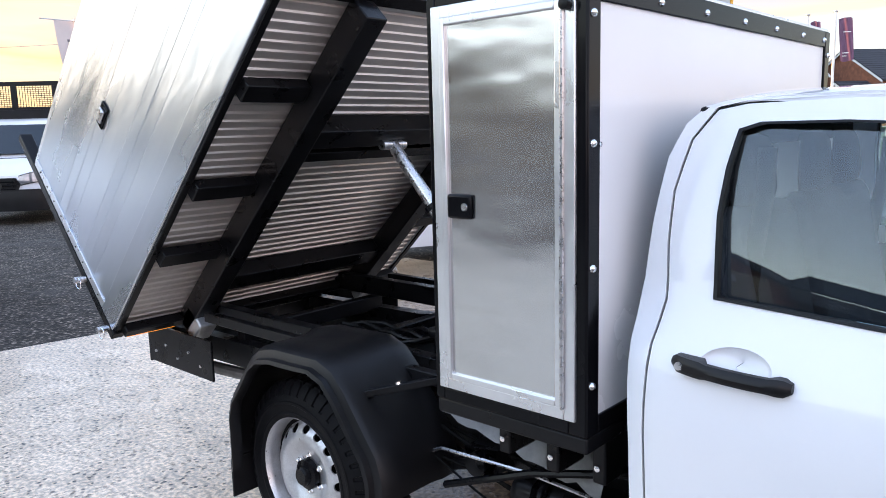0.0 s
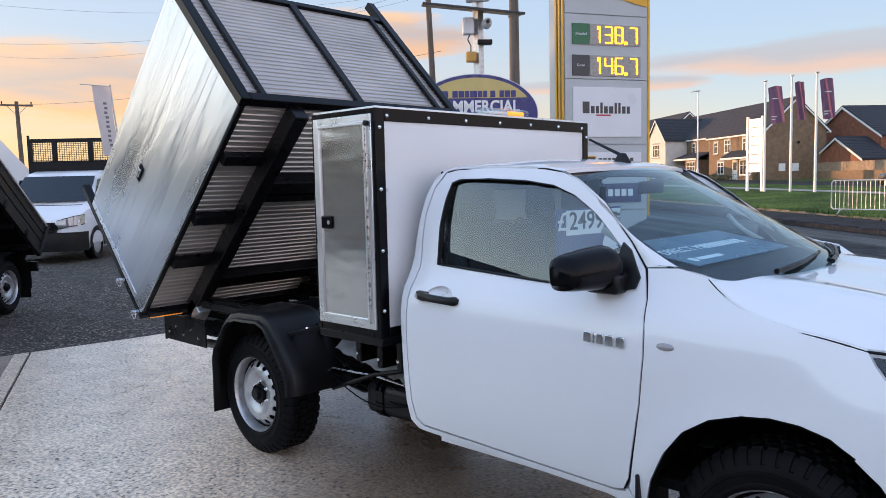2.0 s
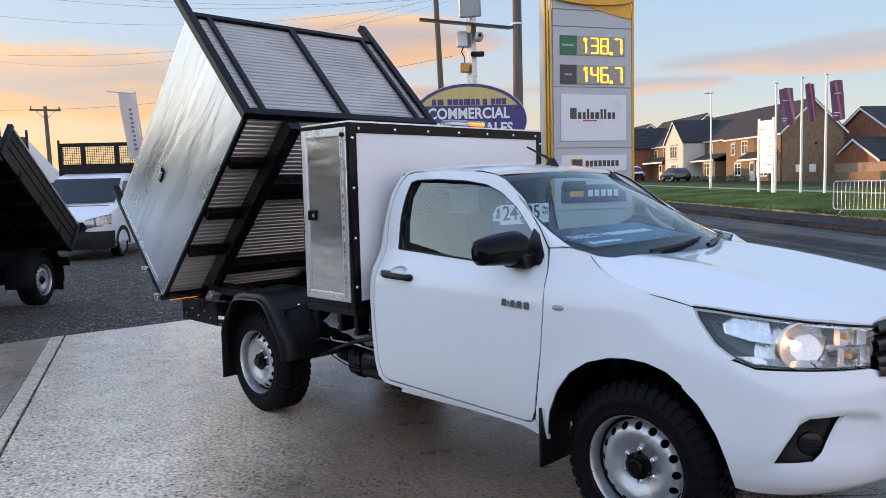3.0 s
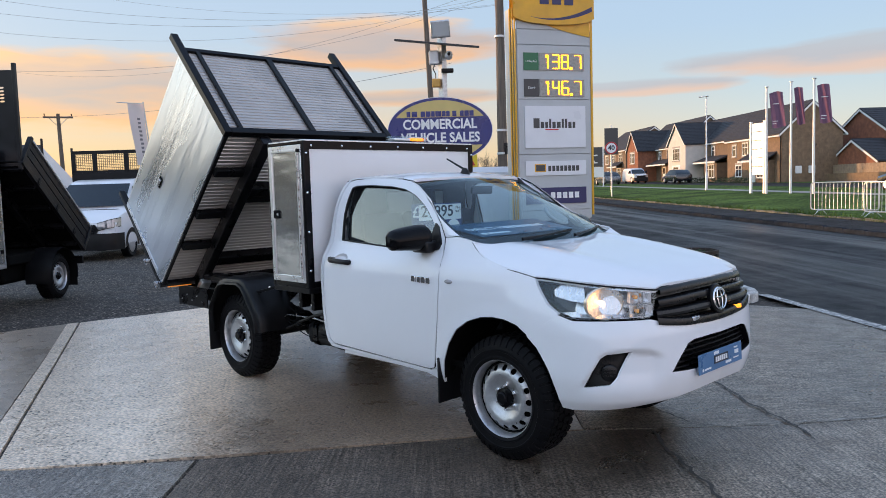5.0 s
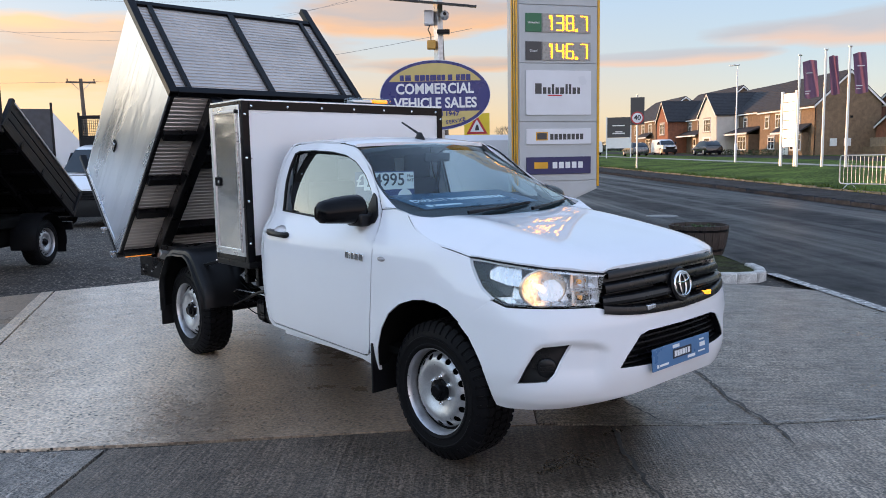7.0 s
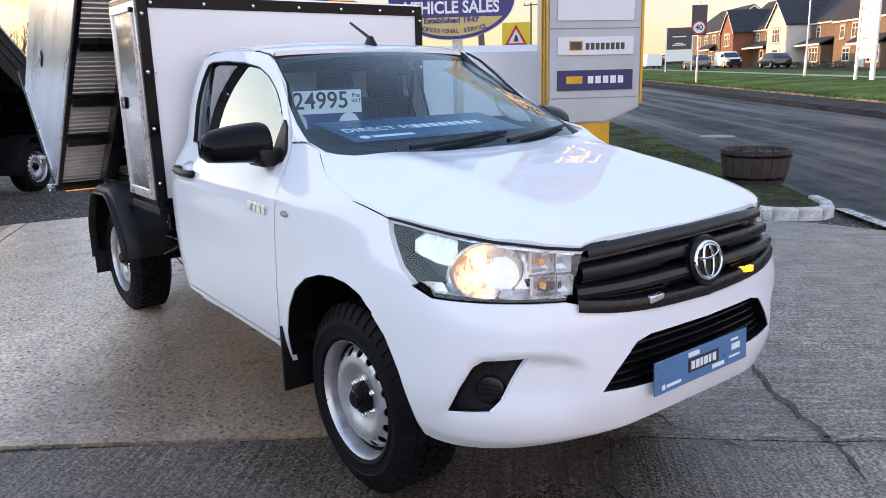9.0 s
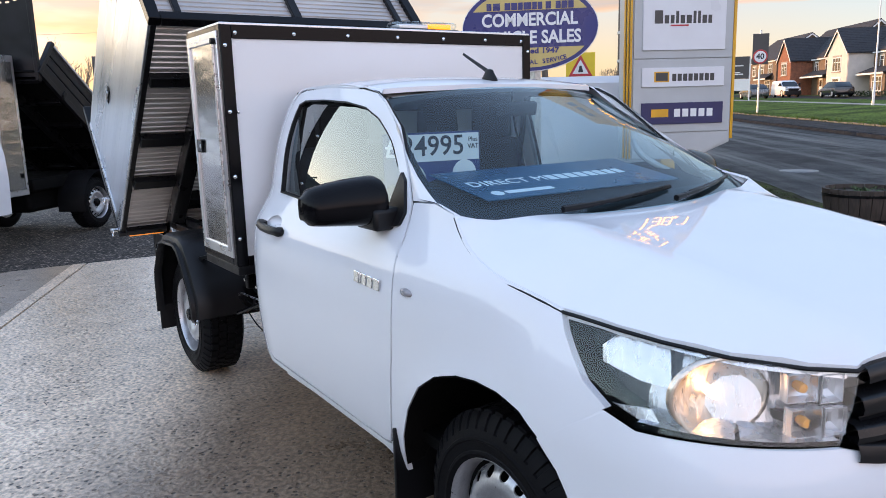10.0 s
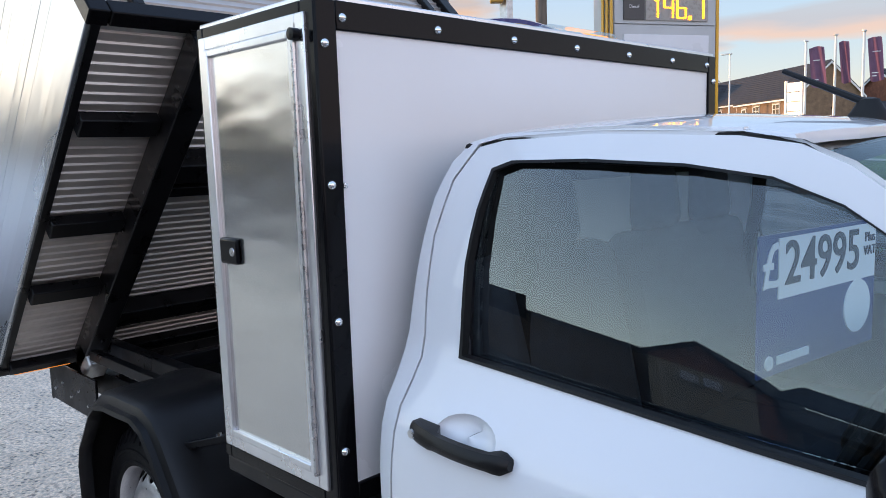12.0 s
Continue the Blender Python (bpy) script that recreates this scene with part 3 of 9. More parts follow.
tagged(solid("pavement", bm, PAVE, "damp tarmac pavement along the far kerb", "pavement", smooth="all"), kind="structure")
TURF_U = [u for u in range(-60, 131, 2)] + [160, 220, 400]
bm = strip(TURF_U, [14.86, 15.3, 15.85, 16.3, 17.2, 18.4, 19.6, 21, 22], lambda u, v: 0.10 + 0.05 * noise.noise((u * 0.7, v * 0.9, 0)))
tagged(solid("verge", bm, TURF, "mown winter grass verge beside the road", "grass", smooth="all"), kind="structure")
bm = strip(ROAD_U, [22.0, 23.4], 0.11)
tagged(solid("footpath", bm, KERB, "pale concrete footpath behind the verge", "footpath", smooth="all"), kind="structure")
bm = strip(TURF_U, [23.4, 25, 27, 29], lambda u, v: 0.10 + 0.05 * noise.noise((u * 0.5, v * 0.9, 3)))
tagged(solid("verge", bm, TURF, "grass strip in front of the new houses", "grass", smooth="all"), kind="structure")
bm = strip(ROAD_U, [29, 32, 36.5], 0.09)
tagged(solid("estate_road", bm, PAVE, "tarmac drives before the new houses", "road", smooth="all"), kind="structure")
bm = strip([-60, -20, 20, 40, 60, 80, 100, 130, 200, 400], [36.5, 45, 70, 140, 300], lambda u, v: 0.09 + 0.012 * max(0, v - 60))
tagged(solid("gardens", bm, TURF, "rough grass behind the houses rising to fields", "grass", smooth="all"), kind="structure")

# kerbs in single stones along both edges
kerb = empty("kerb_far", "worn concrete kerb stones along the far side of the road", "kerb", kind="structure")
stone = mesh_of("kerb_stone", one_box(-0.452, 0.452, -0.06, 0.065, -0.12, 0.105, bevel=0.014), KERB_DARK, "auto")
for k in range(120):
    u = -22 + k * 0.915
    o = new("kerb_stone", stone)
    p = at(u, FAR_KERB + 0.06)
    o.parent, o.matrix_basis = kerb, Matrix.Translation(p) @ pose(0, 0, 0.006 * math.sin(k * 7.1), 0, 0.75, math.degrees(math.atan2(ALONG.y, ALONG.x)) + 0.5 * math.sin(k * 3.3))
edging = empty("edging_back", "pale concrete edging stones between pavement and verge", "edging", kind="structure")
stone = mesh_of("edging_stone", one_box(-0.455, 0.455, -0.03, 0.03, -0.12, 0.06, bevel=0.008), EDGING, "auto")
for k in range(110):
    o = new("edging_stone", stone)
    o.parent, o.matrix_basis = edging, Matrix.Translation(at(-20 + k * 0.92, 14.82, 0.09)) @ pose(0, 0, 0.014 * math.sin(k * 5.3), 1.5 * math.sin(k * 2.1), 0.75, math.degrees(math.atan2(ALONG.y, ALONG.x)) + 0.8 * math.sin(k * 3.9))
paint = mat("worn_white_road_paint", (0.46, 0.45, 0.43), 0.7, vary=0.6, scale=16, tint=(0.10, 0.10, 0.095), fine=0.9, bump=0.004, bump_scale=34)
line = empty("edge_line", "worn white painted line along the forecourt edge", "road marking", kind="structure")
for k in range(26):
    u = 2.9 - k * 0.62
    part("paint_stroke", grid_loft([[at(u, NEAR_KERB - 0.075, 0.004), at(u - 0.30, NEAR_KERB - 0.075, 0.004), at(u - 0.6, NEAR_KERB - 0.07, 0.004)], [at(u, NEAR_KERB + 0.075, 0.004), at(u - 0.3, NEAR_KERB + 0.07, 0.004), at(u - 0.6, NEAR_KERB + 0.078, 0.004)]]), paint, line)

# concrete bays of the forecourt
forecourt = empty("forecourt", "worn damp concrete bays with open joints and cracks", "forecourt", kind="structure")


def slab(outline, material, top=0.0, shift=0.0):
    outline = [(x, y) for x, y in outline]
    cx, cy = sum(p[0] for p in outline) / len(outline), sum(p[1] for p in outline) / len(outline)

    def lay(x, y):
        return (x, y, top + 0.006 * noise.noise((x * 0.35 + shift, y * 0.35, 1.0)) - 0.004)

    return part("slab", panel(outline, lay, 0.5, 0.03, (0, 0, -1), (), 0.12), material, forecourt, smooth="auto")


slab([(-4.43, -0.69), (-2.2, -1.645), (0.08, -2.63), (0.865, -2.965), (1.81, -1.74), (2.56, -0.72), (3.10, -0.03), (1.9, 1.15), (-0.4, 3.05), (-2.2, 4.5), (-4.85, 4.55), (-4.28, 2.4), (-4.20, 1.2), (-4.30, 0.2)], SLAB_TAN)
# far left corner added beyond view, a pale surface for the tipper to mirror
slab([(-4.467, -0.852), (-2.253, -1.788), (-0.012, -2.763), (0.755, -3.105), (-0.6, -5.2), (-3.0, -9.0), (-18.0, -9.0), (-10.0, -4.8), (-5.3, -3.4), (-4.64, -2.4)], SLAB_WORN, 0.0, 5)
slab([(-4.465, -0.845), (-4.445, -0.71), (-2.21, -1.665), (0.07, -2.65), (0.85, -2.985), (0.77, -3.09), (-0.01, -2.755), (-2.25, -1.78)], SLAB_TAN, 0.003, 2)
slab([(0.885, -2.98), (1.655, -2.06), (2.25, -2.63), (3.6, -3.95), (6.0, -6.2), (4.2, -9.0), (-2.9, -9.0), (-0.55, -5.2), (0.79, -3.11)], SLAB_DARK, 0.0, 9)
slab([(1.675, -2.04), (2.58, -0.73), (3.12, -0.04), (3.57, 0.40), (4.08, 0.93), (4.64, 1.66), (6.3, 3.55), (8.6, 1.3), (11.5, -1.6), (6.02, -6.18), (3.62, -3.93), (2.27, -2.61)], SLAB_WET, 0.0, 14)
slab([(3.09, -0.01), (3.555, 0.42), (4.065, 0.95), (4.62, 1.68), (6.28, 3.56), (4.05, 4.25), (2.6, 5.6), (1.72, 5.45), (1.25, 5.2), (0.2, 5.55), (-1.2, 4.9), (-2.18, 4.52), (-0.38, 3.07), (1.91, 1.17)], SLAB_GREY, 0.0, 20)
slab([(4.08, 4.25), (6.30, 3.58), (8.64, 1.32), (11.54, -1.58), (6.05, -6.2), (4.25, -9.0), (16.0, -12.0), (20.0, -9.0), (12.6, -2.75), (8.0, 1.06)], SLAB_GREY, -0.004, 31)


def crack(points, width=0.011, material=JOINT, name="crack"):
    pts = []
    rng = random.Random(len(points) * 7 + int(points[0][0] * 10))
    for (ax, ay), (bx, by) in zip(points, points[1:]):
        n = max(2, int(math.dist((ax, ay), (bx, by)) / 0.045))
        for k in range(n):
            t = k / n
            pts.append((ax + (bx - ax) * t + rng.uniform(-0.014, 0.014), ay + (by - ay) * t + rng.uniform(-0.014, 0.014)))
    rows = [[], []]
    for k, (x, y) in enumerate(pts):
        w = width * (0.35 + 0.65 * rng.random()) * (1 if 1 < k < len(pts) - 2 else 0.3)
        rows[0].append((x - w * 0.5, y - w * 0.5, 0.0035))
        rows[1].append((x + w * 0.5, y + w * 0.5, 0.0035))
    part(name, grid_loft(rows), material, forecourt)


crack([(3.15, 1.66), (3.4, 1.48), (3.62, 1.25), (4.0, 1.0), (4.35, 0.7)], 0.022)
crack([(3.44, 0.25), (3.7, -0.01), (4.13, -0.35), (4.4, -0.62), (4.9, -1.2)], 0.020)
crack([(3.2, 0.68), (3.56, 0.55), (3.9, 0.62), (4.3, 1.2)], 0.014)
crack([(-0.4, -1.9), (0.1, -1.6), (0.3, -1.1)], 0.006)
crack([(3.52, 0.42), (3.80, 0.70), (4.09, 1.0), (4.36, 1.36), (4.64, 1.72), (5.2, 2.35)], 0.055, KERB, "joint_edge")

# planted island with a kerb by the road
ISLAND_SOIL = mat("patchy_soil_and_turf", (0.060, 0.070, 0.028), 0.95, vary=0.3, scale=1.6, fine=0.7, bump=0.03, bump_scale=14, tint=(0.030, 0.026, 0.019), spec=0.05)
ISLAND = [(1.42, 5.72), (1.56, 5.90), (1.55, 6.12), (1.35, 6.42), (1.17, 6.62)]
ISLAND_IN = [tuple((ALONG * u + ACROSS * v).xy) for u, v in ((4.6, 5.86), (7, 5.86), (10, 5.86), (14, 5.86), (16, 5.5), (16, 2.6), (10, 2.2), (6.8, 2.1))]
ISLAND_BACK = [(-1.9, 4.95), (-1.2, 5.0), (0.2, 5.62), (0.9, 5.52), (1.25, 5.58)]
island_edge = ISLAND + ISLAND_IN + ISLAND_BACK
bm = panel(island_edge, lambda x, y: (x, y, 0.05 + land(Vector((x, y, 0)).dot(ALONG), Vector((x, y, 0)).dot(ACROSS)) + 0.03 * noise.noise((x * 1.7, y * 1.7, 0))), 0.3, 0.12, (0, 0, -1), (), 0.1)
tagged(solid("planted_island", bm, ISLAND_SOIL, "patchy grass and soil island beside the road", "island", smooth="all"), kind="structure")
kerb = empty("kerb_island", "white-painted curved kerb round the grass island", "kerb", kind="structure")
KERB_WHITE = mat("painted_white_kerb", (0.55, 0.55, 0.53), 0.65, vary=0.25, scale=6, tint=(0.30, 0.29, 0.27), fine=0.4, bump=0.0015, bump_scale=60)
run = dense([(0.55, 5.60), (0.9, 5.53), (1.25, 5.56), (1.44, 5.70), (1.58, 5.90), (1.57, 6.12), (1.40, 6.40), (1.15, 6.64)], 0.30, False)
for a, b in zip(run, run[1:]):
    mid, ang, ln = ((a[0] + b[0]) / 2, (a[1] + b[1]) / 2), math.atan2(b[1] - a[1], b[0] - a[0]), math.dist(a, b)
    q = Vector((mid[0], mid[1], 0))
    o = part("kerb_stone", one_box(-ln / 2 - 0.012, ln / 2 + 0.012, -0.065, 0.065, -0.1, 0.085, bevel=0.025), KERB_WHITE, kerb)
    o.matrix_basis = Matrix.Translation((mid[0], mid[1], land(q.dot(ALONG), q.dot(ACROSS)))) @ Matrix.Rotation(ang, 4, "Z")

# manhole cover in the road
bm = lathe(bmesh.new(), [(0.001, 0.004), (0.26, 0.004), (0.27, 0.0), (0.31, 0.0), (0.32, 0.006), (0.37, 0.006), (0.38, -0.01)], 32, "z")
cover = solid("manhole_cover", bm, mat("worn_iron", (0.16, 0.16, 0.165), 0.35, 0.7, vary=0.3, scale=20), "round worn iron manhole cover set in the asphalt", "manhole cover", Matrix.Translation(at(11.5, 7.35, -0.014)))
# tufts along the verge edge and the island
rng = random.Random(5)
for name, label, boxes in (("grass_tufts", "ragged grass tufts along the pavement edge", [(-10, 70, 14.72, 15.35, 1500, 0.19)]), ("island_grass", "short ragged grass on the island", [(5.2, 9.5, 2.9, 5.7, 1300, 0.06)])):
    vs, fs = [], []
    for u0, u1, v0, v1, count, tall in boxes:
        for _ in range(count):
            u, v = rng.uniform(u0, u1), rng.uniform(v0, v1)
            base = Vector(at(u, v, 0.09 if v > 10 else 0.04))
            for _ in range(3):
                a, h, w = rng.uniform(0, 6.28), tall * rng.uniform(0.4, 1.1), 0.012 if v > 10 else 0.006
                d = Vector((math.cos(a), math.sin(a), 0))
                k = len(vs)
                lean = Vector((rng.uniform(-1, 1), rng.uniform(-1, 1), 0)) * h * 0.5
                off = Vector((rng.uniform(-0.05, 0.05), rng.uniform(-0.05, 0.05), 0))
                vs += [base + off - d * w, base + off + d * w, base + off + lean + Vector((0, 0, h))]
                fs.append((k, k + 1, k + 2))
    me = bpy.data.meshes.new(name)
    me.from_pydata([tuple(v) for v in vs], [], fs)
    me.materials.append(TURF)
    tagged(new(name, me), label, "grass", kind="stuff")

# ---- the pickup: x forward from the rear axle, its driver's side at negative y ----
WIDTH_AT = smooth_curve([0.30, 0.42, 0.50, 0.62, 0.80, 0.96, 1.06, 1.13, 1.20, 1.27, 1.34, 1.41, 1.48, 1.55, 1.62, 1.68, 1.74], [0.79, 0.825, 0.846, 0.862, 0.874, 0.876, 0.868, 0.850, 0.804, 0.766, 0.752, 0.737, 0.719, 0.695, 0.665, 0.632, 0.596])
AXLE_F, AXLE_H = 3.075, 0.37
REAR_X, WHEEL_Y = -0.045, 0.793


# front: plan curves from the middle to the wheel arch, at several heights
FRONT_Z = [0.40, 0.47, 0.60, 0.80, 0.92, 1.06, 1.16]
FRONT_X = [[3.95, 3.94, 3.88, 3.78, 3.65, 3.47], [4.02, 4.01, 3.95, 3.83, 3.67, 3.47], [4.05, 4.035, 3.975, 3.855, 3.68, 3.44], [4.04, 4.025, 3.965, 3.835, 3.65, 3.31], [4.01, 3.995, 3.935, 3.80, 3.60, 3.29], [3.965, 3.95, 3.895, 3.76, 3.55, 3.28], [3.90, 3.885, 3.83, 3.70, 3.50, 3.25]]
FRONT_Y = [[0, 0.27, 0.50, 0.69, 0.785, 0.82], [0, 0.29, 0.53, 0.725, 0.822, 0.85], [0, 0.30, 0.55, 0.745, 0.843, 0.872], [0, 0.30, 0.55, 0.74, 0.838, 0.876], [0, 0.30, 0.54, 0.722, 0.82, 0.866], [0, 0.30, 0.53, 0.692, 0.775, 0.825], [0, 0.30, 0.52, 0.66, 0.735, 0.78]]
STATIONS = [0, 0.2, 0.4, 0.6, 0.8, 1.0]
FRONT_CX = [smooth_curve(STATIONS, row) for row in FRONT_X]
FRONT_CY = [smooth_curve(STATIONS, row) for row in FRONT_Y]
GRID_Z, GRID_S = np.linspace(0.40, 1.16, 77), np.linspace(0, 1, 101)
GRID_X, GRID_Y = np.zeros((77, 101)), np.zeros((77, 101))
for _k, _s in enumerate(GRID_S):
    _cx, _cy = smooth_curve(FRONT_Z, [c(_s) for c in FRONT_CX]), smooth_curve(FRONT_Z, [c(_s) for c in FRONT_CY])
    GRID_X[:, _k], GRID_Y[:, _k] = [_cx(z) for z in GRID_Z], [_cy(z) for z in GRID_Z]


def front_row(z):
    r = min(max((z - 0.40) / 0.01, 0.0), 75.999)
    k = int(r)
    return GRID_X[k] * (k + 1 - r) + GRID_X[k + 1] * (r - k), GRID_Y[k] * (k + 1 - r) + GRID_Y[k + 1] * (r - k)


def front_at(x, z):
    """Station and half width of the front skin at a given x and height."""
    xs, ys = front_row(z)
    return float(np.interp(-x, -xs, GRID_S)), float(np.interp(-x, -xs, ys))


def lean(x, z):
    """The cab's upper side draws in towards the windscreen."""
    return 0.065 * min(1.0, max(0.0, (x - 1.75) / 0.6)) ** 1.5 * min(1.0, max(0.0, (z - 1.26) / 0.28))


def leaned(poly):
    return [(x - 0.2 * lean(x, z), z) for x, z in poly]


def side_y(x, z):
    """Half width of the body side."""
    y = WIDTH_AT(z) - lean(x, z)
    if x > 2.6:
        fwd = min(1.0, (x - 2.6) / 0.85)
        y -= (0.028 + 0.03 * max(0.0, min(1.0, (z - 0.9) / 0.25))) * fwd * fwd
    r = math.hypot(x - AXLE_F, z - AXLE_H)
    y += 0.012 * math.exp(-(((r - 0.48) / 0.06) ** 2)) * (1 if z > 0.38 else 0)
    y -= 0.02 * max(0.0, (1.50 - x) / 0.15) ** 2 if x < 1.50 else 0.0
    if x > 3.08 and z < 1.16:
        k = min(1.0, (x - 3.08) / 0.28)
        k = k * k * (3 - 2 * k)
        y = y * (1 - k) + front_at(x, z)[1] * k
    return y


def side(sign, out=0.0):
    return lambda x, z: (x, sign * (side_y(x, z) + out), z)


def ease(t):
    t = min(1.0, max(0.0, t))
    return t * t * (3 - 2 * t)


def sunk(s, z):
    """The bumper falls back under a crease that runs from the fog lamp blank towards the intake."""
    crest = float(np.interp(s, [0.34, 0.44, 0.53, 0.665, 0.70, 0.80, 0.95], [0.700, 0.738, 0.749, 0.735, 0.714, 0.560, 0.45]))
    return 0.026 * ease((crest + 0.016 - z) / 0.050) * ease((z - 0.49) / 0.15) * ease((s - 0.35) / 0.10)


def front(a, z, out=0.0):
    """Skin of the front end: a runs from the driver's wheel arch (-1) over the middle (0) to the other arch (1)."""
    s = abs(a)
    out -= sunk(s, z)
    xs, ys = front_row(z)
    x, y = float(np.interp(s, GRID_S, xs)), float(np.interp(s, GRID_S, ys))
    if out:
        lo, hi = max(0, s - 0.03), min(1, s + 0.03)
        t = Vector((np.interp(hi, GRID_S, xs) - np.interp(lo, GRID_S, xs), np.interp(hi, GRID_S, ys) - np.interp(lo, GRID_S, ys))).normalized()
        x, y = x + out * t.y, y - out * t.x
    return (x, math.copysign(y, a) if a else 0.0, z)


def front_skin(out=0.0):
    return lambda a, z: front(a, z, out)


def mirrored(poly):
    return poly + [(-a, b) for a, b in reversed(poly)]


def build_wheel(parent, m, sign=-1):
    """A road wheel whose outer face looks along sign * y, with its parts."""
    w = new("wheel")
    w.parent = parent
    w.matrix_basis = m @ pose(0, 0, 0, 0, 0, 0 if sign < 0 else 180)
    # one skin round the tyre: moulded sidewall ribs, then four staggered rows of tread blocks
    R, pitches = 0.372, 44
    rings = [(0.222, 0.10, None), (0.226, -0.010, None), (0.234, -0.019, None), (0.243, -0.022, None), (0.246, -0.0255, None), (0.254, -0.0255, None), (0.257, -0.0225, None), (0.285, -0.027, None), (0.288, -0.030, None), (0.296, -0.030, None), (0.299, -0.0255, None), (0.318, -0.020, None), (0.332, -0.013, 0), (0.352, -0.002, 0), (0.366, 0.010, 0)]
    for row, (y0, y1) in enumerate(((0.016, 0.054), (0.062, 0.104), (0.112, 0.156), (0.164, 0.202))):
        rings += [(R - 0.013, y0 - 0.003, None), (R, y0, row % 2), (R, y1, row % 2), (R - 0.013, y1 + 0.003, None)]
    rings += [(0.345, 0.215, None), (0.30, 0.235, None), (0.24, 0.23, None), (0.222, 0.21, None)]
    bm, loops = bmesh.new(), []
    for rr, y, stagger in rings:
        loop = []
        for k in range(pitches * 4):
            kk = k - 2 if stagger == 1 else k
            a = 2 * math.pi * (kk // 4 + (0.02, 0.66, 0.71, 0.97)[kk % 4] + (0.5 if stagger == 1 else 0.0)) / pitches
            depth = 0.012 if stagger is not None and kk % 4 > 1 else 0.0
            loop.append(bm.verts.new(((rr - depth) * math.cos(a), y, (rr - depth) * math.sin(a))))
        loops.append(loop)
    for la, lb in zip(loops, loops[1:] + loops[:1]):
        for k in range(pitches * 4):
            q = (k + 1) % (pitches * 4)
            bm.faces.new((la[k], la[q], lb[q], lb[k]))
    part("tyre", bm, RUBBER, w, "black all-terrain tyre with chunky tread blocks")
    bm = lathe(bmesh.new(), [(0.226, 0.19), (0.220, 0.012), (0.224, -0.008), (0.231, -0.017), (0.236, -0.012), (0.234, 0.02), (0.232, 0.2)], 64)
    rim = part("rim", bm, RIM_SILVER, w, "silver painted steel rim")
    depth = smooth_curve([0.0, 0.06, 0.085, 0.115, 0.14, 0.165, 0.19, 0.212, 0.222], [0.034, 0.034, 0.028, 0.012, 0.003, 0.008, 0.028, 0.056, 0.050])
    circle = [(0.221 * math.cos(a), 0.221 * math.sin(a)) for a in np.linspace(0, 2 * math.pi, 64, endpoint=False)]
    holes = []
    for k in range(16):
        a0 = 2 * math.pi * k / 16
        er, et = Vector((math.cos(a0), math.sin(a0))), Vector((-math.sin(a0), math.cos(a0)))
        holes.append([tuple(er * (0.180 + 0.0165 * math.cos(b)) + et * 0.0185 * math.sin(b)) for b in np.linspace(0, 2 * math.pi, 12, endpoint=False)])
    bm = panel(circle, lambda a, b: (a, depth(math.hypot(a, b)), b), 0.02, 0.005, (0, 1, 0), holes, 0.15)
    part("wheel_disc", bm, RIM_SILVER, rim, smooth="all")
    part("brake_drum", lathe(bmesh.new(), [(0.001, 0.045), (0.217, 0.045), (0.218, 0.06), (0.218, 0.16), (0.001, 0.16)], 40), DULL_BLACK, w)
    bm = lathe(bmesh.new(), [(0.001, -0.020), (0.030, -0.020), (0.037, -0.014), (0.039, 0.0), (0.058, 0.006), (0.060, 0.028)], 32)
    part("hub_cap", bm, GLOSS_BLACK, w, "black hub cap")
    for k in range(6):
        a = 2 * math.pi * (k + 0.5) / 6
        bm = lathe(bmesh.new(), [(0.001, 0.004), (0.006, 0.005), (0.009, 0.009), (0.0095, 0.016), (0.012, 0.018), (0.012, 0.03)], 6, m=Matrix.Translation((0.072 * math.cos(a), 0.008, 0.072 * math.sin(a))))
        part("wheel_nut", bm, CHROME, w)
    return w


truck = empty("pickup_truck", "white single-cab pickup truck parked on wet concrete", "pickup truck")

# body skins, both sides
DOOR = [(1.405, 0.62), (1.43, 0.53), (1.475, 0.508), (2.49, 0.470), (2.535, 0.482), (2.56, 0.53), (2.612, 0.82), (2.628, 1.00), (2.626, 1.08), (2.606, 1.20), (2.572, 1.305), (2.50, 1.395), (2.34, 1.545), (2.20, 1.640), (2.12, 1.675), (2.02, 1.692), (1.75, 1.706), (1.52, 1.702), (1.452, 1.690), (1.405, 1.62), (1.383, 1.50), (1.386, 1.38), (1.400, 1.246), (1.394, 1.15), (1.394, 0.95)]
WINDOW = [(1.512, 1.262), (1.90, 1.240), (2.12, 1.228), (2.44, 1.215), (2.50, 1.24), (2.515, 1.30), (2.455, 1.388), (2.32, 1.505), (2.20, 1.583), (2.09, 1.625), (1.94, 1.648), (1.74, 1.660), (1.56, 1.660), (1.513, 1.645), (1.502, 1.56), (1.498, 1.45)]
CAB_BACK = [(1.398, 0.62), (1.422, 0.527), (1.475, 0.498), (2.50, 0.462), (2.545, 0.474), (2.556, 0.49), (2.585, 0.44), (2.62, 0.405), (2.46, 0.436), (1.88, 0.459), (1.43, 0.478), (1.375, 0.51), (1.355, 0.60), (1.348, 0.90), (1.335, 1.10), (1.322, 1.245), (1.330, 1.42), (1.345, 1.58), (1.375, 1.66), (1.42, 1.702), (1.50, 1.715), (1.75, 1.719), (2.02, 1.706), (2.02, 1.699), (1.75, 1.713), (1.515, 1.709), (1.447, 1.697), (1.398, 1.622), (1.376, 1.50), (1.379, 1.38), (1.393, 1.246), (1.387, 1.15), (1.387, 0.95)]
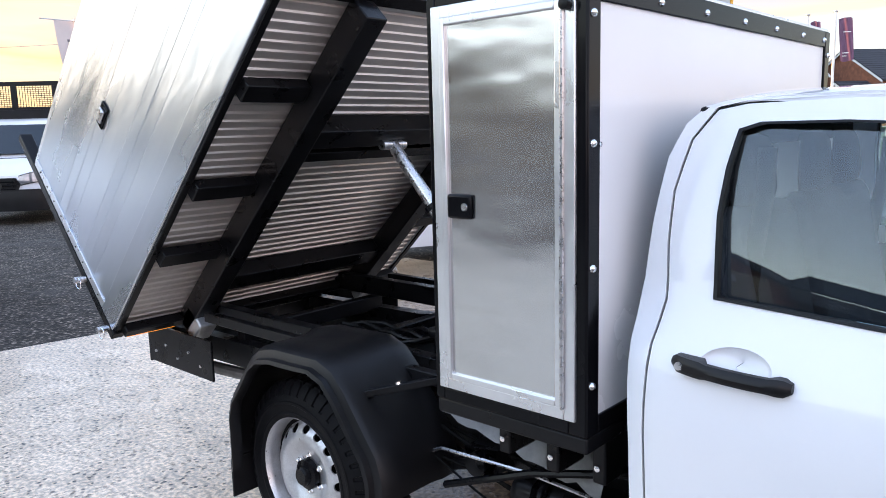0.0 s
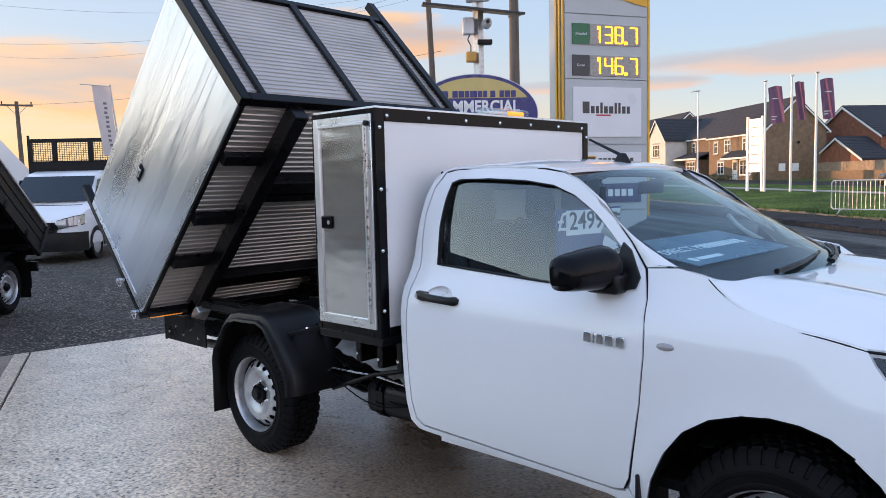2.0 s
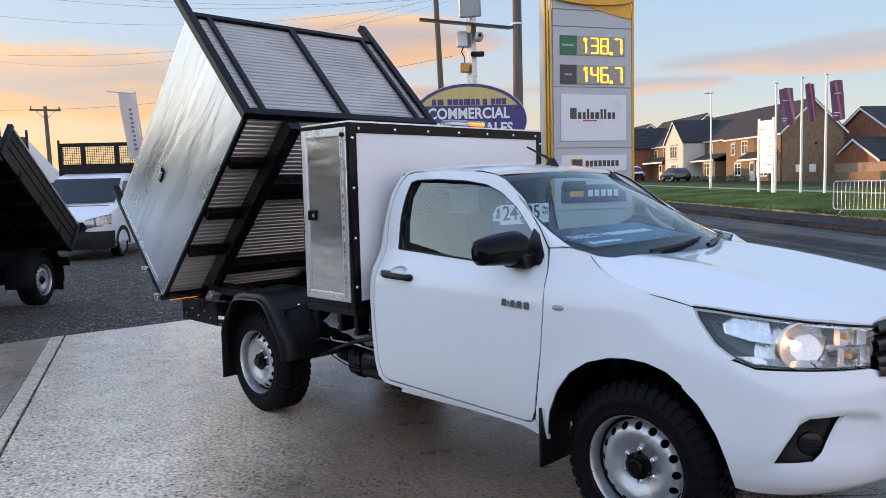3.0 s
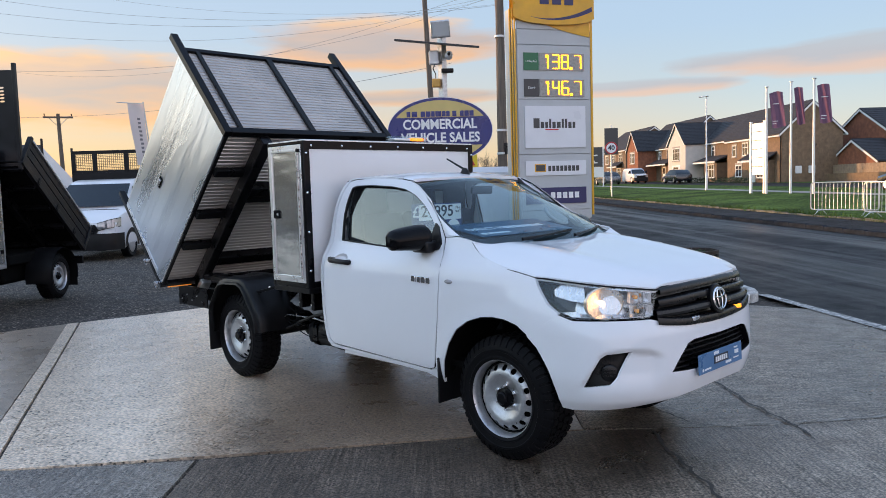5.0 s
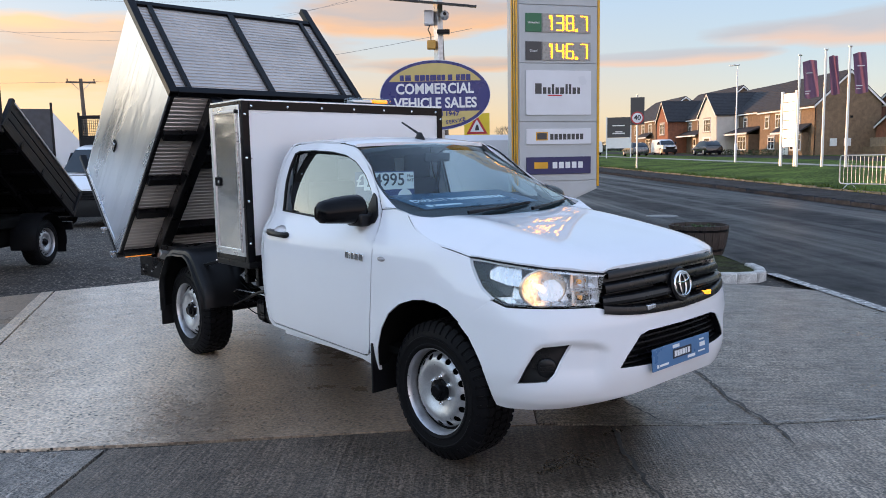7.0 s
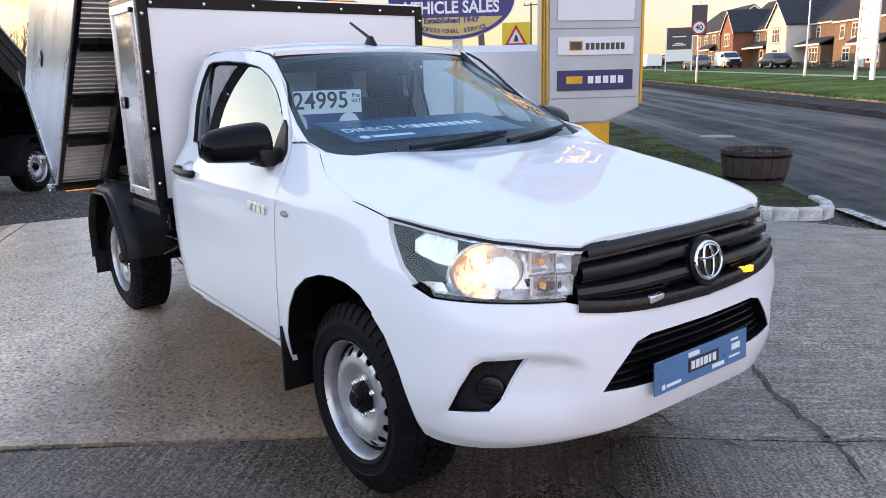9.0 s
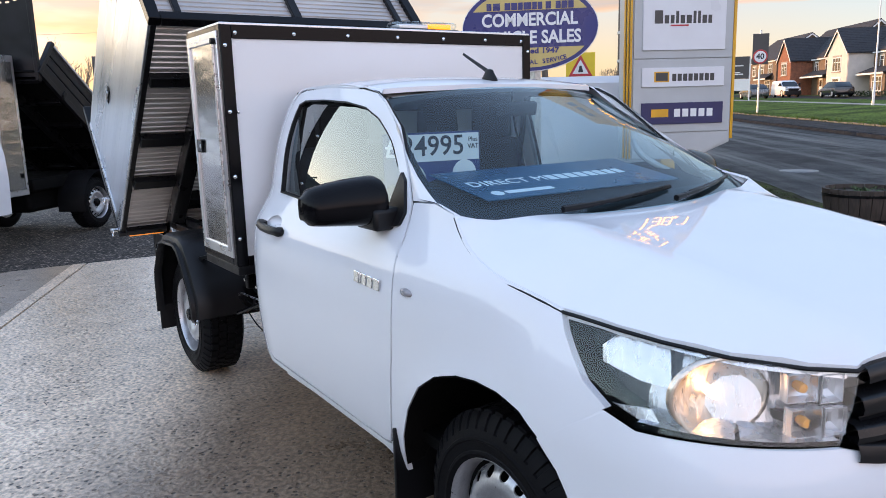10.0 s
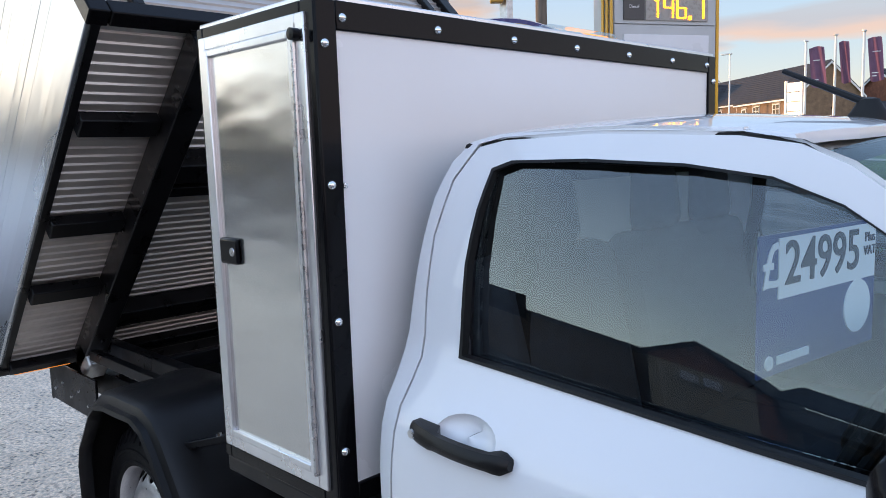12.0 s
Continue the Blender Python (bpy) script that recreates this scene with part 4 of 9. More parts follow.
ARCH = [(2.625, 0.43), (2.655, 0.55), (2.71, 0.665), (2.785, 0.762), (2.88, 0.825), (2.99, 0.860), (3.08, 0.870), (3.17, 0.864), (3.26, 0.840), (3.34, 0.79)]
ARCH_FRONT = [(3.34, 0.79), (3.41, 0.728), (3.465, 0.65), (3.502, 0.58), (3.527, 0.50), (3.540, 0.405)]
SHUT_KEYS = [(3.332, 1.113), (3.25, 1.132), (3.12, 1.157), (2.99, 1.192), (2.89, 1.238), (2.82, 1.290)]
_shut = smooth_curve([x for x, z in reversed(SHUT_KEYS)], [z for x, z in reversed(SHUT_KEYS)])
SHUT = [(float(x), _shut(x)) for x in np.linspace(3.332, 2.82, 15)]
FENDER = [(2.567, 0.49), (2.585, 0.44), (2.620, 0.40)] + ARCH + [(3.525, 0.925), (3.45, 0.968), (3.40, 1.02), (3.362, 1.065)] + SHUT + [(2.70, 1.315), (2.583, 1.309), (2.613, 1.203), (2.633, 1.082), (2.635, 1.00), (2.619, 0.82)]
DOOR, WINDOW = leaned(DOOR), leaned(WINDOW)
CUP = [(1.595 + 0.078 * math.cos(a), 1.134 + 0.040 * math.sin(a)) for a in np.linspace(0, 2 * math.pi, 24, endpoint=False)]      # hand scoop in the door
# the side glass: one gentle curve that stays inside its frame
_pts = dense(WINDOW, 0.05)
def _bow(z):
    return -0.19 * (z - 1.25) - 0.29 * (z - 1.25) ** 2


_curve = lambda x, z: [1, x, x * x, (x - 2) * (z - 1.45)]
_fit = np.linalg.lstsq(np.array([_curve(x, z) for x, z in _pts]), np.array([side_y(x, z) - _bow(z) for x, z in _pts]), rcond=None)[0]
_gap = max(float(np.dot(_fit, _curve(x, z))) + _bow(z) - side_y(x, z) for x, z in _pts)


def pane_y(x, z):
    return float(np.dot(_fit, _curve(x, z))) + _bow(z) - _gap - 0.004


for sign in (-1, 1):
    back = (0, -sign, 0)
    door = part("door", panel(DOOR, side(sign), 0.05, 0.02, back, [WINDOW, CUP], 0.18), WHITE_PAINT, truck, smooth="all")
    part("cab_pillar", panel(CAB_BACK, side(sign), 0.045, 0.02, back, (), 0.18), WHITE_PAINT, truck, smooth="all")
    part("front_wing", panel(FENDER, side(sign), 0.045, 0.02, back, (), 0.18), WHITE_PAINT, truck, smooth="all")
    # window glass with its seal
    inner = [(1.5 + (x - 1.5) * 0.990 + 0.008, 1.45 + (z - 1.45) * 0.972) for x, z in WINDOW]
    part("seal", panel(WINDOW, side(sign, 0.004), 0.05, 0.02, back, [inner], 0.1), SEAL, door, "black rubber window seal", smooth="all")
    pane = part("window_pane", panel([(x, z) for x, z in WINDOW], lambda x, z: (x, sign * pane_y(x, z), z), 0.06, 0.004, back, (), 0.0), GLASS, door, smooth="all")
    pane.visible_shadow = False
    # dark shut lines behind the panel gaps
    loop = dense(DOOR, 0.05)
    part("door_seal", one_tube([Vector(side(sign, -0.013)(*q)) for q in loop + loop[:1]], 0.0065, 6), SEAL, truck)
    part("shut_line", one_tube([Vector(side(sign, -0.014)(*q)) for q in dense([(3.345, 0.80), (3.525, 0.923)], 0.03)[:7]], 0.010, 6), SEAL, truck)

build_wheel(truck, pose(REAR_X, -WHEEL_Y, 0.37))
build_wheel(truck, pose(AXLE_F, -WHEEL_Y, 0.37))
build_wheel(truck, pose(REAR_X, WHEEL_Y, 0.37), 1)
build_wheel(truck, pose(AXLE_F, WHEEL_Y, 0.37), 1)

# bonnet
BON_MID = smooth_curve([2.70, 2.95, 3.2, 3.5, 3.75, 3.9, 3.965], [1.285, 1.262, 1.235, 1.190, 1.145, 1.100, 1.069])
LAMP_TOP = [(-0.955, 1.113), (-0.90, 1.108), (-0.82, 1.099), (-0.73, 1.090), (-0.60, 1.078), (-0.46, 1.063), (-0.355, 1.050)]
rim = [front(a, z + 0.006, 0.002) for a, z in LAMP_TOP[1:]] + [front(-0.32, 1.066), front(-0.27, 1.069)]
shut = [(x, -side_y(x, z) + 0.007, z + 0.002) for x, z in reversed(SHUT)]
edge_line = shut + rim
EDGE_Y = smooth_curve([q[0] for q in edge_line[:-2]] + [3.99], [-q[1] for q in edge_line[:-2]] + [0.50])
EDGE_Z = smooth_curve([q[0] for q in edge_line[:-2]] + [3.99], [q[2] for q in edge_line[:-2]] + [1.060])


def bonnet(x, y):
    s, z = abs(y), BON_MID(x)
    k = min(1.15, s / EDGE_Y(x))
    z += 0.018 * math.exp(-(((s - 0.50) / 0.11) ** 2)) * max(0.0, 1 - 1.2 * max(0, x - 3.3)) * min(1, max(0, (x - 2.8) / 0.2))
    return (x, y, z + (EDGE_Z(x) - z) * k ** 5.0)


BONNET = [(front(a, 1.066)[0] - 0.003, front(a, 1.066)[1]) for a in np.linspace(-0.0, -0.34, 9)] + [(q[0] - 0.004, q[1]) for q in reversed(edge_line[:-2])] + [(2.86, -0.62), (2.92, -0.35), (2.95, 0.0)]
BONNET = BONNET + [(x, -y) for x, y in reversed(BONNET[1:-1])]
for sign in (-1, 1):
    part("bonnet_seal", one_tube([Vector((x, sign * -(y - 0.006), z - 0.009)) for x, y, z in edge_line], 0.005, 6), SEAL, truck)
part("bonnet", panel(BONNET, bonnet, 0.06, 0.025, (0, 0, -1), (), 0.15), WHITE_PAINT, truck, smooth="all")

# bumper with openings
BUMP_R = [(0.0, 0.832), (-0.08, 0.834), (-0.25, 0.855), (-0.37, 0.884), (-0.42, 0.899), (-0.55, 0.899), (-0.68, 0.897), (-0.80, 0.894), (-0.855, 0.918)] + [(-front_at(x, z)[0], z) for x, z in ((3.44, 0.862),)] + [(-front_at(x, z)[0], z) for x, z in ARCH_FRONT] + [(-0.88, 0.402), (-0.75, 0.412), (-0.55, 0.425), (-0.40, 0.445), (-0.2, 0.470), (0.0, 0.478)]
BUMPER = BUMP_R + [(-a, z) for a, z in reversed(BUMP_R[1:-1])]
LOWER = [(-0.335, 0.610), (-0.30, 0.665), (-0.235, 0.750), (-0.19, 0.764), (0.19, 0.764), (0.235, 0.750), (0.30, 0.665), (0.335, 0.610), (0.15, 0.598), (-0.15, 0.598)]
FOG = [(-0.795, 0.545), (-0.75, 0.63), (-0.70, 0.705), (-0.665, 0.726), (-0.53, 0.740), (-0.575, 0.665), (-0.61, 0.60), (-0.645, 0.565)]
FOG_L = [(-a, z) for a, z in reversed(FOG)]
bumper = part("front_bumper", panel(BUMPER, front_skin(), 0.017, 0.012, (-1, 0, 0), [LOWER, FOG, FOG_L], 0.15), WHITE_PAINT, truck, smooth="all")

# cab top: roof, windscreen and pillars
PILLAR_TRIM = mat("pale_pillar_trim", (0.40, 0.41, 0.41), 0.8, vary=0.05, scale=10)
def roof(x, y):
    mid = smooth_curve([1.40, 1.5, 1.75, 2.0, 2.1, 2.2], [1.730, 1.745, 1.750, 1.732, 1.715, 1.685])(x)
    drop = smooth_curve([1.4, 1.9, 2.0, 2.1, 2.2], [0.030, 0.030, 0.029, 0.036, 0.04])(x)
    return (x, y, mid - drop * (abs(y) / 0.612) ** 2.6)


ROOF = [(1.405, 0.0), (1.41, -0.50), (1.44, -0.590), (1.50, -0.610), (1.75, -0.612), (1.95, -0.606), (2.03, -0.590), (2.085, -0.556), (2.125, -0.35), (2.145, 0.0)]
ROOF = ROOF + [(x, -y) for x, y in reversed(ROOF[1:-1])]
part("roof", panel(ROOF, roof, 0.06, 0.02, (0, 0, -1), (), 0.2), WHITE_PAINT, truck, smooth="all")
TOP_EDGE = lambda s: Vector((2.160 - 0.053 * s * s, 0.578 * s, 1.692 - 0.042 * s * s))
LOW_EDGE = lambda s: Vector((2.985 - 0.19 * abs(s) ** 2.2, 0.735 * s, 1.250 + 0.017 * s * s))


def screen(s, t, out=0.0):
    p = TOP_EDGE(s).lerp(LOW_EDGE(s), t)
    p.y += math.copysign(0.045 * 4 * t * t * (1 - t) * abs(s) ** 3, s)
    n = Vector((0.5, 0.0, 0.86))
    return p + n * (0.030 * 4 * t * (1 - t) * (1 - 1.6 * s * s) + out)


SCREEN = rounded([(-1, 0), (1, 0), (1, 1), (-1, 1)], 0.07)
glass_pane = part("windscreen", panel(SCREEN, lambda s, t: screen(s, t), 0.08, 0.005, (-0.5, 0, -0.86), (), 0.0), SCREEN_GLASS, truck, smooth="all")
glass_pane.visible_shadow = False
inner = rounded([(-0.955, 0.045), (0.955, 0.045), (0.965, 0.89), (-0.965, 0.89)], 0.07)
part("screen_border", panel(SCREEN, lambda s, t: screen(s, t, -0.007), 0.08, 0, (0, 0, -1), [inner]), SEAL, truck, "black windscreen border", smooth="all")
for sign in (-1, 1):
    line = leaned([(2.02, 1.700), (2.06, 1.692), (2.12, 1.682), (2.205, 1.647), (2.345, 1.552), (2.506, 1.401), (2.58, 1.314), (2.70, 1.321), (2.818, 1.296)])
    outer = [Vector(side(sign)(x, z)) for x, z in line]
    ts = [-0.03, 0.0, 0.03, 0.15, 0.38, 0.66, 0.80, 0.93, 1.0]
    mid = [screen(sign * 1.0, max(0, t)) + Vector((0, 0, lift)) for t, lift in zip(ts, (0, 0.022, 0.016, 0.010, 0.008, 0.007, 0.006, 0.004, 0.003))]
    mid[0] = Vector(roof(2.087, sign * 0.556))
    rows = [[a.lerp(b, k) + (Vector((0.3, sign * 0.5, 0.6)) * 0.006 * 4 * k * (1 - k)) for k in (0, 0.25, 0.5, 0.75, 1.0)] for a, b in zip(outer, mid)]
    part("windscreen_pillar", grid_loft(rows), WHITE_PAINT, truck, smooth="all")
    trim_shift = Vector((-0.025, -sign * 0.042, -0.030))
    part("pillar_trim", grid_loft([[a.lerp(b, k) + trim_shift for k in (0, 0.5, 1.0)] for a, b in list(zip(outer, mid))[0:9]]), PILLAR_TRIM, truck, "pale cabin pillar trim", smooth="all")

# ---- front end of the pickup ----
GRILLE = mat("satin_black_grille", (0.006, 0.006, 0.007), 0.30, vary=0.15, scale=10, bump=0.0002, bump_scale=500, spec=0.35)
LAMP_BODY = mat("lamp_reflector", (0.72, 0.72, 0.74), 0.26, 0.8, vary=0.12, scale=30, bump=0.004, bump_scale=45, stretch=(1, 1, 0.15))
LAMP_DARK = mat("dark_lamp_bezel", (0.02, 0.02, 0.022), 0.25, vary=0.1)
BULB = glow("lit_warm_bulb", (1.0, 0.60, 0.33), 5.0)
AMBER = glow("amber_flasher", (1.0, 0.34, 0.02), 1.7)
PLATE_BLUE = mat("blue_show_plate", (0.075, 0.175, 0.34), 0.35, vary=0.05, scale=8)
INK_WHITE = mat("white_print", (0.78, 0.79, 0.80), 0.5, vary=0.03)
INK_DARK = mat("dark_print", (0.02, 0.022, 0.035), 0.45, vary=0.05)
LAMP_BOWL = mat("frosted_reflector", (0.80, 0.69, 0.57), 0.30, 1.0, vary=0.12, scale=40, bump=0.006, bump_scale=38, stretch=(1, 1, 0.4))
AMBER_GLASS = mat("amber_bulb", (0.85, 0.36, 0.05), 0.2, vary=0.02)
ARCH_BLACK = mat("arch_liner", (0.005, 0.005, 0.005), 0.8, spec=0.1, vary=0.3, scale=14)

# grille: black mask, hood-edge strip and four deep louvres
MASK_R = [(0.0, 0.828), (-0.08, 0.830), (-0.25, 0.851), (-0.37, 0.880), (-0.418, 0.896), (-0.395, 0.96), (-0.350, 1.046), (-0.30, 1.064), (-0.2, 1.066), (0.0, 1.068)]
MASK = MASK_R + [(-a, z) for a, z in reversed(MASK_R[1:-1])]
grille = part("grille", panel(MASK, front_skin(-0.05), 0.04, 0.02, (-1, 0, 0)), GRILLE, truck, "black plastic radiator grille", smooth="all")


def louvre(points, lift, name="louvre", parent=grille):
    """A bar that follows the front skin through (a, z) stations with its height."""
    rows = []
    for a, z, h in points:
        rows.append([front(a, z - h / 2, -0.045), front(a, z - h / 2, lift * 0.55), front(a, z - h * 0.1, lift), front(a, z + h * 0.35, lift * 0.9), front(a, z + h / 2, lift * 0.35), front(a, z + h / 2, -0.045)])
    return part(name, grid_loft(rows), GRILLE, parent, smooth="auto")


A11 = np.linspace(-1, 1, 23)
louvre([(0.345 * a, 1.050 - 0.012 * abs(a) ** 3, 0.034) for a in A11], 0.010, "grille_top")
louvre([(0.372 * a, 0.992 - 0.012 * abs(a) ** 2, 0.036) for a in A11], 0.014)
louvre([(0.395 * a, 0.930 - 0.004 * abs(a) ** 2, 0.036) for a in A11], 0.018)
louvre([(0.395 * a, 0.858 + 0.034 * abs(a) ** 2.2, 0.042) for a in A11], 0.014, "grille_chin")
for sign in (-1, 1):
    louvre([(sign * (0.12 + 0.25 * k / 8), 0.961 - 0.010 * (k / 8) ** 2, 0.010) for k in range(9)], -0.01)
    louvre([(sign * (0.12 + 0.26 * k / 8), 0.894 + 0.006 * k / 8, 0.010) for k in range(9)], -0.01)
    part("flasher", one_box(-0.008, 0.016, -0.035, 0.035, -0.012, 0.012, Matrix.Translation(front(sign * 0.17, 0.872, 0.0)), 0.004), AMBER if sign > 0 else LAMP_BODY, grille, "small amber strobe lamp" if sign > 0 else "small clear strobe lamp")
# badge
m = facing(front(0.0, 0.952, 0.028), (0, 1, 0), (-0.2, 0, 1))
badge = part("badge", moved(lathe(bmesh.new(), [(0.001, -0.03), (0.082, -0.03), (0.086, -0.006), (0.080, 0.0), (0.001, 0.0)], 32, "z"), m), SATIN_BLACK, grille, "chrome oval badge on black disc")
for rx, ry, dy, th in ((0.072, 0.060, 0.0, 0.0065), (0.026, 0.055, 0.0, 0.005), (0.062, 0.022, 0.028, 0.005)):
    pts = [m @ Vector((rx * math.cos(t), dy + ry * math.sin(t), 0.004)) for t in np.linspace(0, 2 * math.pi, 33)]
    part("badge_ring", one_tube(pts, th, 8), CHROME, badge)

# lower grille with slats, fog-lamp recesses
low = part("lower_grille", panel([(a, z) for a, z in LOWER], front_skin(-0.07), 0.04, 0, (-1, 0, 0)), ARCH_BLACK, truck, "black lower air intake")
for k in range(6):
    z = 0.618 + 0.028 * k
    half = 0.325 - max(0, z - 0.615) * 0.75
    rows = []
    for a in np.linspace(-half, half, 17):
        rows.append([front(a, z - 0.005, -0.06), front(a, z - 0.004, -0.034), front(a, z + 0.003, -0.034), front(a, z + 0.006, -0.06)])
    part("slat", grid_loft(rows), GRILLE, low)
bm = bmesh.new()
for a, b in zip(LOWER, LOWER[1:] + LOWER[:1]):
    n = max(1, int(math.dist(a, b) / 0.04))
    for k in range(n):
        p, q = [(a[0] + (b[0] - a[0]) * t / n, a[1] + (b[1] - a[1]) * t / n) for t in (k, k + 1)]
        bm.faces.new([bm.verts.new(front(*x)) for x in ((*p, -0.004), (*q, -0.004), (*q, -0.075), (*p, -0.075))])
part("intake_wall", bm, GRILLE, low)
for poly, sign in ((FOG, -1), (FOG_L, 1)):
    fog = part("fog_recess", panel(poly, front_skin(-0.028), 0.03, 0, (-1, 0, 0)), GRILLE, truck, "black fog lamp blank", smooth="all")
    bm = bmesh.new()
    for a, b in zip(poly, poly[1:] + poly[:1]):
        bm.faces.new([bm.verts.new(front(*x)) for x in ((*a, -0.006), (*b, -0.006), (*b, -0.03), (*a, -0.03))])
    part("recess_wall", bm, GRILLE, fog)
    c = Vector(front(sign * 0.655, 0.622, -0.026))
    n = (Vector(front(sign * 0.655, 0.622, 0.02)) - Vector(front(sign * 0.655, 0.622, 0.0))).normalized()
    mm = facing(c, Vector((0, 0, 1)).cross(n), (0, 0, 1))
    part("blank_disc", moved(lathe(bmesh.new(), [(0.001, 0.008), (0.040, 0.008), (0.046, 0.004), (0.048, 0.0)], 24, "z"), mm), GRILLE, fog)
    for k in range(3):
        part("blank_rib", moved(one_box(-0.03, 0.03, -0.018 + 0.016 * k, -0.012 + 0.016 * k, 0.006, 0.013), mm), GRILLE, fog)

# headlamps
LAMP = [(-0.424, 0.906), (-0.55, 0.906), (-0.68, 0.904), (-0.80, 0.902), (-0.858, 0.927), (-0.90, 0.968), (-0.925, 1.02), (-0.942, 1.065)] + LAMP_TOP + [(-0.375, 1.00), (-0.40, 0.95)]
for sign in (-1, 1):
    poly = [(a * (1 if sign < 0 else -1), z) for a, z in LAMP]
    lens = part("headlamp", panel(poly, front_skin(-0.001), 0.035, 0.006, (-1, 0, 0), (), 0.1), LAMP_GLASS, truck, "clear headlamp with warm lit bulb", smooth="all")
    lens.visible_shadow = False
    s = 1 if sign < 0 else -1

    def tray(cells, out, material, name, step=0.025):
        return part(name, panel([(a * s, z) for a, z in cells], front_skin(out), step, 0.012, (-1, 0, 0)), material, lens, smooth="all")
    tray([(a + (0.004 if a < -0.6 else -0.004), z + (0.003 if z < 1.0 else -0.003)) for a, z in LAMP], -0.115, LAMP_DARK, "lamp_back")
    tray([(-0.40, 0.918), (-0.55, 0.914), (-0.74, 0.912), (-0.80, 0.918), (-0.795, 0.95), (-0.775, 1.0), (-0.745, 1.078), (-0.56, 1.062), (-0.385, 1.040)], -0.088, LAMP_BODY, "bezel")
    tray([(-0.735, 0.985), (-0.80, 0.990), (-0.865, 1.010), (-0.868, 1.045), (-0.825, 1.085), (-0.735, 1.078)], -0.032, LAMP_BODY, "bezel_wing")
    tray([(-0.76, 0.910), (-0.80, 0.910), (-0.845, 0.93), (-0.775, 0.938)], -0.026, LAMP_BODY, "bezel_foot")
    tray([(-0.375, 1.04), (-0.45, 1.054), (-0.60, 1.069), (-0.72, 1.080), (-0.72, 1.070), (-0.60, 1.058), (-0.45, 1.043), (-0.38, 1.030)], -0.012, LAMP_BODY, "bezel_brow")
    for a0, a1 in ((-0.42, -0.60), (-0.61, -0.80)):
        rows = [[front(s * a, 0.9115 + 0.010 * k / 4, -0.010 - 0.020 * k) for k in range(5)] for a in np.linspace(a0, a1, 9)]
        part("bezel_floor", grid_loft(rows), LAMP_BODY, lens, smooth="all")
    # main reflector bowl and bulb
    c = Vector(front(s * -0.625, 0.985, -0.012))
    n = Vector((0.90, 0.42 * sign, 0.02)).normalized()
    mm = facing(c - n * 0.085, Vector((0, 0, 1)).cross(n), (0, 0, 1))
    bm = lathe(bmesh.new(), [(0.004, -0.001), (0.014, 0.0), (0.035, 0.006), (0.060, 0.026), (0.076, 0.056), (0.083, 0.066), (0.083, 0.04)], 32, "z")
    bmesh.ops.delete(bm, geom=[f for f in bm.faces if len(f.verts) > 4], context="FACES")
    part("reflector", moved(bm, mm @ Matrix.Diagonal((1.38, 1.06, 1, 1))), LAMP_BOWL, lens, smooth="all")
    part("bulb", moved(lathe(bmesh.new(), [(0.001, 0.050), (0.009, 0.047), (0.012, 0.034), (0.012, 0.012), (0.010, 0.0)], 14, "z"), mm), BULB, lens, "lit warm white bulb")
    for a, z0, z1 in ((-0.475, 0.914, 0.975), (-0.475, 0.985, 1.045), (-0.415, 0.914, 0.975), (-0.412, 0.985, 1.038)):
        c = Vector(front(s * a, (z0 + z1) / 2, -0.03))
        m2 = facing(c, Vector((0, 0, 1)).cross(n), (0, 0, 1))
        half = 0.034 if a < -0.45 else 0.024
        cell = part("indicator_cell", moved(lathe(bmesh.new(), [(0.35, -0.016), (0.8, -0.008), (1.0, 0.012), (1.06, 0.012), (1.06, -0.016)], 4, "z", Matrix.Rotation(radians(45), 4, "Z")), m2 @ Matrix.Diagonal((half * 1.4, 0.042, 1, 1))), LAMP_BODY, lens, smooth=None)
        if a < -0.45:
            part("indicator_bulb", moved(lathe(bmesh.new(), [(0.001, 0.016), (0.010, 0.013), (0.012, 0.0), (0.010, -0.014)], 12, "z"), m2), AMBER_GLASS, cell)
    # inner arch and tyre-side liner
    liner = []
    for x, z in dense(ARCH + ARCH_FRONT[1:], 0.06, False):
        d = Vector((x - AXLE_F, z - AXLE_H))
        liner.append([(AXLE_F + d.x * k, sign * y, AXLE_H + d.y * k) for k, y in ((1.05, 0.42), (1.05, 0.72), (0.992, side_y(x, z) - 0.035), (0.988, side_y(x, z) - 0.001))])
    part("arch_liner", grid_loft(liner), ARCH_BLACK, truck, smooth="all")
    part("mud_flap", one_box(2.60, 2.614, sign * 0.755 - 0.12, sign * 0.755 + 0.12, 0.27, 0.56, bevel=0.004), BLACK_PLASTIC, truck)
part("front_axle", one_tube([(AXLE_F, -0.72, 0.37), (AXLE_F, 0.72, 0.37)], 0.05, 12), SATIN_BLACK, truck)
part("undertray", one_box(3.4, 3.84, -0.50, 0.50, 0.45, 0.48), DULL_BLACK, truck)
part("bay_floor", one_box(2.75, 3.88, -0.60, 0.60, 0.93, 0.95), DULL_BLACK, truck)

# dealer plate
m = facing((4.062, -0.045, 0.622), (0, 1, 0), (-0.05, 0, 1))
plate = part("show_plate", moved(one_box(-0.26, 0.26, -0.055, 0.055, -0.004, 0.002, bevel=0.0015), m), PLATE_BLUE, truck, "blue dealer show plate with white lettering")
part("plate_panel", moved(one_box(-0.085, 0.085, -0.022, 0.024, 0.002, 0.0042, bevel=0.0008), m), INK_DARK, plate)
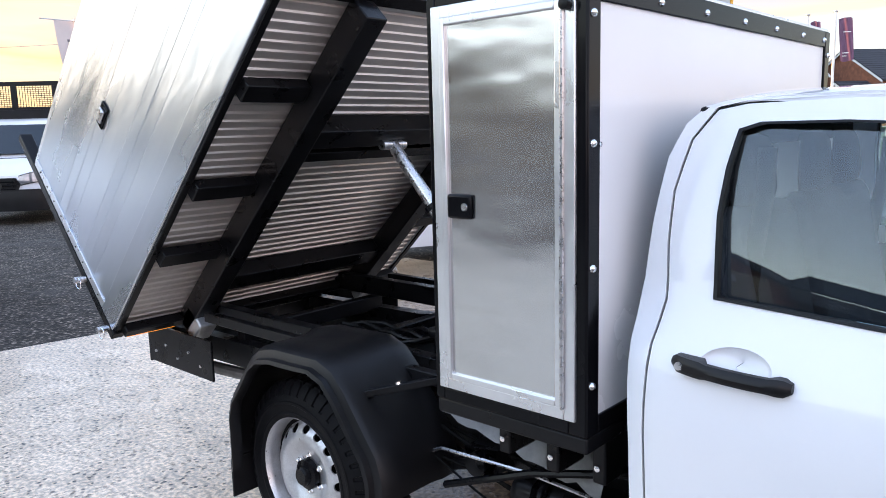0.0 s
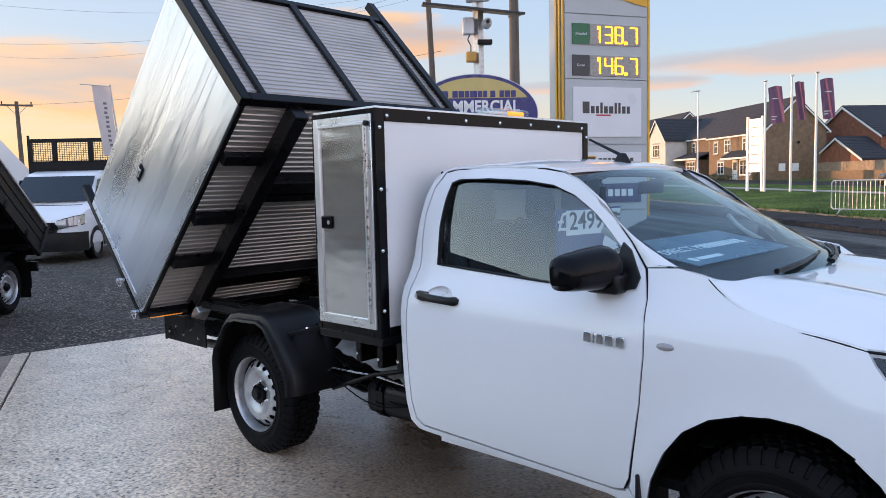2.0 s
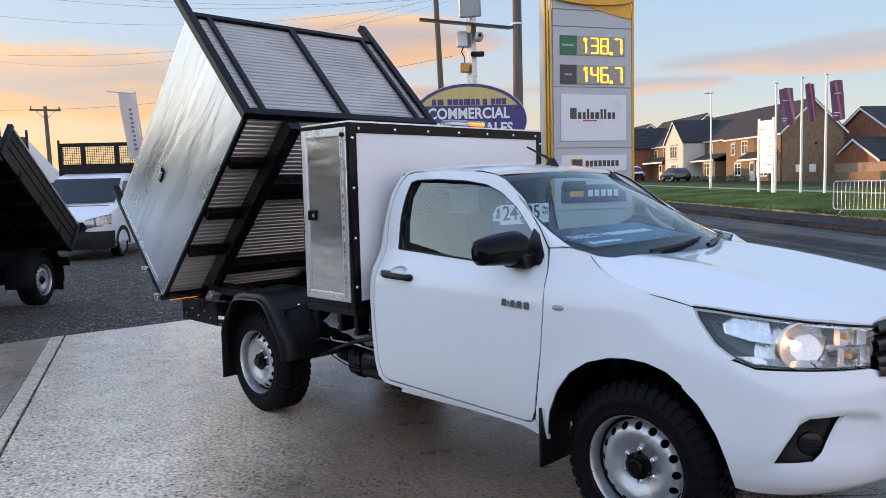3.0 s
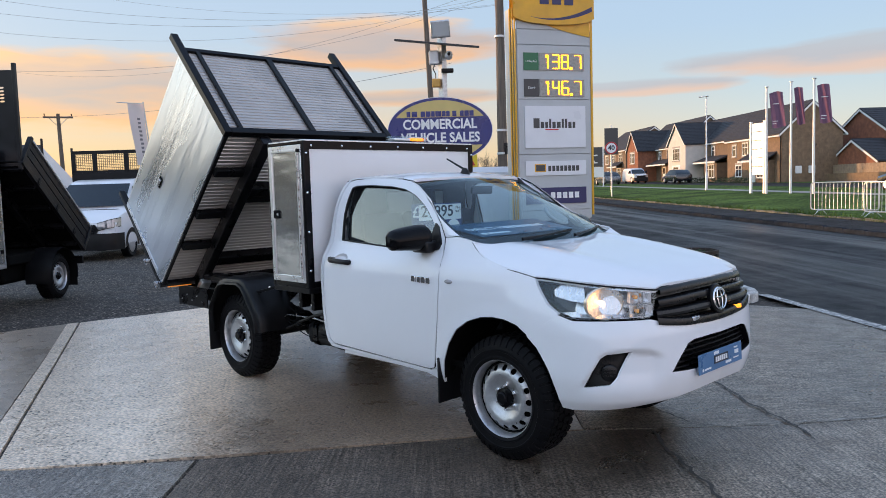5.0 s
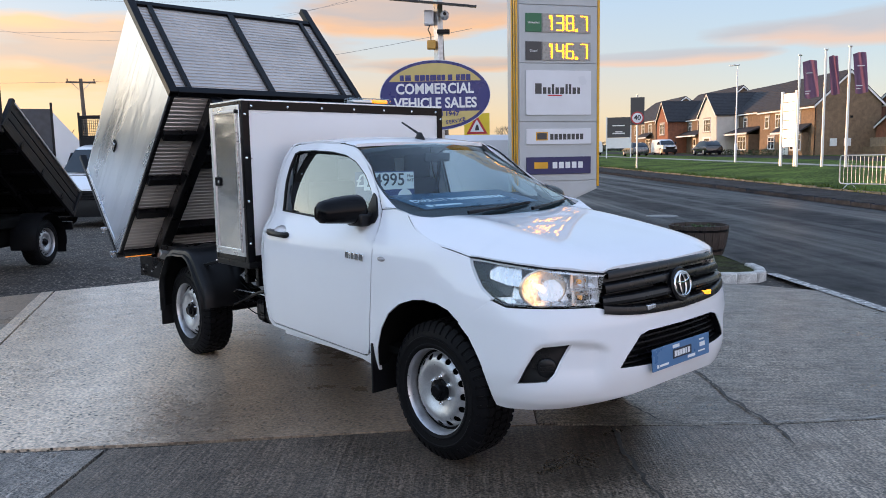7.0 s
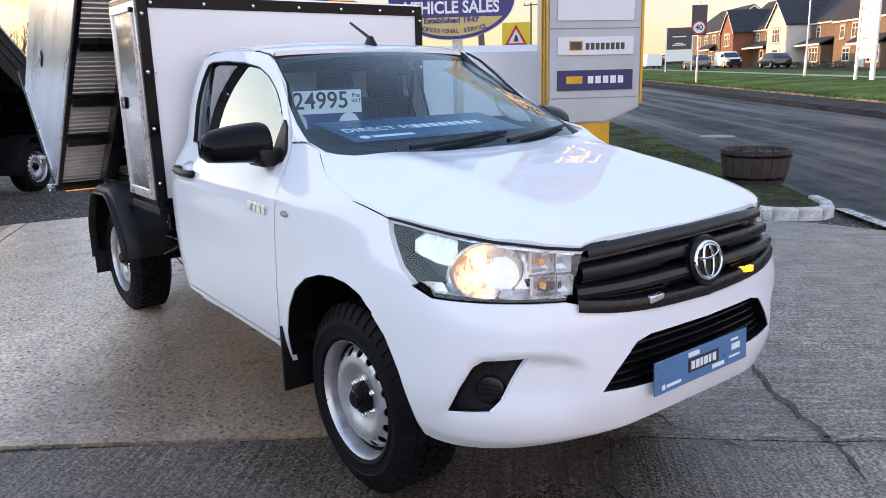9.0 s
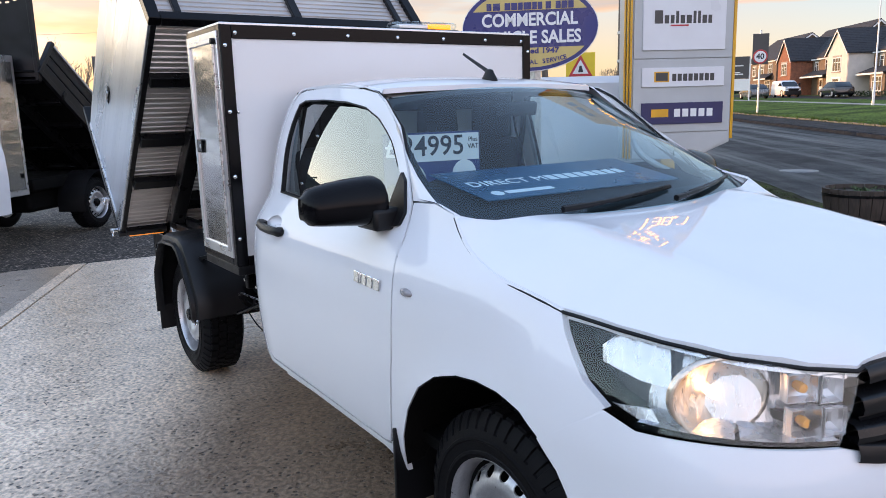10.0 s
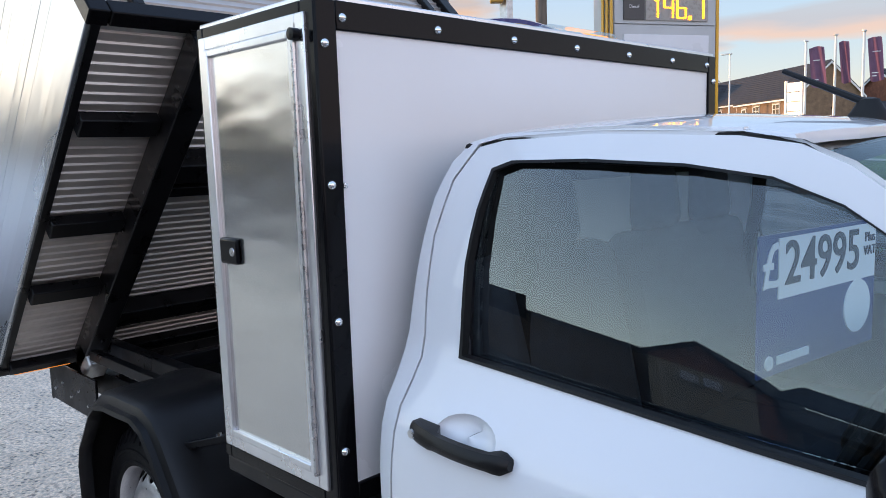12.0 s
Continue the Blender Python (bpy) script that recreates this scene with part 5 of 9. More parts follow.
for bars, material in (([(-0.085, 0.03, 0.06, 0.016), (0.05, -0.042, 0.07, 0.014), (-0.225, -0.043, 0.016, 0.016), (-0.20, -0.040, 0.075, 0.010), (0.16, 0.028, 0.045, 0.008), (0.165, -0.005, 0.05, 0.022), (0.15, -0.03, 0.065, 0.007)], INK_WHITE),):
    for x, y, w, h in bars:
        part("print_bar", moved(one_box(x, x + w, y, y + h, 0.002, 0.0035), m), material, plate)
for k, (x, w) in enumerate(((-0.072, 0.018), (-0.048, 0.02), (-0.022, 0.014), (-0.002, 0.022), (0.026, 0.014), (0.048, 0.02))):
    part("print_bar", moved(one_box(x, x + w, -0.013, 0.015, 0.0042, 0.0056), m), INK_WHITE, plate)

# ---- cab details ----
for sign in (-1, 1):
    S = side(sign)
    # door handle over its scooped cup
    bars = []
    for t in np.linspace(0, 1, 19):
        x = 1.458 + 0.262 * t
        z = 1.129 - 0.012 * t
        bow = 0.012 + 0.030 * math.sin(math.pi * min(1.0, max(0.0, t))) ** 0.5
        h = (0.0195 if t < 0.30 else 0.0165 if t < 0.85 else 0.0185) * (0.55 if t in (0, 1) else 1.0)
        root = 0.0 if t < 0.30 or t > 0.86 else bow - 0.016
        yy = side_y(x, z)
        bars.append([(x, sign * (yy + root - 0.002), z - h), (x, sign * (yy + bow - 0.004), z - h), (x, sign * (yy + bow + 0.002), z - h * 0.55), (x, sign * (yy + bow + 0.005), z), (x, sign * (yy + bow + 0.002), z + h * 0.55), (x, sign * (yy + bow - 0.004), z + h), (x, sign * (yy + root - 0.002), z + h)])
    bm = grid_loft(bars, True)
    ends = bm.verts[:]
    bm.faces.new(ends[:7]), bm.faces.new(ends[-7:])
    handle = part("door_handle", bm, BLACK_PLASTIC, truck, "black plastic door handle", smooth="auto")
    cup = []
    for q in (1.0, 0.93, 0.82, 0.66, 0.45, 0.2, 0.01):
        cup.append([(1.595 + (x - 1.595) * q, sign * (side_y(x, z) - 0.003 - 0.022 * (1 - q * q) ** 0.7), 1.134 + (z - 1.134) * q) for x, z in CUP])
    part("handle_cup", grid_loft(cup, True), WHITE_PAINT, handle, smooth="all")
    part("lock_barrel", lathe(bmesh.new(), [(0.001, -0.004), (0.009, -0.003), (0.010, 0.004)], 12, "y", Matrix.Translation((1.484, sign * (side_y(1.484, 1.127) + 0.034), 1.127)) @ pose(0, 0, 0, 0, 0, 0 if sign < 0 else 180)), STEEL, handle)
    # chrome model badge on the door
    m = facing(S(2.48, 1.047), (-sign, 0, 0.0), (0, 0.06 * -sign, 1))
    m = Matrix.Translation((0, sign * 0.003, 0)) @ m @ pose(0, 0, 0, 0, 0, 2.0 * sign)
    name = part("model_badge", moved(one_box(-0.097, -0.062, -0.020, 0.020, 0, 0.007, bevel=0.0028), m), CHROME, truck, "raised chrome model badge")
    for x0, x1 in ((-0.055, -0.047), (-0.040, -0.010), (-0.003, 0.033), (0.042, 0.078)):
        part("badge_bar", moved(one_box(x0, x1, -0.020, 0.020, 0, 0.007, bevel=0.0028), m), CHROME, name)
    # side indicator
    part("side_indicator", moved(lathe(bmesh.new(), [(0.001, 0.012), (0.6, 0.010), (0.9, 0.005), (1.0, 0.0)], 20, "z"), facing(S(2.715, 1.05), (-sign, 0, 0), (0, 0, 1)) @ Matrix.Diagonal((0.034, 0.014, 1, 1))), mat("smoked_lens", (0.30, 0.29, 0.30), 0.1, vary=0.05, coat=1), truck, "oval clear side indicator")
    # sill step line
    part("sill", grid_loft([[(x, sign * (side_y(x, 0.47) - 0.06), 0.44), (x, sign * (side_y(x, 0.46) - 0.02), 0.44 - 0.0), (x, sign * (side_y(x, 0.47) - 0.02), 0.50)] for x in np.linspace(1.56, 2.6, 12)]), WHITE_PAINT, truck, smooth="auto")
    # mirror
    mirror = part("mirror", bmesh.new(), BLACK_PLASTIC, truck, "black plastic door mirror")
    def egg(x, y, z):
        return (x, sign * y, z)
    rows = []
    for t in (0.0, 0.06, 0.18, 0.34, 0.5, 0.66, 0.80, 0.90, 0.965, 1.0):
        y = 0.80 + 0.258 * t
        end = math.sqrt(max(0.0, 1 - max(0.0, (t - 0.86) / 0.145) ** 2)) * (0.9 if t == 0 else 1)
        top, low = 1.392 - 0.006 * t - 0.034 * t ** 2.2, 1.222 + 0.014 * t
        cz, hh = (top + low) / 2 + 0.004, (top - low) / 2 * max(0.62, end)
        dd = 0.082 * (1 - 0.12 * t ** 2) * max(0.40, end)
        cx = 2.440 - 0.062 * t
        ringp = []
        for a in np.linspace(0, 2 * math.pi, 20, endpoint=False):
            c, s_ = math.cos(a), math.sin(a)
            px = dd * math.copysign(abs(c) ** 0.9, c) * (1.0 if c > 0 else 0.62)
            pz = hh * math.copysign(abs(s_) ** (0.85 if s_ > 0 else 0.48), s_)
            ringp.append(egg(cx + px - 0.15 * max(0, pz), y, cz + pz))
        rows.append(ringp)
    bm = grid_loft(rows, True)
    bm.faces.new([v for v in bm.verts][:20])
    bm.faces.new([v for v in bm.verts][-20:])
    old = mirror.data
    mirror.data = mesh_of("mirror", bm, GLOSS_BLACK, "auto")
    bpy.data.meshes.remove(old)
    part("mirror_arm", one_box(2.38, 2.52, *sorted((sign * 0.745, sign * 0.86)), 1.215, 1.29, bevel=0.015), BLACK_PLASTIC, mirror)
    part("mirror_base", panel([(2.44, 1.21), (2.555, 1.235), (2.563, 1.275), (2.50, 1.375), (2.462, 1.40), (2.45, 1.30)], side(sign, 0.012), 0.04, 0.02, (0, -sign, 0)), BLACK_PLASTIC, mirror, smooth="all")
    part("mirror_glass", moved(one_box(-0.075, 0.075, -0.05, 0.05, -0.002, 0.002, bevel=0.001), facing((2.374, sign * 0.925, 1.300), (0, -1, 0), (0, 0, 1))), CHROME, mirror, "mirror glass")

# cowl, wipers, aerial
cowl_rows = []
for s in np.linspace(-1, 1, 21):
    p = LOW_EDGE(s)
    q = Vector((2.955 - 0.12 * abs(s) ** 2.2 + 0.03, 0.75 * s, 0))
    q.z = bonnet(q.x, q.y)[2] - 0.028
    cowl_rows.append([p + Vector((-0.05, 0, 0.012)), p.lerp(q, 0.5) + Vector((0, 0, -0.012)), q + Vector((0.05, 0, -0.01))])
part("cowl", grid_loft(cowl_rows), BLACK_PLASTIC, truck, "black scuttle panel", smooth="all")
for s0, s1, t1 in ((-0.55, 0.12, 0.86), (0.12, 0.80, 0.88)):
    pts = [screen(s0 + (s1 - s0) * k / 8, 0.975 + (t1 - 0.975) * (k / 8) * 0.6, 0.022) for k in range(9)]
    wiper = part("wiper", one_tube(pts, [0.011, 0.011, 0.009, 0.008, 0.007, 0.006, 0.006, 0.005, 0.004], 8), SATIN_BLACK, truck, "black wiper arm")
    blade = [screen(s0 + (s1 - s0) * (0.25 + 0.85 * k / 8), 0.945 - (0.945 - t1) * (k / 8) * 0.55, 0.012) for k in range(9)]
    part("wiper_blade", one_tube(blade, 0.008, 6), SEAL, wiper)
base = Vector(roof(2.04, 0.0))
aerial = part("aerial", lathe(bmesh.new(), [(0.001, 0.045), (0.014, 0.04), (0.022, 0.02), (0.032, 0.0), (0.033, -0.012)], 16, "z", Matrix.Translation(base) @ Matrix.Diagonal((1.5, 0.8, 1, 1))), BLACK_PLASTIC, truck, "black roof aerial")
part("aerial_rod", one_tube([base + Vector((0.0, 0, 0.03)), base + Vector((-0.185, 0, 0.118))], [0.009, 0.006], 8), BLACK_PLASTIC, aerial)

# cabin: seats, dashboard, wheel, back wall
TRIM_DARK = mat("dark_cabin_trim", (0.010, 0.011, 0.013), 0.7, spec=0.2, vary=0.2, scale=14, bump=0.0005, bump_scale=300)
CLOTH = mat("dark_seat_cloth", (0.03, 0.032, 0.04), 0.95, vary=0.25, scale=30, bump=0.001, bump_scale=260)
TRIM_PALE = mat("pale_headlining", (0.42, 0.42, 0.41), 0.9, vary=0.05, scale=10)
part("back_wall", one_box(1.40, 1.44, -0.62, 0.62, 0.52, 1.70, bevel=0.01), TRIM_DARK, truck)
# pale board painted as the bright view through the rear window
part("rear_window_board", one_box(1.441, 1.446, -0.50, 0.50, 1.27, 1.60), mat("grey_window_view", (0.34, 0.36, 0.37), 0.8, vary=0.05), truck)
part("headlining", panel([(1.44, -0.57), (2.10, -0.52), (2.13, 0), (2.10, 0.52), (1.44, 0.57)], lambda x, y: (x, y, roof(x, y)[2] - 0.035), 0.12, 0), TRIM_PALE, truck, smooth="all")
for y0, w in ((-0.40, 0.26), (0.12, 0.24), (0.46, 0.20)):
    seat = part("seat", one_box(1.50, 1.98, y0 - w, y0 + w, 0.72, 0.92, bevel=0.06), CLOTH, truck, "dark cloth seat")
    part("backrest", moved(one_box(-0.06, 0.06, -w, w, 0.0, 0.60, bevel=0.05), pose(1.56, y0, 0.86, 0, -12, 0)), CLOTH, seat)
    part("headrest", moved(one_box(-0.045, 0.045, -0.12, 0.12, 0.0, 0.19, bevel=0.04), pose(1.455, y0, 1.44, 0, -8, 0)), CLOTH, seat)
rows = []
for y in np.linspace(-0.72, 0.72, 15):
    k = 0.03 * (abs(y) / 0.72) ** 2
    rows.append([(2.36, y * 0.98, 0.90), (2.28, y * 0.98, 1.10), (2.27, y * 0.97, 1.30 + 0.02 * math.exp(-((y + 0.38) / 0.2) ** 2)), (2.34, y * 0.96, 1.345), (2.60 - k, y * 0.95, 1.300), (2.88 - 5 * k, y * 0.97, 1.255)])
part("dashboard", grid_loft(rows), TRIM_DARK, truck, "dark moulded dashboard", smooth="auto")
c = Vector((2.19, -0.38, 1.17))
m = facing(c, (0, 1, 0), (0.42, 0, 0.9))
pts = [m @ Vector((0.185 * math.cos(t), 0.185 * math.sin(t), 0)) for t in np.linspace(0, 2 * math.pi, 37)]
wheel = part("steering_wheel", one_tube(pts, 0.015, 10), TRIM_DARK, truck)
part("wheel_boss", moved(one_box(-0.075, 0.075, -0.06, 0.05, -0.04, 0.01, bevel=0.02), m), TRIM_DARK, wheel)
for x in (-0.12, 0.12):
    part("spoke", moved(one_box(x - 0.06, x + 0.06, -0.016, 0.016, -0.012, 0.004, bevel=0.005), m), TRIM_DARK, wheel)
part("interior_mirror", moved(one_box(-0.11, 0.11, -0.03, 0.03, -0.012, 0.012, bevel=0.01), facing((2.18, 0.03, 1.60), (0, 1, 0), (0.1, 0, 1))), TRIM_DARK, truck)
for sign in (-1, 1):
    part("grab_handle", one_tube([Vector((2.33, sign * 0.62, 1.46)) + Vector((0.16 * t, sign * 0.045 * t, -0.13 * t)) + Vector((-0.02, -sign * 0.055 * math.sin(math.pi * t), -0.02)) for t in np.linspace(0, 1, 9)], 0.014, 8), TRIM_PALE, truck)
    part("belt", grid_loft([[(1.52 + 0.02 * math.sin(z * 9), sign * (0.60 - 0.06 * (1.55 - z)), z), (1.565 + 0.02 * math.sin(z * 9), sign * (0.60 - 0.06 * (1.55 - z)), z)] for z in np.linspace(0.8, 1.6, 8)]), SEAL, truck)
part("door_trim", one_box(1.5, 2.5, -0.755, -0.74, 0.55, 1.20), TRIM_DARK, truck)
part("door_trim", one_box(1.5, 2.5, 0.74, 0.755, 0.55, 1.20), TRIM_DARK, truck)

# price board behind the screen and banner along the dashboard
BOARD_BLUE = mat("deep_blue_board", (0.02, 0.045, 0.17), 0.4, vary=0.06, scale=7)
m = facing((2.055, -0.31, 1.455), (0.15, 1, 0), (0.0, 0, 1.0))
board = empty("price_board", "deep blue price board hung behind the windscreen", "price board")
part("panel", moved(one_box(-0.225, 0.215, -0.20, 0.06, -0.003, 0.003, bevel=0.001), m), BOARD_BLUE, board)
part("strip", moved(one_box(-0.165, 0.21, -0.06, 0.052, 0.003, 0.005), m), INK_WHITE, board, "white price strip")
part("digits", moved(text_bm("24995", 0.115, 0.001, 0.001, 0, 1.0, 0.28), m @ Matrix.Translation((-0.005, 0.0, 0.0065))), INK_DARK, board)
part("pound_sign", moved(text_bm("£", 0.115, 0.001, 0.001, 0, 1.0), m @ Matrix.Translation((-0.192, 0.0, 0.0045))), INK_WHITE, board)
part("small_print", moved(text_bm("Plus\nVAT", 0.028, 0.001), m @ Matrix.Translation((0.182, 0.01, 0.0065))), INK_DARK, board)
part("roundel", moved(lathe(bmesh.new(), [(0.001, 0.005), (0.055, 0.005), (0.056, 0.003)], 24, "z"), m @ Matrix.Translation((0.14, -0.115, 0))), INK_WHITE, board)
part("logo_disc", moved(lathe(bmesh.new(), [(0.001, 0.005), (0.013, 0.005), (0.014, 0.003)], 18, "z"), m @ Matrix.Translation((-0.19, -0.175, 0))), INK_WHITE, board)
part("print_bar", moved(one_box(-0.165, -0.05, -0.182, -0.166, 0.003, 0.0045), m), INK_WHITE, board)
BANNER = mat("blue_banner_card", (0.018, 0.085, 0.165), 0.3, vary=0.08, scale=4)
m = facing((2.485, -0.01, 1.333), (0.0, 1, 0), (-1, 0, 0.185))
banner = empty("dash_banner", "blue printed card lying along the dashboard", "banner")
part("card", moved(one_box(-0.49, 0.50, -0.185, 0.185, -0.002, 0.002), m), BANNER, banner)
part("headline", moved(text_bm("DIRECT M", 0.085, 0.0006, 0, 0, 1.05, 0.36), m @ Matrix.Translation((-0.255, 0.0, 0.0028))), INK_WHITE, banner)
for k in range(8):
    part("print_bar", moved(one_box(-0.06 + 0.053 * k, -0.022 + 0.053 * k, -0.028, 0.030, 0.002, 0.0032), m), INK_WHITE, banner)
part("logo_disc", moved(lathe(bmesh.new(), [(0.001, 0.0034), (0.024, 0.0034), (0.025, 0.002)], 18, "z"), m @ Matrix.Translation((-0.40, -0.12, 0))), INK_WHITE, banner)
part("print_bar", moved(one_box(-0.36, -0.14, -0.135, -0.105, 0.002, 0.0032), m), INK_WHITE, banner)

# ---- chassis, axle and mudguards of the pickup ----
BEACON_LENS = glow("lit_amber_beacon", (1.0, 0.25, 0.01), 1.7, (0.9, 0.35, 0.03))
ORANGE_LENS = glow("lit_amber_lens", (1.0, 0.30, 0.02), 0.7, (0.7, 0.27, 0.03))
HEATSHIELD = mat("dull_heat_shield", (0.21, 0.205, 0.20), 0.6, 0.4, vary=0.25, scale=15, bump=0.004, bump_scale=40)
for sign in (-1, 1):
    bm = grid_loft([[(x, sign * 0.46 + dy, z + dz) for dy, dz in ((-0.035, -0.06), (0.035, -0.06), (0.035, 0.06), (-0.035, 0.06))] for x, z in ((-1.56, 0.60), (-0.6, 0.62), (-0.3, 0.66), (0.3, 0.66), (0.7, 0.58), (1.5, 0.52), (2.6, 0.50), (3.5, 0.55))], True)
    part("chassis_rail", bm, SATIN_BLACK, truck)
    part("subframe_rail", one_box(-1.55, 1.26, sign * 0.46 - 0.03, sign * 0.46 + 0.03, 0.735, 0.835, bevel=0.006), SATIN_BLACK, truck)
    part("edge_rail", one_box(-1.0, 0.78, sign * 0.60 - 0.02, sign * 0.60 + 0.02, 0.79, 0.835, bevel=0.004), SATIN_BLACK, truck)
    # leaf spring, shackle and shock absorber
    for k, half in enumerate((0.66, 0.52, 0.36)):
        part("spring_leaf", grid_loft([[(x, sign * 0.55 + dy, 0.47 - 0.016 * k + 0.10 * ((x - 0.0) / 0.66) ** 2 + dz) for dy, dz in ((-0.032, -0.006), (0.032, -0.006), (0.032, 0.006), (-0.032, 0.006))] for x in np.linspace(-half, half, 12)], True), SATIN_BLACK, truck)
    part("shock_absorber", one_tube([(0.05, sign * 0.50, 0.36), (0.42, sign * 0.47, 0.66)], 0.03, 10), SATIN_BLACK, truck)
for x in (-1.5, -0.95, -0.35, 0.30, 0.72, 1.2):
    part("cross_member", one_box(x - 0.03, x + 0.03, -0.46, 0.46, 0.66 if x < 1 else 0.60, 0.74, bevel=0.006), SATIN_BLACK, truck)
part("tail_plate", one_box(-1.585, -1.57, -0.62, 0.62, 0.49, 0.69, bevel=0.004), SATIN_BLACK, truck)
for sign in (-1, 1):
    tail = part("light_bracket", one_box(-1.58, -0.96, sign * 0.615 - 0.006, sign * 0.615 + 0.006, 0.50, 0.70, bevel=0.003), SATIN_BLACK, truck)
    for k in range(5):
        part("bolt", lathe(bmesh.new(), [(0.001, -0.012), (0.008, -0.010), (0.008, 0.0)], 8, "y", Matrix.Translation((-1.5 + 0.11 * k, sign * 0.618 if sign < 0 else 0.63, 0.56 + 0.05 * (k % 2)))), STEEL, tail)
bm = tube(bmesh.new(), [(0, -0.74, 0.37), (0, -0.30, 0.37), (0, 0.30, 0.37), (0, 0.74, 0.37)], 0.05, 14)
lathe(bm, [(0.001, -0.17), (0.10, -0.14), (0.155, -0.05), (0.155, 0.05), (0.10, 0.15), (0.001, 0.17)], 20, "y", Matrix.Translation((0.02, 0.05, 0.37)))
part("rear_axle", bm, SATIN_BLACK, truck)
part("prop_shaft", one_tube([(0.15, 0.03, 0.40), (1.2, 0.03, 0.46), (2.2, 0.03, 0.48)], 0.04, 12), SATIN_BLACK, truck)
part("exhaust_pipe", one_tube([(2.1, -0.28, 0.42), (1.2, -0.30, 0.44), (0.6, -0.30, 0.46), (0.2, -0.33, 0.58), (-0.3, -0.33, 0.58), (-0.8, -0.40, 0.48), (-1.3, -0.42, 0.46)], 0.032, 10), HEATSHIELD, truck)
part("subframe_plate", one_box(-1.45, 1.22, -0.43, 0.43, 0.60, 0.606), DULL_BLACK, truck)
# tank made wider than needed, to block light from the ground underneath
part("fuel_tank", one_box(0.55, 1.9, 0.12, 0.64, 0.34, 0.60, bevel=0.04), DULL_BLACK, truck)
part("gearbox", one_box(1.9, 2.7, -0.2, 0.2, 0.34, 0.62, bevel=0.06), DULL_BLACK, truck)
part("engine_block", one_box(2.75, 3.85, -0.45, 0.45, 0.40, 0.95, bevel=0.05), DULL_BLACK, truck)
part("floor_pan", one_box(1.42, 2.75, -0.78, 0.78, 0.50, 0.54), DULL_BLACK, truck)
# crumpled heat shield over the exhaust
rows = []
for i in range(17):
    row = []
    for j in range(11):
        x, y = 0.50 + 0.62 * i / 16, -0.60 + 0.36 * j / 10
        row.append((x, y, 0.775 - 0.03 * i / 16 - 0.17 * max(0.0, (3.5 - j) / 3.5) ** 1.5 * (0.45 + 0.55 * i / 16) + 0.010 * math.sin(i * 1.9 + j) * math.cos(j * 1.7) + 0.012 * noise.noise((i * 0.6, j * 0.7, 2.0))))
    rows.append(row)
part("heat_shield", grid_loft(rows), HEATSHIELD, truck, "crumpled grey metal heat shield", smooth="all")
# gearbox mount, tank strap and brackets under the toolbox, hung with hoses and cables
rng = random.Random(3)
for k in range(7):
    y, z0, sag = -0.66 + 0.032 * k, rng.uniform(0.58, 0.68), rng.uniform(0.06, 0.15)
    wave = [rng.uniform(-0.025, 0.025) for _ in range(3)]
    pts = []
    for j in range(17):
        t = j / 16
        pts.append((0.42 + 0.90 * t, y + wave[0] * math.sin(5 * t) + wave[1] * math.sin(9 * t + k), z0 - sag * math.sin(math.pi * t) - 0.07 * t + wave[2] * math.sin(7 * t + 2 * k)))
    part("cable", one_tube(pts, 0.004 + 0.002 * (k % 3), 6), DULL_BLACK, truck)
part("lower_tank", one_box(0.80, 1.42, -0.64, -0.24, 0.385, 0.565, bevel=0.045), SATIN_BLACK, truck, "black moulded lower tank")
for x in (0.93, 1.25):
    part("tank_strap", one_box(x - 0.018, x + 0.018, -0.648, -0.23, 0.378, 0.572, bevel=0.046), GLOSS_BLACK, truck)
part("spring_eye", one_tube([(0.66, -0.62, 0.555), (0.66, -0.46, 0.555)], 0.042, 16), SATIN_BLACK, truck)
bm = grid_loft([[(x, y, z + dz) for y, dz in ((-0.585, -0.02), (-0.515, -0.02), (-0.515, 0.02), (-0.585, 0.02))] for x, z in ((0.0, 0.45), (0.2, 0.452), (0.42, 0.475), (0.60, 0.53), (0.68, 0.565))], True)
part("main_leaf", bm, SATIN_BLACK, truck)
part("spring_hanger", grid_loft([[(x, y, z) for x, z in ((0.60, 0.60), (0.74, 0.62), (0.72, 0.52), (0.64, 0.50))] for y in (-0.60, -0.48)], True), SATIN_BLACK, truck)
part("cross_brace", one_tube([(0.60, -0.70, 0.50), (0.92, -0.66, 0.62), (1.28, -0.60, 0.70)], 0.013, 8), GLOSS_BLACK, truck)
part("brake_pipe", one_tube([(0.15, -0.60, 0.42), (0.35, -0.66, 0.50), (0.55, -0.66, 0.60), (0.9, -0.63, 0.60), (1.3, -0.60, 0.56)], 0.006, 6), STEEL, truck)
part("bump_stop", lathe(bmesh.new(), [(0.001, 0.60), (0.035, 0.60), (0.04, 0.56), (0.028, 0.53), (0.034, 0.50), (0.001, 0.49)], 14, "z", Matrix.Translation((0.02, -0.52, 0))), RUBBER, truck)
for x, z in ((0.88, 0.80), (1.05, 0.79), (1.20, 0.80)):
    part("bracket", one_box(x - 0.022, x + 0.022, -0.74, -0.60, z - 0.10, z + 0.06, bevel=0.008), SATIN_BLACK, truck)
    part("bolt", lathe(bmesh.new(), [(0.001, -0.012), (0.009, -0.010), (0.009, 0.0)], 8, "y", Matrix.Translation((x, -0.741, z - 0.05))), CHROME, truck)

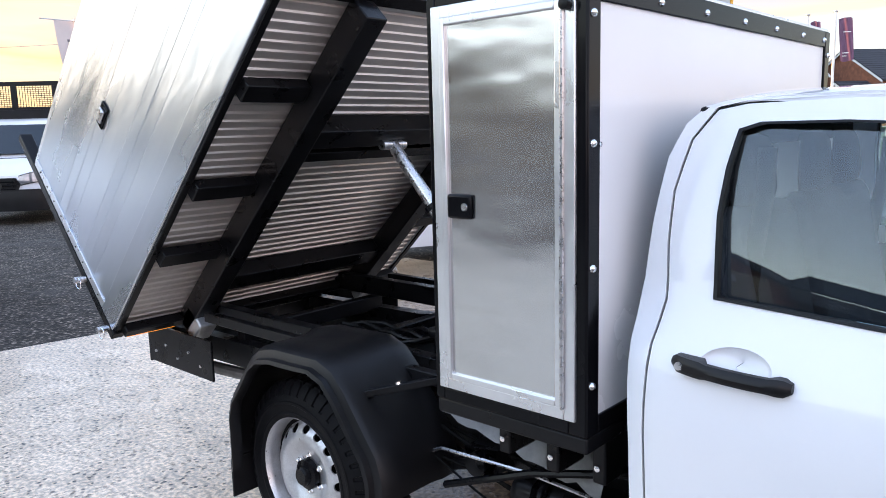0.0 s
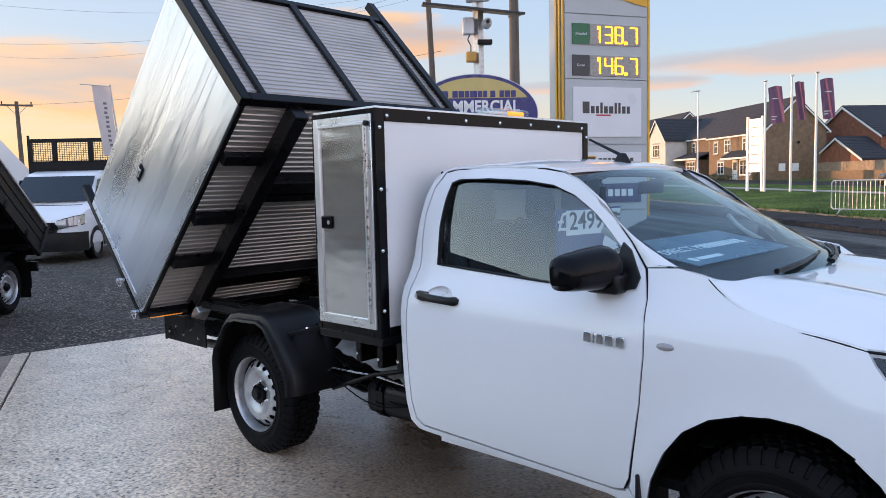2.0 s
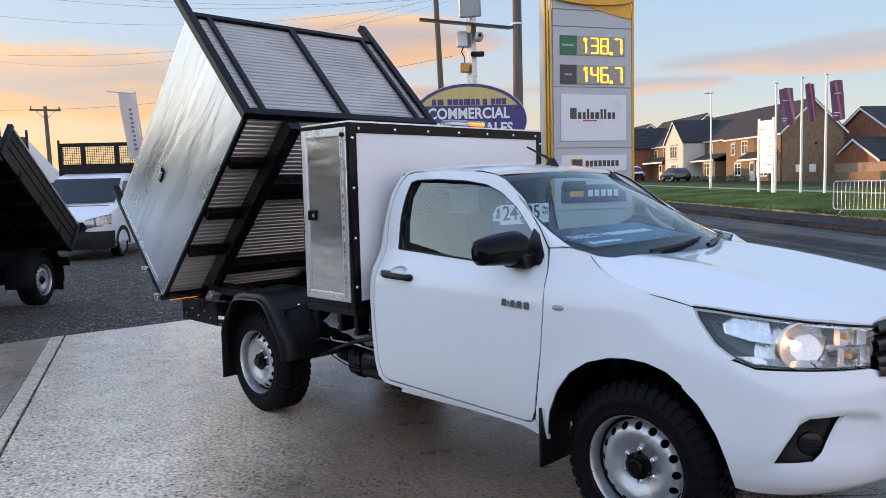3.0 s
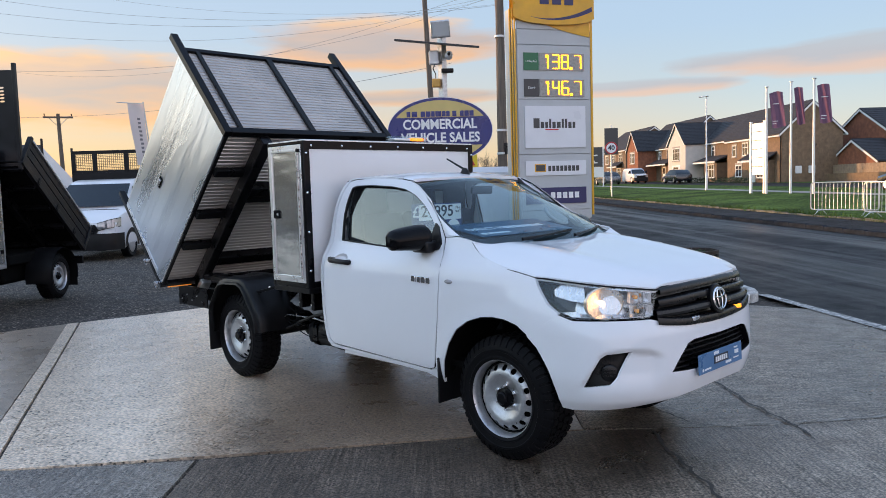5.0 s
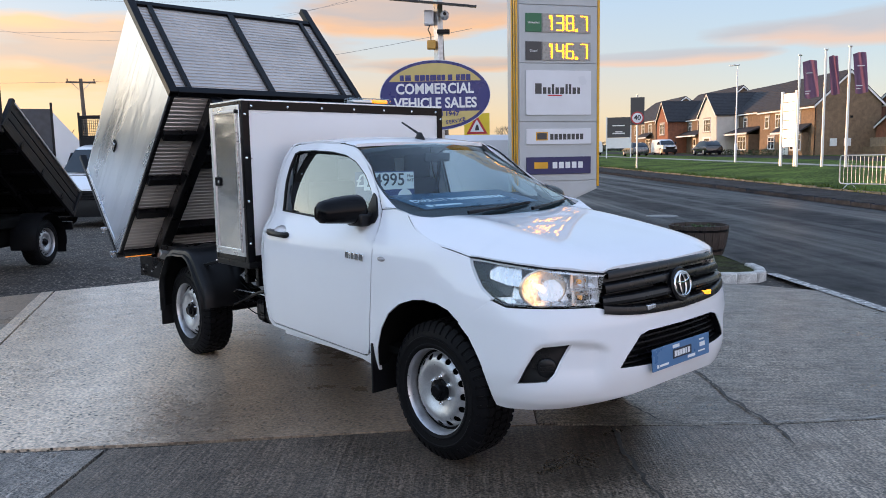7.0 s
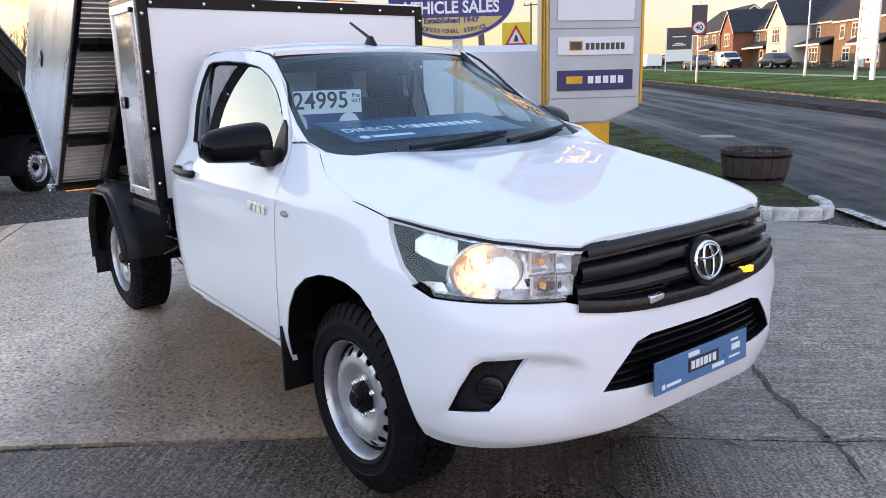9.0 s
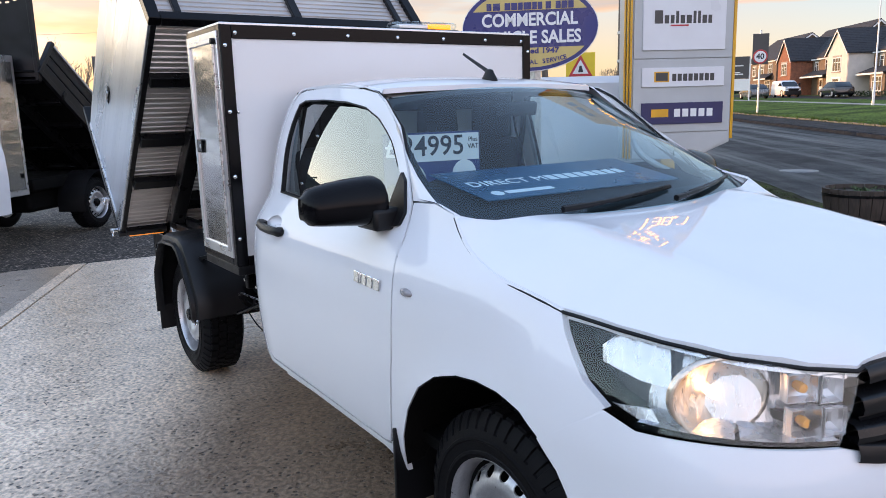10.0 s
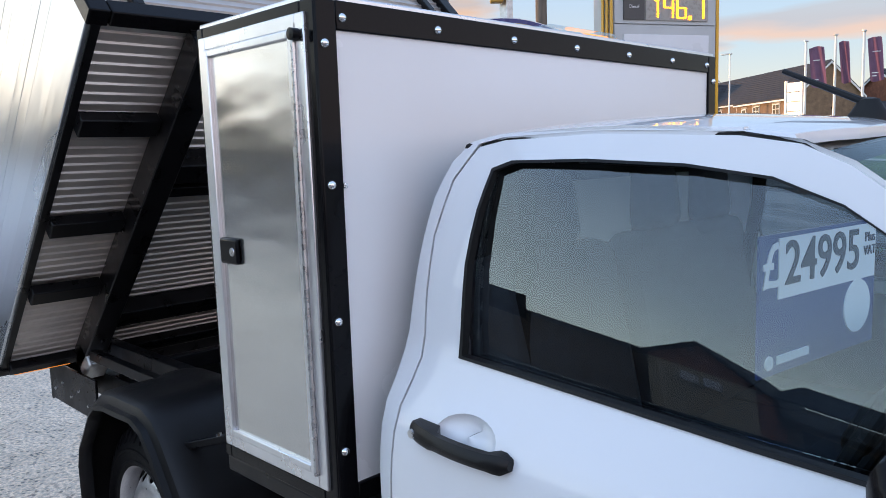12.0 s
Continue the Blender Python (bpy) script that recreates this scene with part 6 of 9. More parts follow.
# mudguards: six-sided black plastic arches with a lip, flap at the back
GUARD = [(-0.385, 0.34), (-0.378, 0.59), (-0.35, 0.67), (-0.205, 0.845), (-0.145, 0.886), (-0.05, 0.906), (0.20, 0.912), (0.28, 0.884), (0.34, 0.824), (0.49, 0.63), (0.515, 0.56), (0.52, 0.475)]
for sign in (-1, 1):
    pts = dense(GUARD, 0.05, False)
    rows = []
    for y, inset, out in ((0.565, 0.0, 0.0), (0.60, -0.012, 0), (0.66, -0.012, 0), (0.70, 0.0, 0.0), (0.83, 0.0, 0.0), (0.895, 0.004, 0), (0.915, 0.016, 0), (0.922, 0.032, 0), (0.925, 0.042, 0), (0.945, 0.046, 0), (0.950, 0.06, 0), (0.940, 0.064, 0), (0.90, 0.058, 0.0)):
        row = []
        for x, z in pts:
            d = Vector((x - 0.035, z - 0.42))
            d.normalize()
            row.append((x - d.x * inset, sign * (y - 0.02), z - d.y * inset))
        rows.append(row)
    guard = part("mudguard", grid_loft(rows), BLACK_PLASTIC, truck, "black moulded plastic mudguard", smooth="auto")
    part("mud_flap", one_box(-0.388, -0.378, sign * 0.735 - 0.165, sign * 0.735 + 0.165, 0.215, 0.38, bevel=0.004), BLACK_PLASTIC, guard)
    bar = part("guard_bar", one_box(-0.17, 0.17, -0.012, 0.012, -0.012, 0.012, pose(0.445, sign * 0.77, 0.818, 0, -14, 28 * -sign), 0.003), SATIN_BLACK, guard)
    for t in (-0.12, 0.02):
        m = pose(0.445, sign * 0.77, 0.818, 0, -14, 28 * -sign)
        part("bolt", lathe(bmesh.new(), [(0.001, 0.022), (0.010, 0.020), (0.011, 0.011)], 8, "z", m @ Matrix.Translation((t, 0, 0))), CHROME, bar)

# hydraulic power pack and tank between the rails
pack = part("power_pack", one_box(0.18, 0.52, -0.30, -0.06, 0.72, 0.86, bevel=0.02), BLACK_PLASTIC, truck, "black hydraulic power pack")
part("lid", one_box(0.165, 0.535, -0.315, -0.045, 0.84, 0.885, bevel=0.015), BLACK_PLASTIC, pack)
part("decal", one_box(0.26, 0.44, -0.3035, -0.3005, 0.765, 0.825), mat("white_sticker", (0.75, 0.75, 0.75), 0.4, vary=0.03), pack, "white rectangular sticker with dark print bar")
part("decal_bar", one_box(0.28, 0.42, -0.3055, -0.3035, 0.79, 0.808), SATIN_BLACK, pack)
part("reservoir", one_box(0.42, 0.66, 0.02, 0.28, 0.72, 0.90, bevel=0.03), mat("milky_plastic", (0.72, 0.70, 0.64), 0.35, vary=0.06), truck, "milky white plastic oil reservoir")
for k in range(4):
    pts = [(0.18 - 0.09 * j, -0.22 + 0.05 * k + 0.03 * math.sin(j + k), 0.79 + 0.02 * math.sin(1.7 * j + k) - 0.006 * j) for j in range(9)]
    part("hose", one_tube(pts, 0.010, 8), SATIN_BLACK, truck)

# ---- toolbox behind the cab ----
chest = empty("toolbox", "tall white toolbox with black edging and aluminium door behind cab", "toolbox")
BX0, BX1, BY, BZ0, BZ1 = 0.768, 1.262, 0.908, 0.902, 2.005
part("body", one_box(BX0 + 0.012, BX1 - 0.006, -BY + 0.02, BY - 0.02, BZ0 + 0.02, BZ1 - 0.012), GRP_WHITE, chest, "white laminate panel")
for sign in (-1, 1):
    for x0, x1, z0, z1 in ((BX1 - 0.05, BX1, BZ0, BZ1), (BX0, BX0 + 0.03, BZ0, BZ1), (BX0 + 0.03, BX1 - 0.05, BZ1 - 0.035, BZ1), (BX0 + 0.03, BX1 - 0.05, BZ0, BZ0 + 0.035)):
        part("edging", one_box(x0, x1, sign * (BY - 0.014) - 0.014, sign * (BY - 0.014) + 0.014, z0, z1, bevel=0.004), GLOSS_BLACK, chest, "black steel angle edging")
    part("edging", one_box(BX1 - 0.010, BX1 + 0.003, min(sign * (BY - 0.055), sign * (BY - 0.002)), max(sign * (BY - 0.055), sign * (BY - 0.002)), BZ0, BZ1 - 0.002, bevel=0.003), GLOSS_BLACK, chest)
    part("edging", one_box(BX0 - 0.003, BX0 + 0.010, min(sign * (BY - 0.055), sign * (BY - 0.002)), max(sign * (BY - 0.055), sign * (BY - 0.002)), BZ0, BZ1 - 0.002, bevel=0.003), GLOSS_BLACK, chest)
    # door
    def ring(x0, x1, z0, z1, w, y, t):
        bm = bmesh.new()
        for a, b, c, d in ((x0, x0 + w, z0, z1), (x1 - w, x1, z0, z1), (x0 + w, x1 - w, z1 - w, z1), (x0 + w, x1 - w, z0, z0 + w)):
            box(bm, a, b, min(sign * y, sign * (y + t)), max(sign * y, sign * (y + t)), c, d, bevel=0.003)
        return bm
    X0, X1, Z0, Z1 = BX0 + 0.020, BX1 - 0.027, BZ0 + 0.038, BZ1 - 0.026
    frame_ob = part("door_frame", ring(X0, X1, Z0, Z1, 0.032, BY - 0.004, 0.012), ALU_TRIM, chest, "pale aluminium door frame")
    part("frame_lip", ring(X0 + 0.032, X1 - 0.036, Z0 + 0.032, Z1 - 0.032, 0.018, BY - 0.006, 0.020), ALU_TRIM, frame_ob)
    leaf = part("door", one_box(X0 + 0.045, X1 - 0.05, min(sign * (BY - 0.012), sign * (BY + 0.004)), max(sign * (BY - 0.012), sign * (BY + 0.004)), Z0 + 0.045, Z1 - 0.045), ALU_DOOR, chest, "brushed aluminium door sheet")
    part("hinge", one_tube([(X1 - 0.034, sign * (BY + 0.012), Z0 + 0.03), (X1 - 0.034, sign * (BY + 0.012), Z1 - 0.03)], 0.006, 8), STEEL, leaf)
    latch = part("latch", one_box(X0 + 0.05, X0 + 0.135, min(sign * (BY + 0.002), sign * (BY + 0.016)), max(sign * (BY + 0.002), sign * (BY + 0.016)), 1.425, 1.49, bevel=0.007), GLOSS_BLACK, leaf, "black flush latch")
    part("lock", lathe(bmesh.new(), [(0.001, -0.018), (0.010, -0.018), (0.012, -0.014), (0.012, 0.0)], 12, "y", Matrix.Translation((X0 + 0.112, sign * BY if sign < 0 else BY + 0.02, 1.457))), STEEL, latch)
    part("catch_knob", lathe(bmesh.new(), [(0.001, -0.03), (0.013, -0.028), (0.013, -0.010), (0.007, -0.008), (0.007, 0.0)], 12, "y", Matrix.Translation((X1 - 0.02, sign * BY, Z1 - 0.045)) @ pose(0, 0, 0, 0, 0, 0 if sign < 0 else 180)), SATIN_BLACK, leaf)
    for z in (1.033, 1.325, 1.620, 1.913):
        part("rivet", lathe(bmesh.new(), [(0.001, 0.008), (0.006, 0.007), (0.010, 0.003), (0.011, -0.002)], 10, "x", Matrix.Translation((BX1 + 0.004, sign * 0.886, z))), CHROME, chest)
    part("rivet", lathe(bmesh.new(), [(0.001, 0.004), (0.006, 0.003), (0.008, -0.002)], 10, "x", Matrix.Translation((BX1 - 0.003, sign * 0.845, 1.617))), CHROME, chest)
part("top_edging", one_box(BX1 - 0.012, BX1 + 0.0015, -BY + 0.056, BY - 0.056, BZ1 - 0.062, BZ1 - 0.001, bevel=0.003), GLOSS_BLACK, chest)
part("bottom_edging", one_box(BX1 - 0.012, BX1 + 0.0015, -BY + 0.056, BY - 0.056, BZ0, BZ0 + 0.045, bevel=0.003), GLOSS_BLACK, chest)
part("roof_sheet", one_box(BX0 + 0.01, BX1 - 0.004, -BY + 0.004, BY - 0.004, BZ1 - 0.004, BZ1 + 0.010, bevel=0.004), ALU_TRIM, chest, "folded aluminium roof sheet")
for y in (-0.836, -0.552, -0.269, 0.016, 0.30, 0.58, 0.836):
    part("rivet", lathe(bmesh.new(), [(0.001, 0.008), (0.006, 0.007), (0.010, 0.003), (0.011, -0.002)], 10, "x", Matrix.Translation((BX1 + 0.002, y, BZ1 - 0.036))), CHROME, chest)
part("base_frame", one_box(BX0, BX1, -BY + 0.005, BY - 0.005, BZ0 - 0.045, BZ0 - 0.001, bevel=0.006), SATIN_BLACK, chest)

# amber light bar on the toolbox
bar = empty("beacon_bar", "lit amber light bar on the toolbox roof", "light bar", pose(1.03, 0.32, BZ1 + 0.012))
part("base", one_box(-0.07, 0.07, -0.20, 0.20, 0.0, 0.02, bevel=0.006), SATIN_BLACK, bar)
part("lens", one_box(-0.065, 0.065, -0.195, 0.195, 0.02, 0.06, bevel=0.018), LAMP_GLASS, bar, "clear plastic lens")
part("reflector", one_box(-0.045, 0.045, -0.175, 0.01, 0.02, 0.045, bevel=0.006), ALU_TRIM, bar)
part("amber_module", one_box(-0.045, 0.045, 0.025, 0.165, 0.02, 0.05, bevel=0.006), BEACON_LENS, bar, "lit amber module")

# ---- tipper body, raised: local x along its floor, z off the floor ----
TIP = pose(-1.32, 0, 0.760, 0, -43.8, 0)
tipper = empty("tipper_bed", "raised aluminium tipper bed with black steel frame, ribbed floor", "tipper bed", TIP)
L, HS, HW = 1.985, 1.10, 0.90
rng = random.Random(11)
for sign in (-1, 1):
    def slab_y(a, b):
        return min(sign * a, sign * b), max(sign * a, sign * b)
    y0, y1 = slab_y(HW - 0.022, HW + 0.012)
    part("floor_edge", one_box(0.0, L - 0.02, *slab_y(HW - 0.03, HW + 0.020), 0.0, 0.135, bevel=0.004), ALU, tipper, "bright aluminium edge rail")
    z = 0.139
    for k, h in enumerate((0.150, 0.150, 0.158, 0.158, 0.158, 0.158)):
        part("plank", one_box(0.012, L - 0.03, y0, y1, z, z + h - 0.001, bevel=0.0008), ALU, tipper)
        if k in (1, 3):
            part("plank_rib", one_box(0.015, L - 0.035, *slab_y(HW + 0.010, HW + 0.0132), z + h * 0.52, z + h * 0.52 + 0.012, bevel=0.0008), ALU, tipper)
        z += h
    part("top_rail", one_box(0.0, L, *slab_y(HW - 0.03, HW + 0.010), HS - 0.028, HS, bevel=0.004), ALU_TRIM, tipper)
    part("rear_trim", one_box(0.0, 0.045, *slab_y(HW + 0.012, HW + 0.018), 0.14, HS - 0.02, bevel=0.002), ALU_TRIM, tipper)
    for k in range(9):
        part("rivet", lathe(bmesh.new(), [(0.001, -0.004), (0.004, -0.003), (0.005, 0.001)], 8, "y", Matrix.Translation((0.023, sign * (HW + 0.018), 0.2 + 0.1 * k)) @ pose(0, 0, 0, 0, 0, 0 if sign < 0 else 180)), SATIN_BLACK, tipper)
    # rear post, reaching past the side, with pins and latches
    post = part("rear_post", one_box(-0.045, 0.0, *slab_y(HW - 0.04, HW + 0.022), -0.02, HS + 0.20, bevel=0.005), SATIN_BLACK, tipper, "black steel tail post")
    for zz in (0.03, 0.33):
        pin = part("tail_pin", one_tube([(-0.02, sign * (HW + 0.02), zz), (-0.02, sign * (HW + 0.075), zz)], 0.016, 10), STEEL, post, "steel tail pin with ring clip")
        loop = [(-0.02 + 0.028 * math.cos(a), sign * (HW + 0.062), zz - 0.02 + 0.028 * math.sin(a)) for a in np.linspace(0, 6.28, 14)]
        part("ring_clip", one_tube(loop, 0.003, 6), CHROME, pin)
    for zz in (0.60, 0.78):
        part("hinge_pin", one_tube([(-0.065, sign * (HW - 0.01), zz - 0.045), (-0.065, sign * (HW - 0.01), zz + 0.045)], 0.013, 10), STEEL, post)
    # side catch
    plate = part("side_catch", one_box(0.71, 0.83, *slab_y(HW + 0.012, HW + 0.02), 0.62, 0.685, bevel=0.006), GLOSS_BLACK, tipper, "black recessed paddle catch")
    part("paddle", one_box(0.735, 0.805, *slab_y(HW + 0.018, HW + 0.032), 0.632, 0.673, bevel=0.006), STEEL, plate)
    # headboard corner posts
    part("corner_post", one_box(L - 0.025, L + 0.035, *slab_y(HW - 0.045, HW + 0.022), -0.01, 1.33, bevel=0.005), GLOSS_BLACK, tipper, "black steel corner post")
# ribbed sheets: floor below, headboard in front


def ribbed(length, width, pitch, height):
    rows, x, flat = [], 0.0, [(0.0, 0), (0.30, 0), (0.42, 1), (0.60, 1), (0.72, 0)]
    while x < length - 1e-6:
        for f, h in flat:
            if x + f * pitch <= length:
                rows.append([(x + f * pitch, y, h * height) for y in (-width / 2, width / 2)])
        x += pitch
    rows.append([(length, y, 0) for y in (-width / 2, width / 2)])
    return grid_loft(rows)


bm = moved(ribbed(L - 0.03, 2 * HW - 0.06, 0.043, 0.007), Matrix.Translation((0.01, 0, 0.012)) @ pose(0, 0, 0, 180, 0, 0))
box(bm, 0.005, L - 0.01, -HW + 0.03, HW - 0.03, 0.014, 0.03)
part("floor_plate", bm, ALU_RIB, tipper, "ribbed aluminium floor sheet")
bm = moved(ribbed(1.10, 2 * HW - 0.05, 0.040, 0.007), Matrix.Translation((L + 0.004, 0, 0.0)) @ pose(0, 0, 0, 0, -90, 0) @ pose(0, 0, 0, 180, 0, 0))
box(bm, L - 0.02, L + 0.001, -HW + 0.025, HW - 0.025, 0.0, 1.10)
part("headboard_sheet", bm, ALU_RIB, tipper, "ribbed aluminium headboard sheet")
for y, w in ((-0.745, 0.02), (0.0, 0.028), (0.745, 0.02)):
    part("headboard_bar", one_box(L + 0.004, L + 0.034, y - w, y + w, 0.05, 1.09, bevel=0.004), SATIN_BLACK, tipper)
part("headboard_top", one_box(L - 0.022, L + 0.03, -HW + 0.046, HW - 0.046, 1.09, 1.14, bevel=0.005), GLOSS_BLACK, tipper)
part("headboard_foot", one_box(L - 0.02, L + 0.036, -HW + 0.046, HW - 0.046, -0.015, 0.05, bevel=0.005), GLOSS_BLACK, tipper)
part("tailgate_frame", one_box(-0.04, -0.002, -HW + 0.045, HW - 0.045, -0.02, 0.05, bevel=0.004), SATIN_BLACK, tipper)
for k in range(7):
    part("tailgate_plank", one_box(-0.035, -0.008, -HW + 0.045, HW - 0.045, 0.052 + 0.15 * k, 0.052 + 0.15 * k + 0.147, bevel=0.002), ALU, tipper)
# frame under the floor
for y in (-0.54, 0.54):
    part("runner", one_box(0.02, L, y - 0.05, y + 0.05, -0.115, -0.001, bevel=0.006), SATIN_BLACK, tipper)
for x in (0.585, 1.02, 1.56):
    for y0, y1 in ((-0.875, -0.592), (0.592, 0.875)):
        part("bearer", one_box(x - 0.04, x + 0.04, y0, y1, -0.052, -0.001, bevel=0.005), SATIN_BLACK, tipper)
for x, w, h in ((1.36, 0.05, 0.10), (1.225, 0.028, 0.07), (0.37, 0.055, 0.09)):
    part("bearer", one_box(x - w, x + w, -0.488, 0.488, -h, -0.001, bevel=0.005), SATIN_BLACK, tipper)
part("bearer", one_box(0.0, 0.05, -HW + 0.02, HW - 0.02, -0.05, -0.001, bevel=0.005), SATIN_BLACK, tipper)
part("edge_angle", one_box(0.0, L, -HW - 0.006, -HW + 0.025, -0.010, 0.0, bevel=0.002), SATIN_BLACK, tipper)
part("edge_angle", one_box(0.0, L, HW - 0.025, HW + 0.006, -0.010, 0.0, bevel=0.002), SATIN_BLACK, tipper)
for y in (-0.54, 0.54):
    part("hinge_bracket", one_box(0.02, 0.15, y - 0.05, y + 0.05, -0.17, -0.03, bevel=0.01), GALV, tipper)
part("marker_lamp", one_box(-0.04, 0.02, -HW + 0.05, -HW + 0.30, -0.03, -0.004, bevel=0.003), ORANGE_LENS, tipper, "amber marker strip")

# tipping ram
ram = empty("tipping_ram", "telescopic steel tipping ram under the raised body", "hydraulic ram")
a, b = Vector((0.34, 0.06, 0.80)), TIP @ Vector((1.33, -0.03, -0.11))
for t0, t1, r in ((0.0, 0.36, 0.045), (0.36, 0.66, 0.036), (0.66, 1.0, 0.028)):
    part("stage", one_tube([a.lerp(b, t0), a.lerp(b, t1)], r, 20), STEEL, ram)
for t, r in ((0.355, 0.050), (0.655, 0.041)):
    part("collar", one_tube([a.lerp(b, t - 0.012), a.lerp(b, t + 0.012)], r, 20), SATIN_BLACK, ram)
part("pivot", one_tube([b + Vector((0, -0.07, 0)), b + Vector((0, 0.07, 0))], 0.022, 14), STEEL, ram)
part("foot", one_box(0.26, 0.42, -0.03, 0.15, 0.73, 0.80, bevel=0.01), SATIN_BLACK, ram)
part("prop_bar", one_tube([(-0.62, 0.62, 0.84), TIP @ Vector((1.6, 0.62, -0.02))], 0.012, 8), ALU_TRIM, ram)

# ---- price totem by the road ----
TOTEM_GREY = mat("satin_grey_panel", (0.46, 0.48, 0.49), 0.35, vary=0.05, scale=2.5, rough_vary=0.06)
TOTEM_YELLOW = mat("yellow_trim", (0.70, 0.36, 0.02), 0.35, vary=0.10, scale=4)
NAVY = mat("navy_print", (0.025, 0.025, 0.10), 0.4, vary=0.05)
SIGN_WHITE = mat("white_sign_face", (0.72, 0.73, 0.76), 0.35, vary=0.03, scale=3)
LED_BACK = mat("led_backing", (0.30, 0.29, 0.27), 0.3, vary=0.08, scale=30)
LED = glow("lit_yellow_digits", (1.0, 0.36, 0.006), 6.5)
GREEN = mat("green_grade_panel", (0.02, 0.14, 0.06), 0.4, vary=0.05)
CHAR = mat("charcoal_grade_panel", (0.05, 0.05, 0.052), 0.4, vary=0.05)
RED_INK = mat("red_print", (0.45, 0.03, 0.04), 0.4, vary=0.05)
TOT = facing((-1.973, 5.577, 0.0), (0.452, 0.892, 0), (0, 0, 1))      # x along the face from the panels' edge, y up, z out
totem = empty("price_totem", "tall grey and yellow fuel price totem with lit digits", "price sign")


def plate_on(m, x0, x1, y0, y1, z0, z1, material, name, parent, bevel=0.0, label=""):
    return part(name, moved(one_box(x0, x1, y0, y1, z0, z1, bevel=bevel), m), material, parent, label)


outline = [(-0.13, 0.86), (0.72, 0.86), (1.22, 1.06), (1.22, 4.16), (-0.13, 4.16)]
bm = bmesh.new()
f = bm.faces.new([bm.verts.new((x, y, -0.03)) for x, y in outline])
g = bmesh.ops.extrude_face_region(bm, geom=[f])
bmesh.ops.translate(bm, verts=[v for v in g["geom"] if isinstance(v, bmesh.types.BMVert)], vec=(0, 0, -0.30))
body = part("cabinet", moved(bm, TOT), TOTEM_GREY, totem)
for y0, y1 in ((0.88, 1.195), (1.205, 2.125), (2.135, 3.025), (3.035, 3.905), (3.915, 4.15)):
    if y0 < 1.0:
        bm = bmesh.new()
        f = bm.faces.new([bm.verts.new((x, y, -0.03)) for x, y in ((-0.11, 0.88), (0.70, 0.88), (1.20, 1.08), (1.20, y1), (-0.11, y1))])
        g = bmesh.ops.extrude_face_region(bm, geom=[f])
        bmesh.ops.translate(bm, verts=[v for v in g["geom"] if isinstance(v, bmesh.types.BMVert)], vec=(0, 0, 0.02))
        part("face_panel", moved(bm, TOT), TOTEM_GREY, totem)
    else:
        plate_on(TOT, -0.11, 1.20, y0, y1, -0.03, -0.01, TOTEM_GREY, "face_panel", totem, 0.004)
for x0, x1, z in ((-0.150, -0.132, 0.0), (-0.168, -0.152, -0.06), (-0.186, -0.170, -0.12), (1.222, 1.262, -0.02)):
    plate_on(TOT, x0, x1, 0.88 if x1 < 1 else 1.10, 4.5, z - 0.045, z, TOTEM_YELLOW, "edge_strip", totem, 0.006, "yellow edge strip")
plate_on(TOT, 0.30, 0.80, 0.0, 0.98, -0.24, -0.05, TOTEM_YELLOW, "leg", totem, 0.01, "yellow leg")
# crown: yellow swoosh and bulging header
bm = bmesh.new()
sw = [(x, 4.42 - 0.36 * ((x + 0.11) / 1.31) - 0.05 * math.sin(3.0 * (x + 0.11) / 1.31)) for x in np.linspace(-0.11, 1.20, 14)]
face_pts = sw + [(1.20, 4.5), (-0.11, 4.5)]
f = bm.faces.new([bm.verts.new((x, y, -0.008)) for x, y in face_pts])
g = bmesh.ops.extrude_face_region(bm, geom=[f])
bmesh.ops.translate(bm, verts=[v for v in g["geom"] if isinstance(v, bmesh.types.BMVert)], vec=(0, 0, 0.012))
part("swoosh", moved(bm, TOT), TOTEM_YELLOW, totem, "yellow sweeping panel")
plate_on(TOT, -0.11, 1.20, 4.16, 4.5, -0.03, -0.01, TOTEM_GREY, "face_panel", totem)
rows = []
for x in np.linspace(-0.19, 1.26, 15):
    t = (x - 0.535) / 0.725
    low = 4.36 - 0.13 * math.sqrt(max(0.0, 1 - t * t * 0.98))
    rows.append([(x, low, -0.1), (x, low, 0.05), (x, 5.35, 0.05), (x, 5.35, -0.1)])
part("side_return", moved(one_box(-0.176, -0.131, 0.88, 4.5, -0.34, -0.17, bevel=0.004), TOT), TOTEM_GREY, totem)
part("header", moved(grid_loft(rows, True), TOT), TOTEM_YELLOW, totem, "yellow curved header")
rows = []
for x in np.linspace(0.1, 1.22, 12):
    t = (x - 0.5) / 0.72
    mid = 4.36 + 0.16 * t * t - 0.06
    rows.append([(x, mid, 0.053), (x, mid + 0.07 * max(0.02, (x - 0.1)), 0.053)])
part("header_stripe", moved(grid_loft(rows), TOT), NAVY, totem, "navy sweeping stripe")
for k in range(3):
    plate_on(TOT, 0.28 + 0.22 * k, 0.44 + 0.22 * k, 4.55, 4.9, 0.05, 0.058, NAVY, "header_mark", totem)
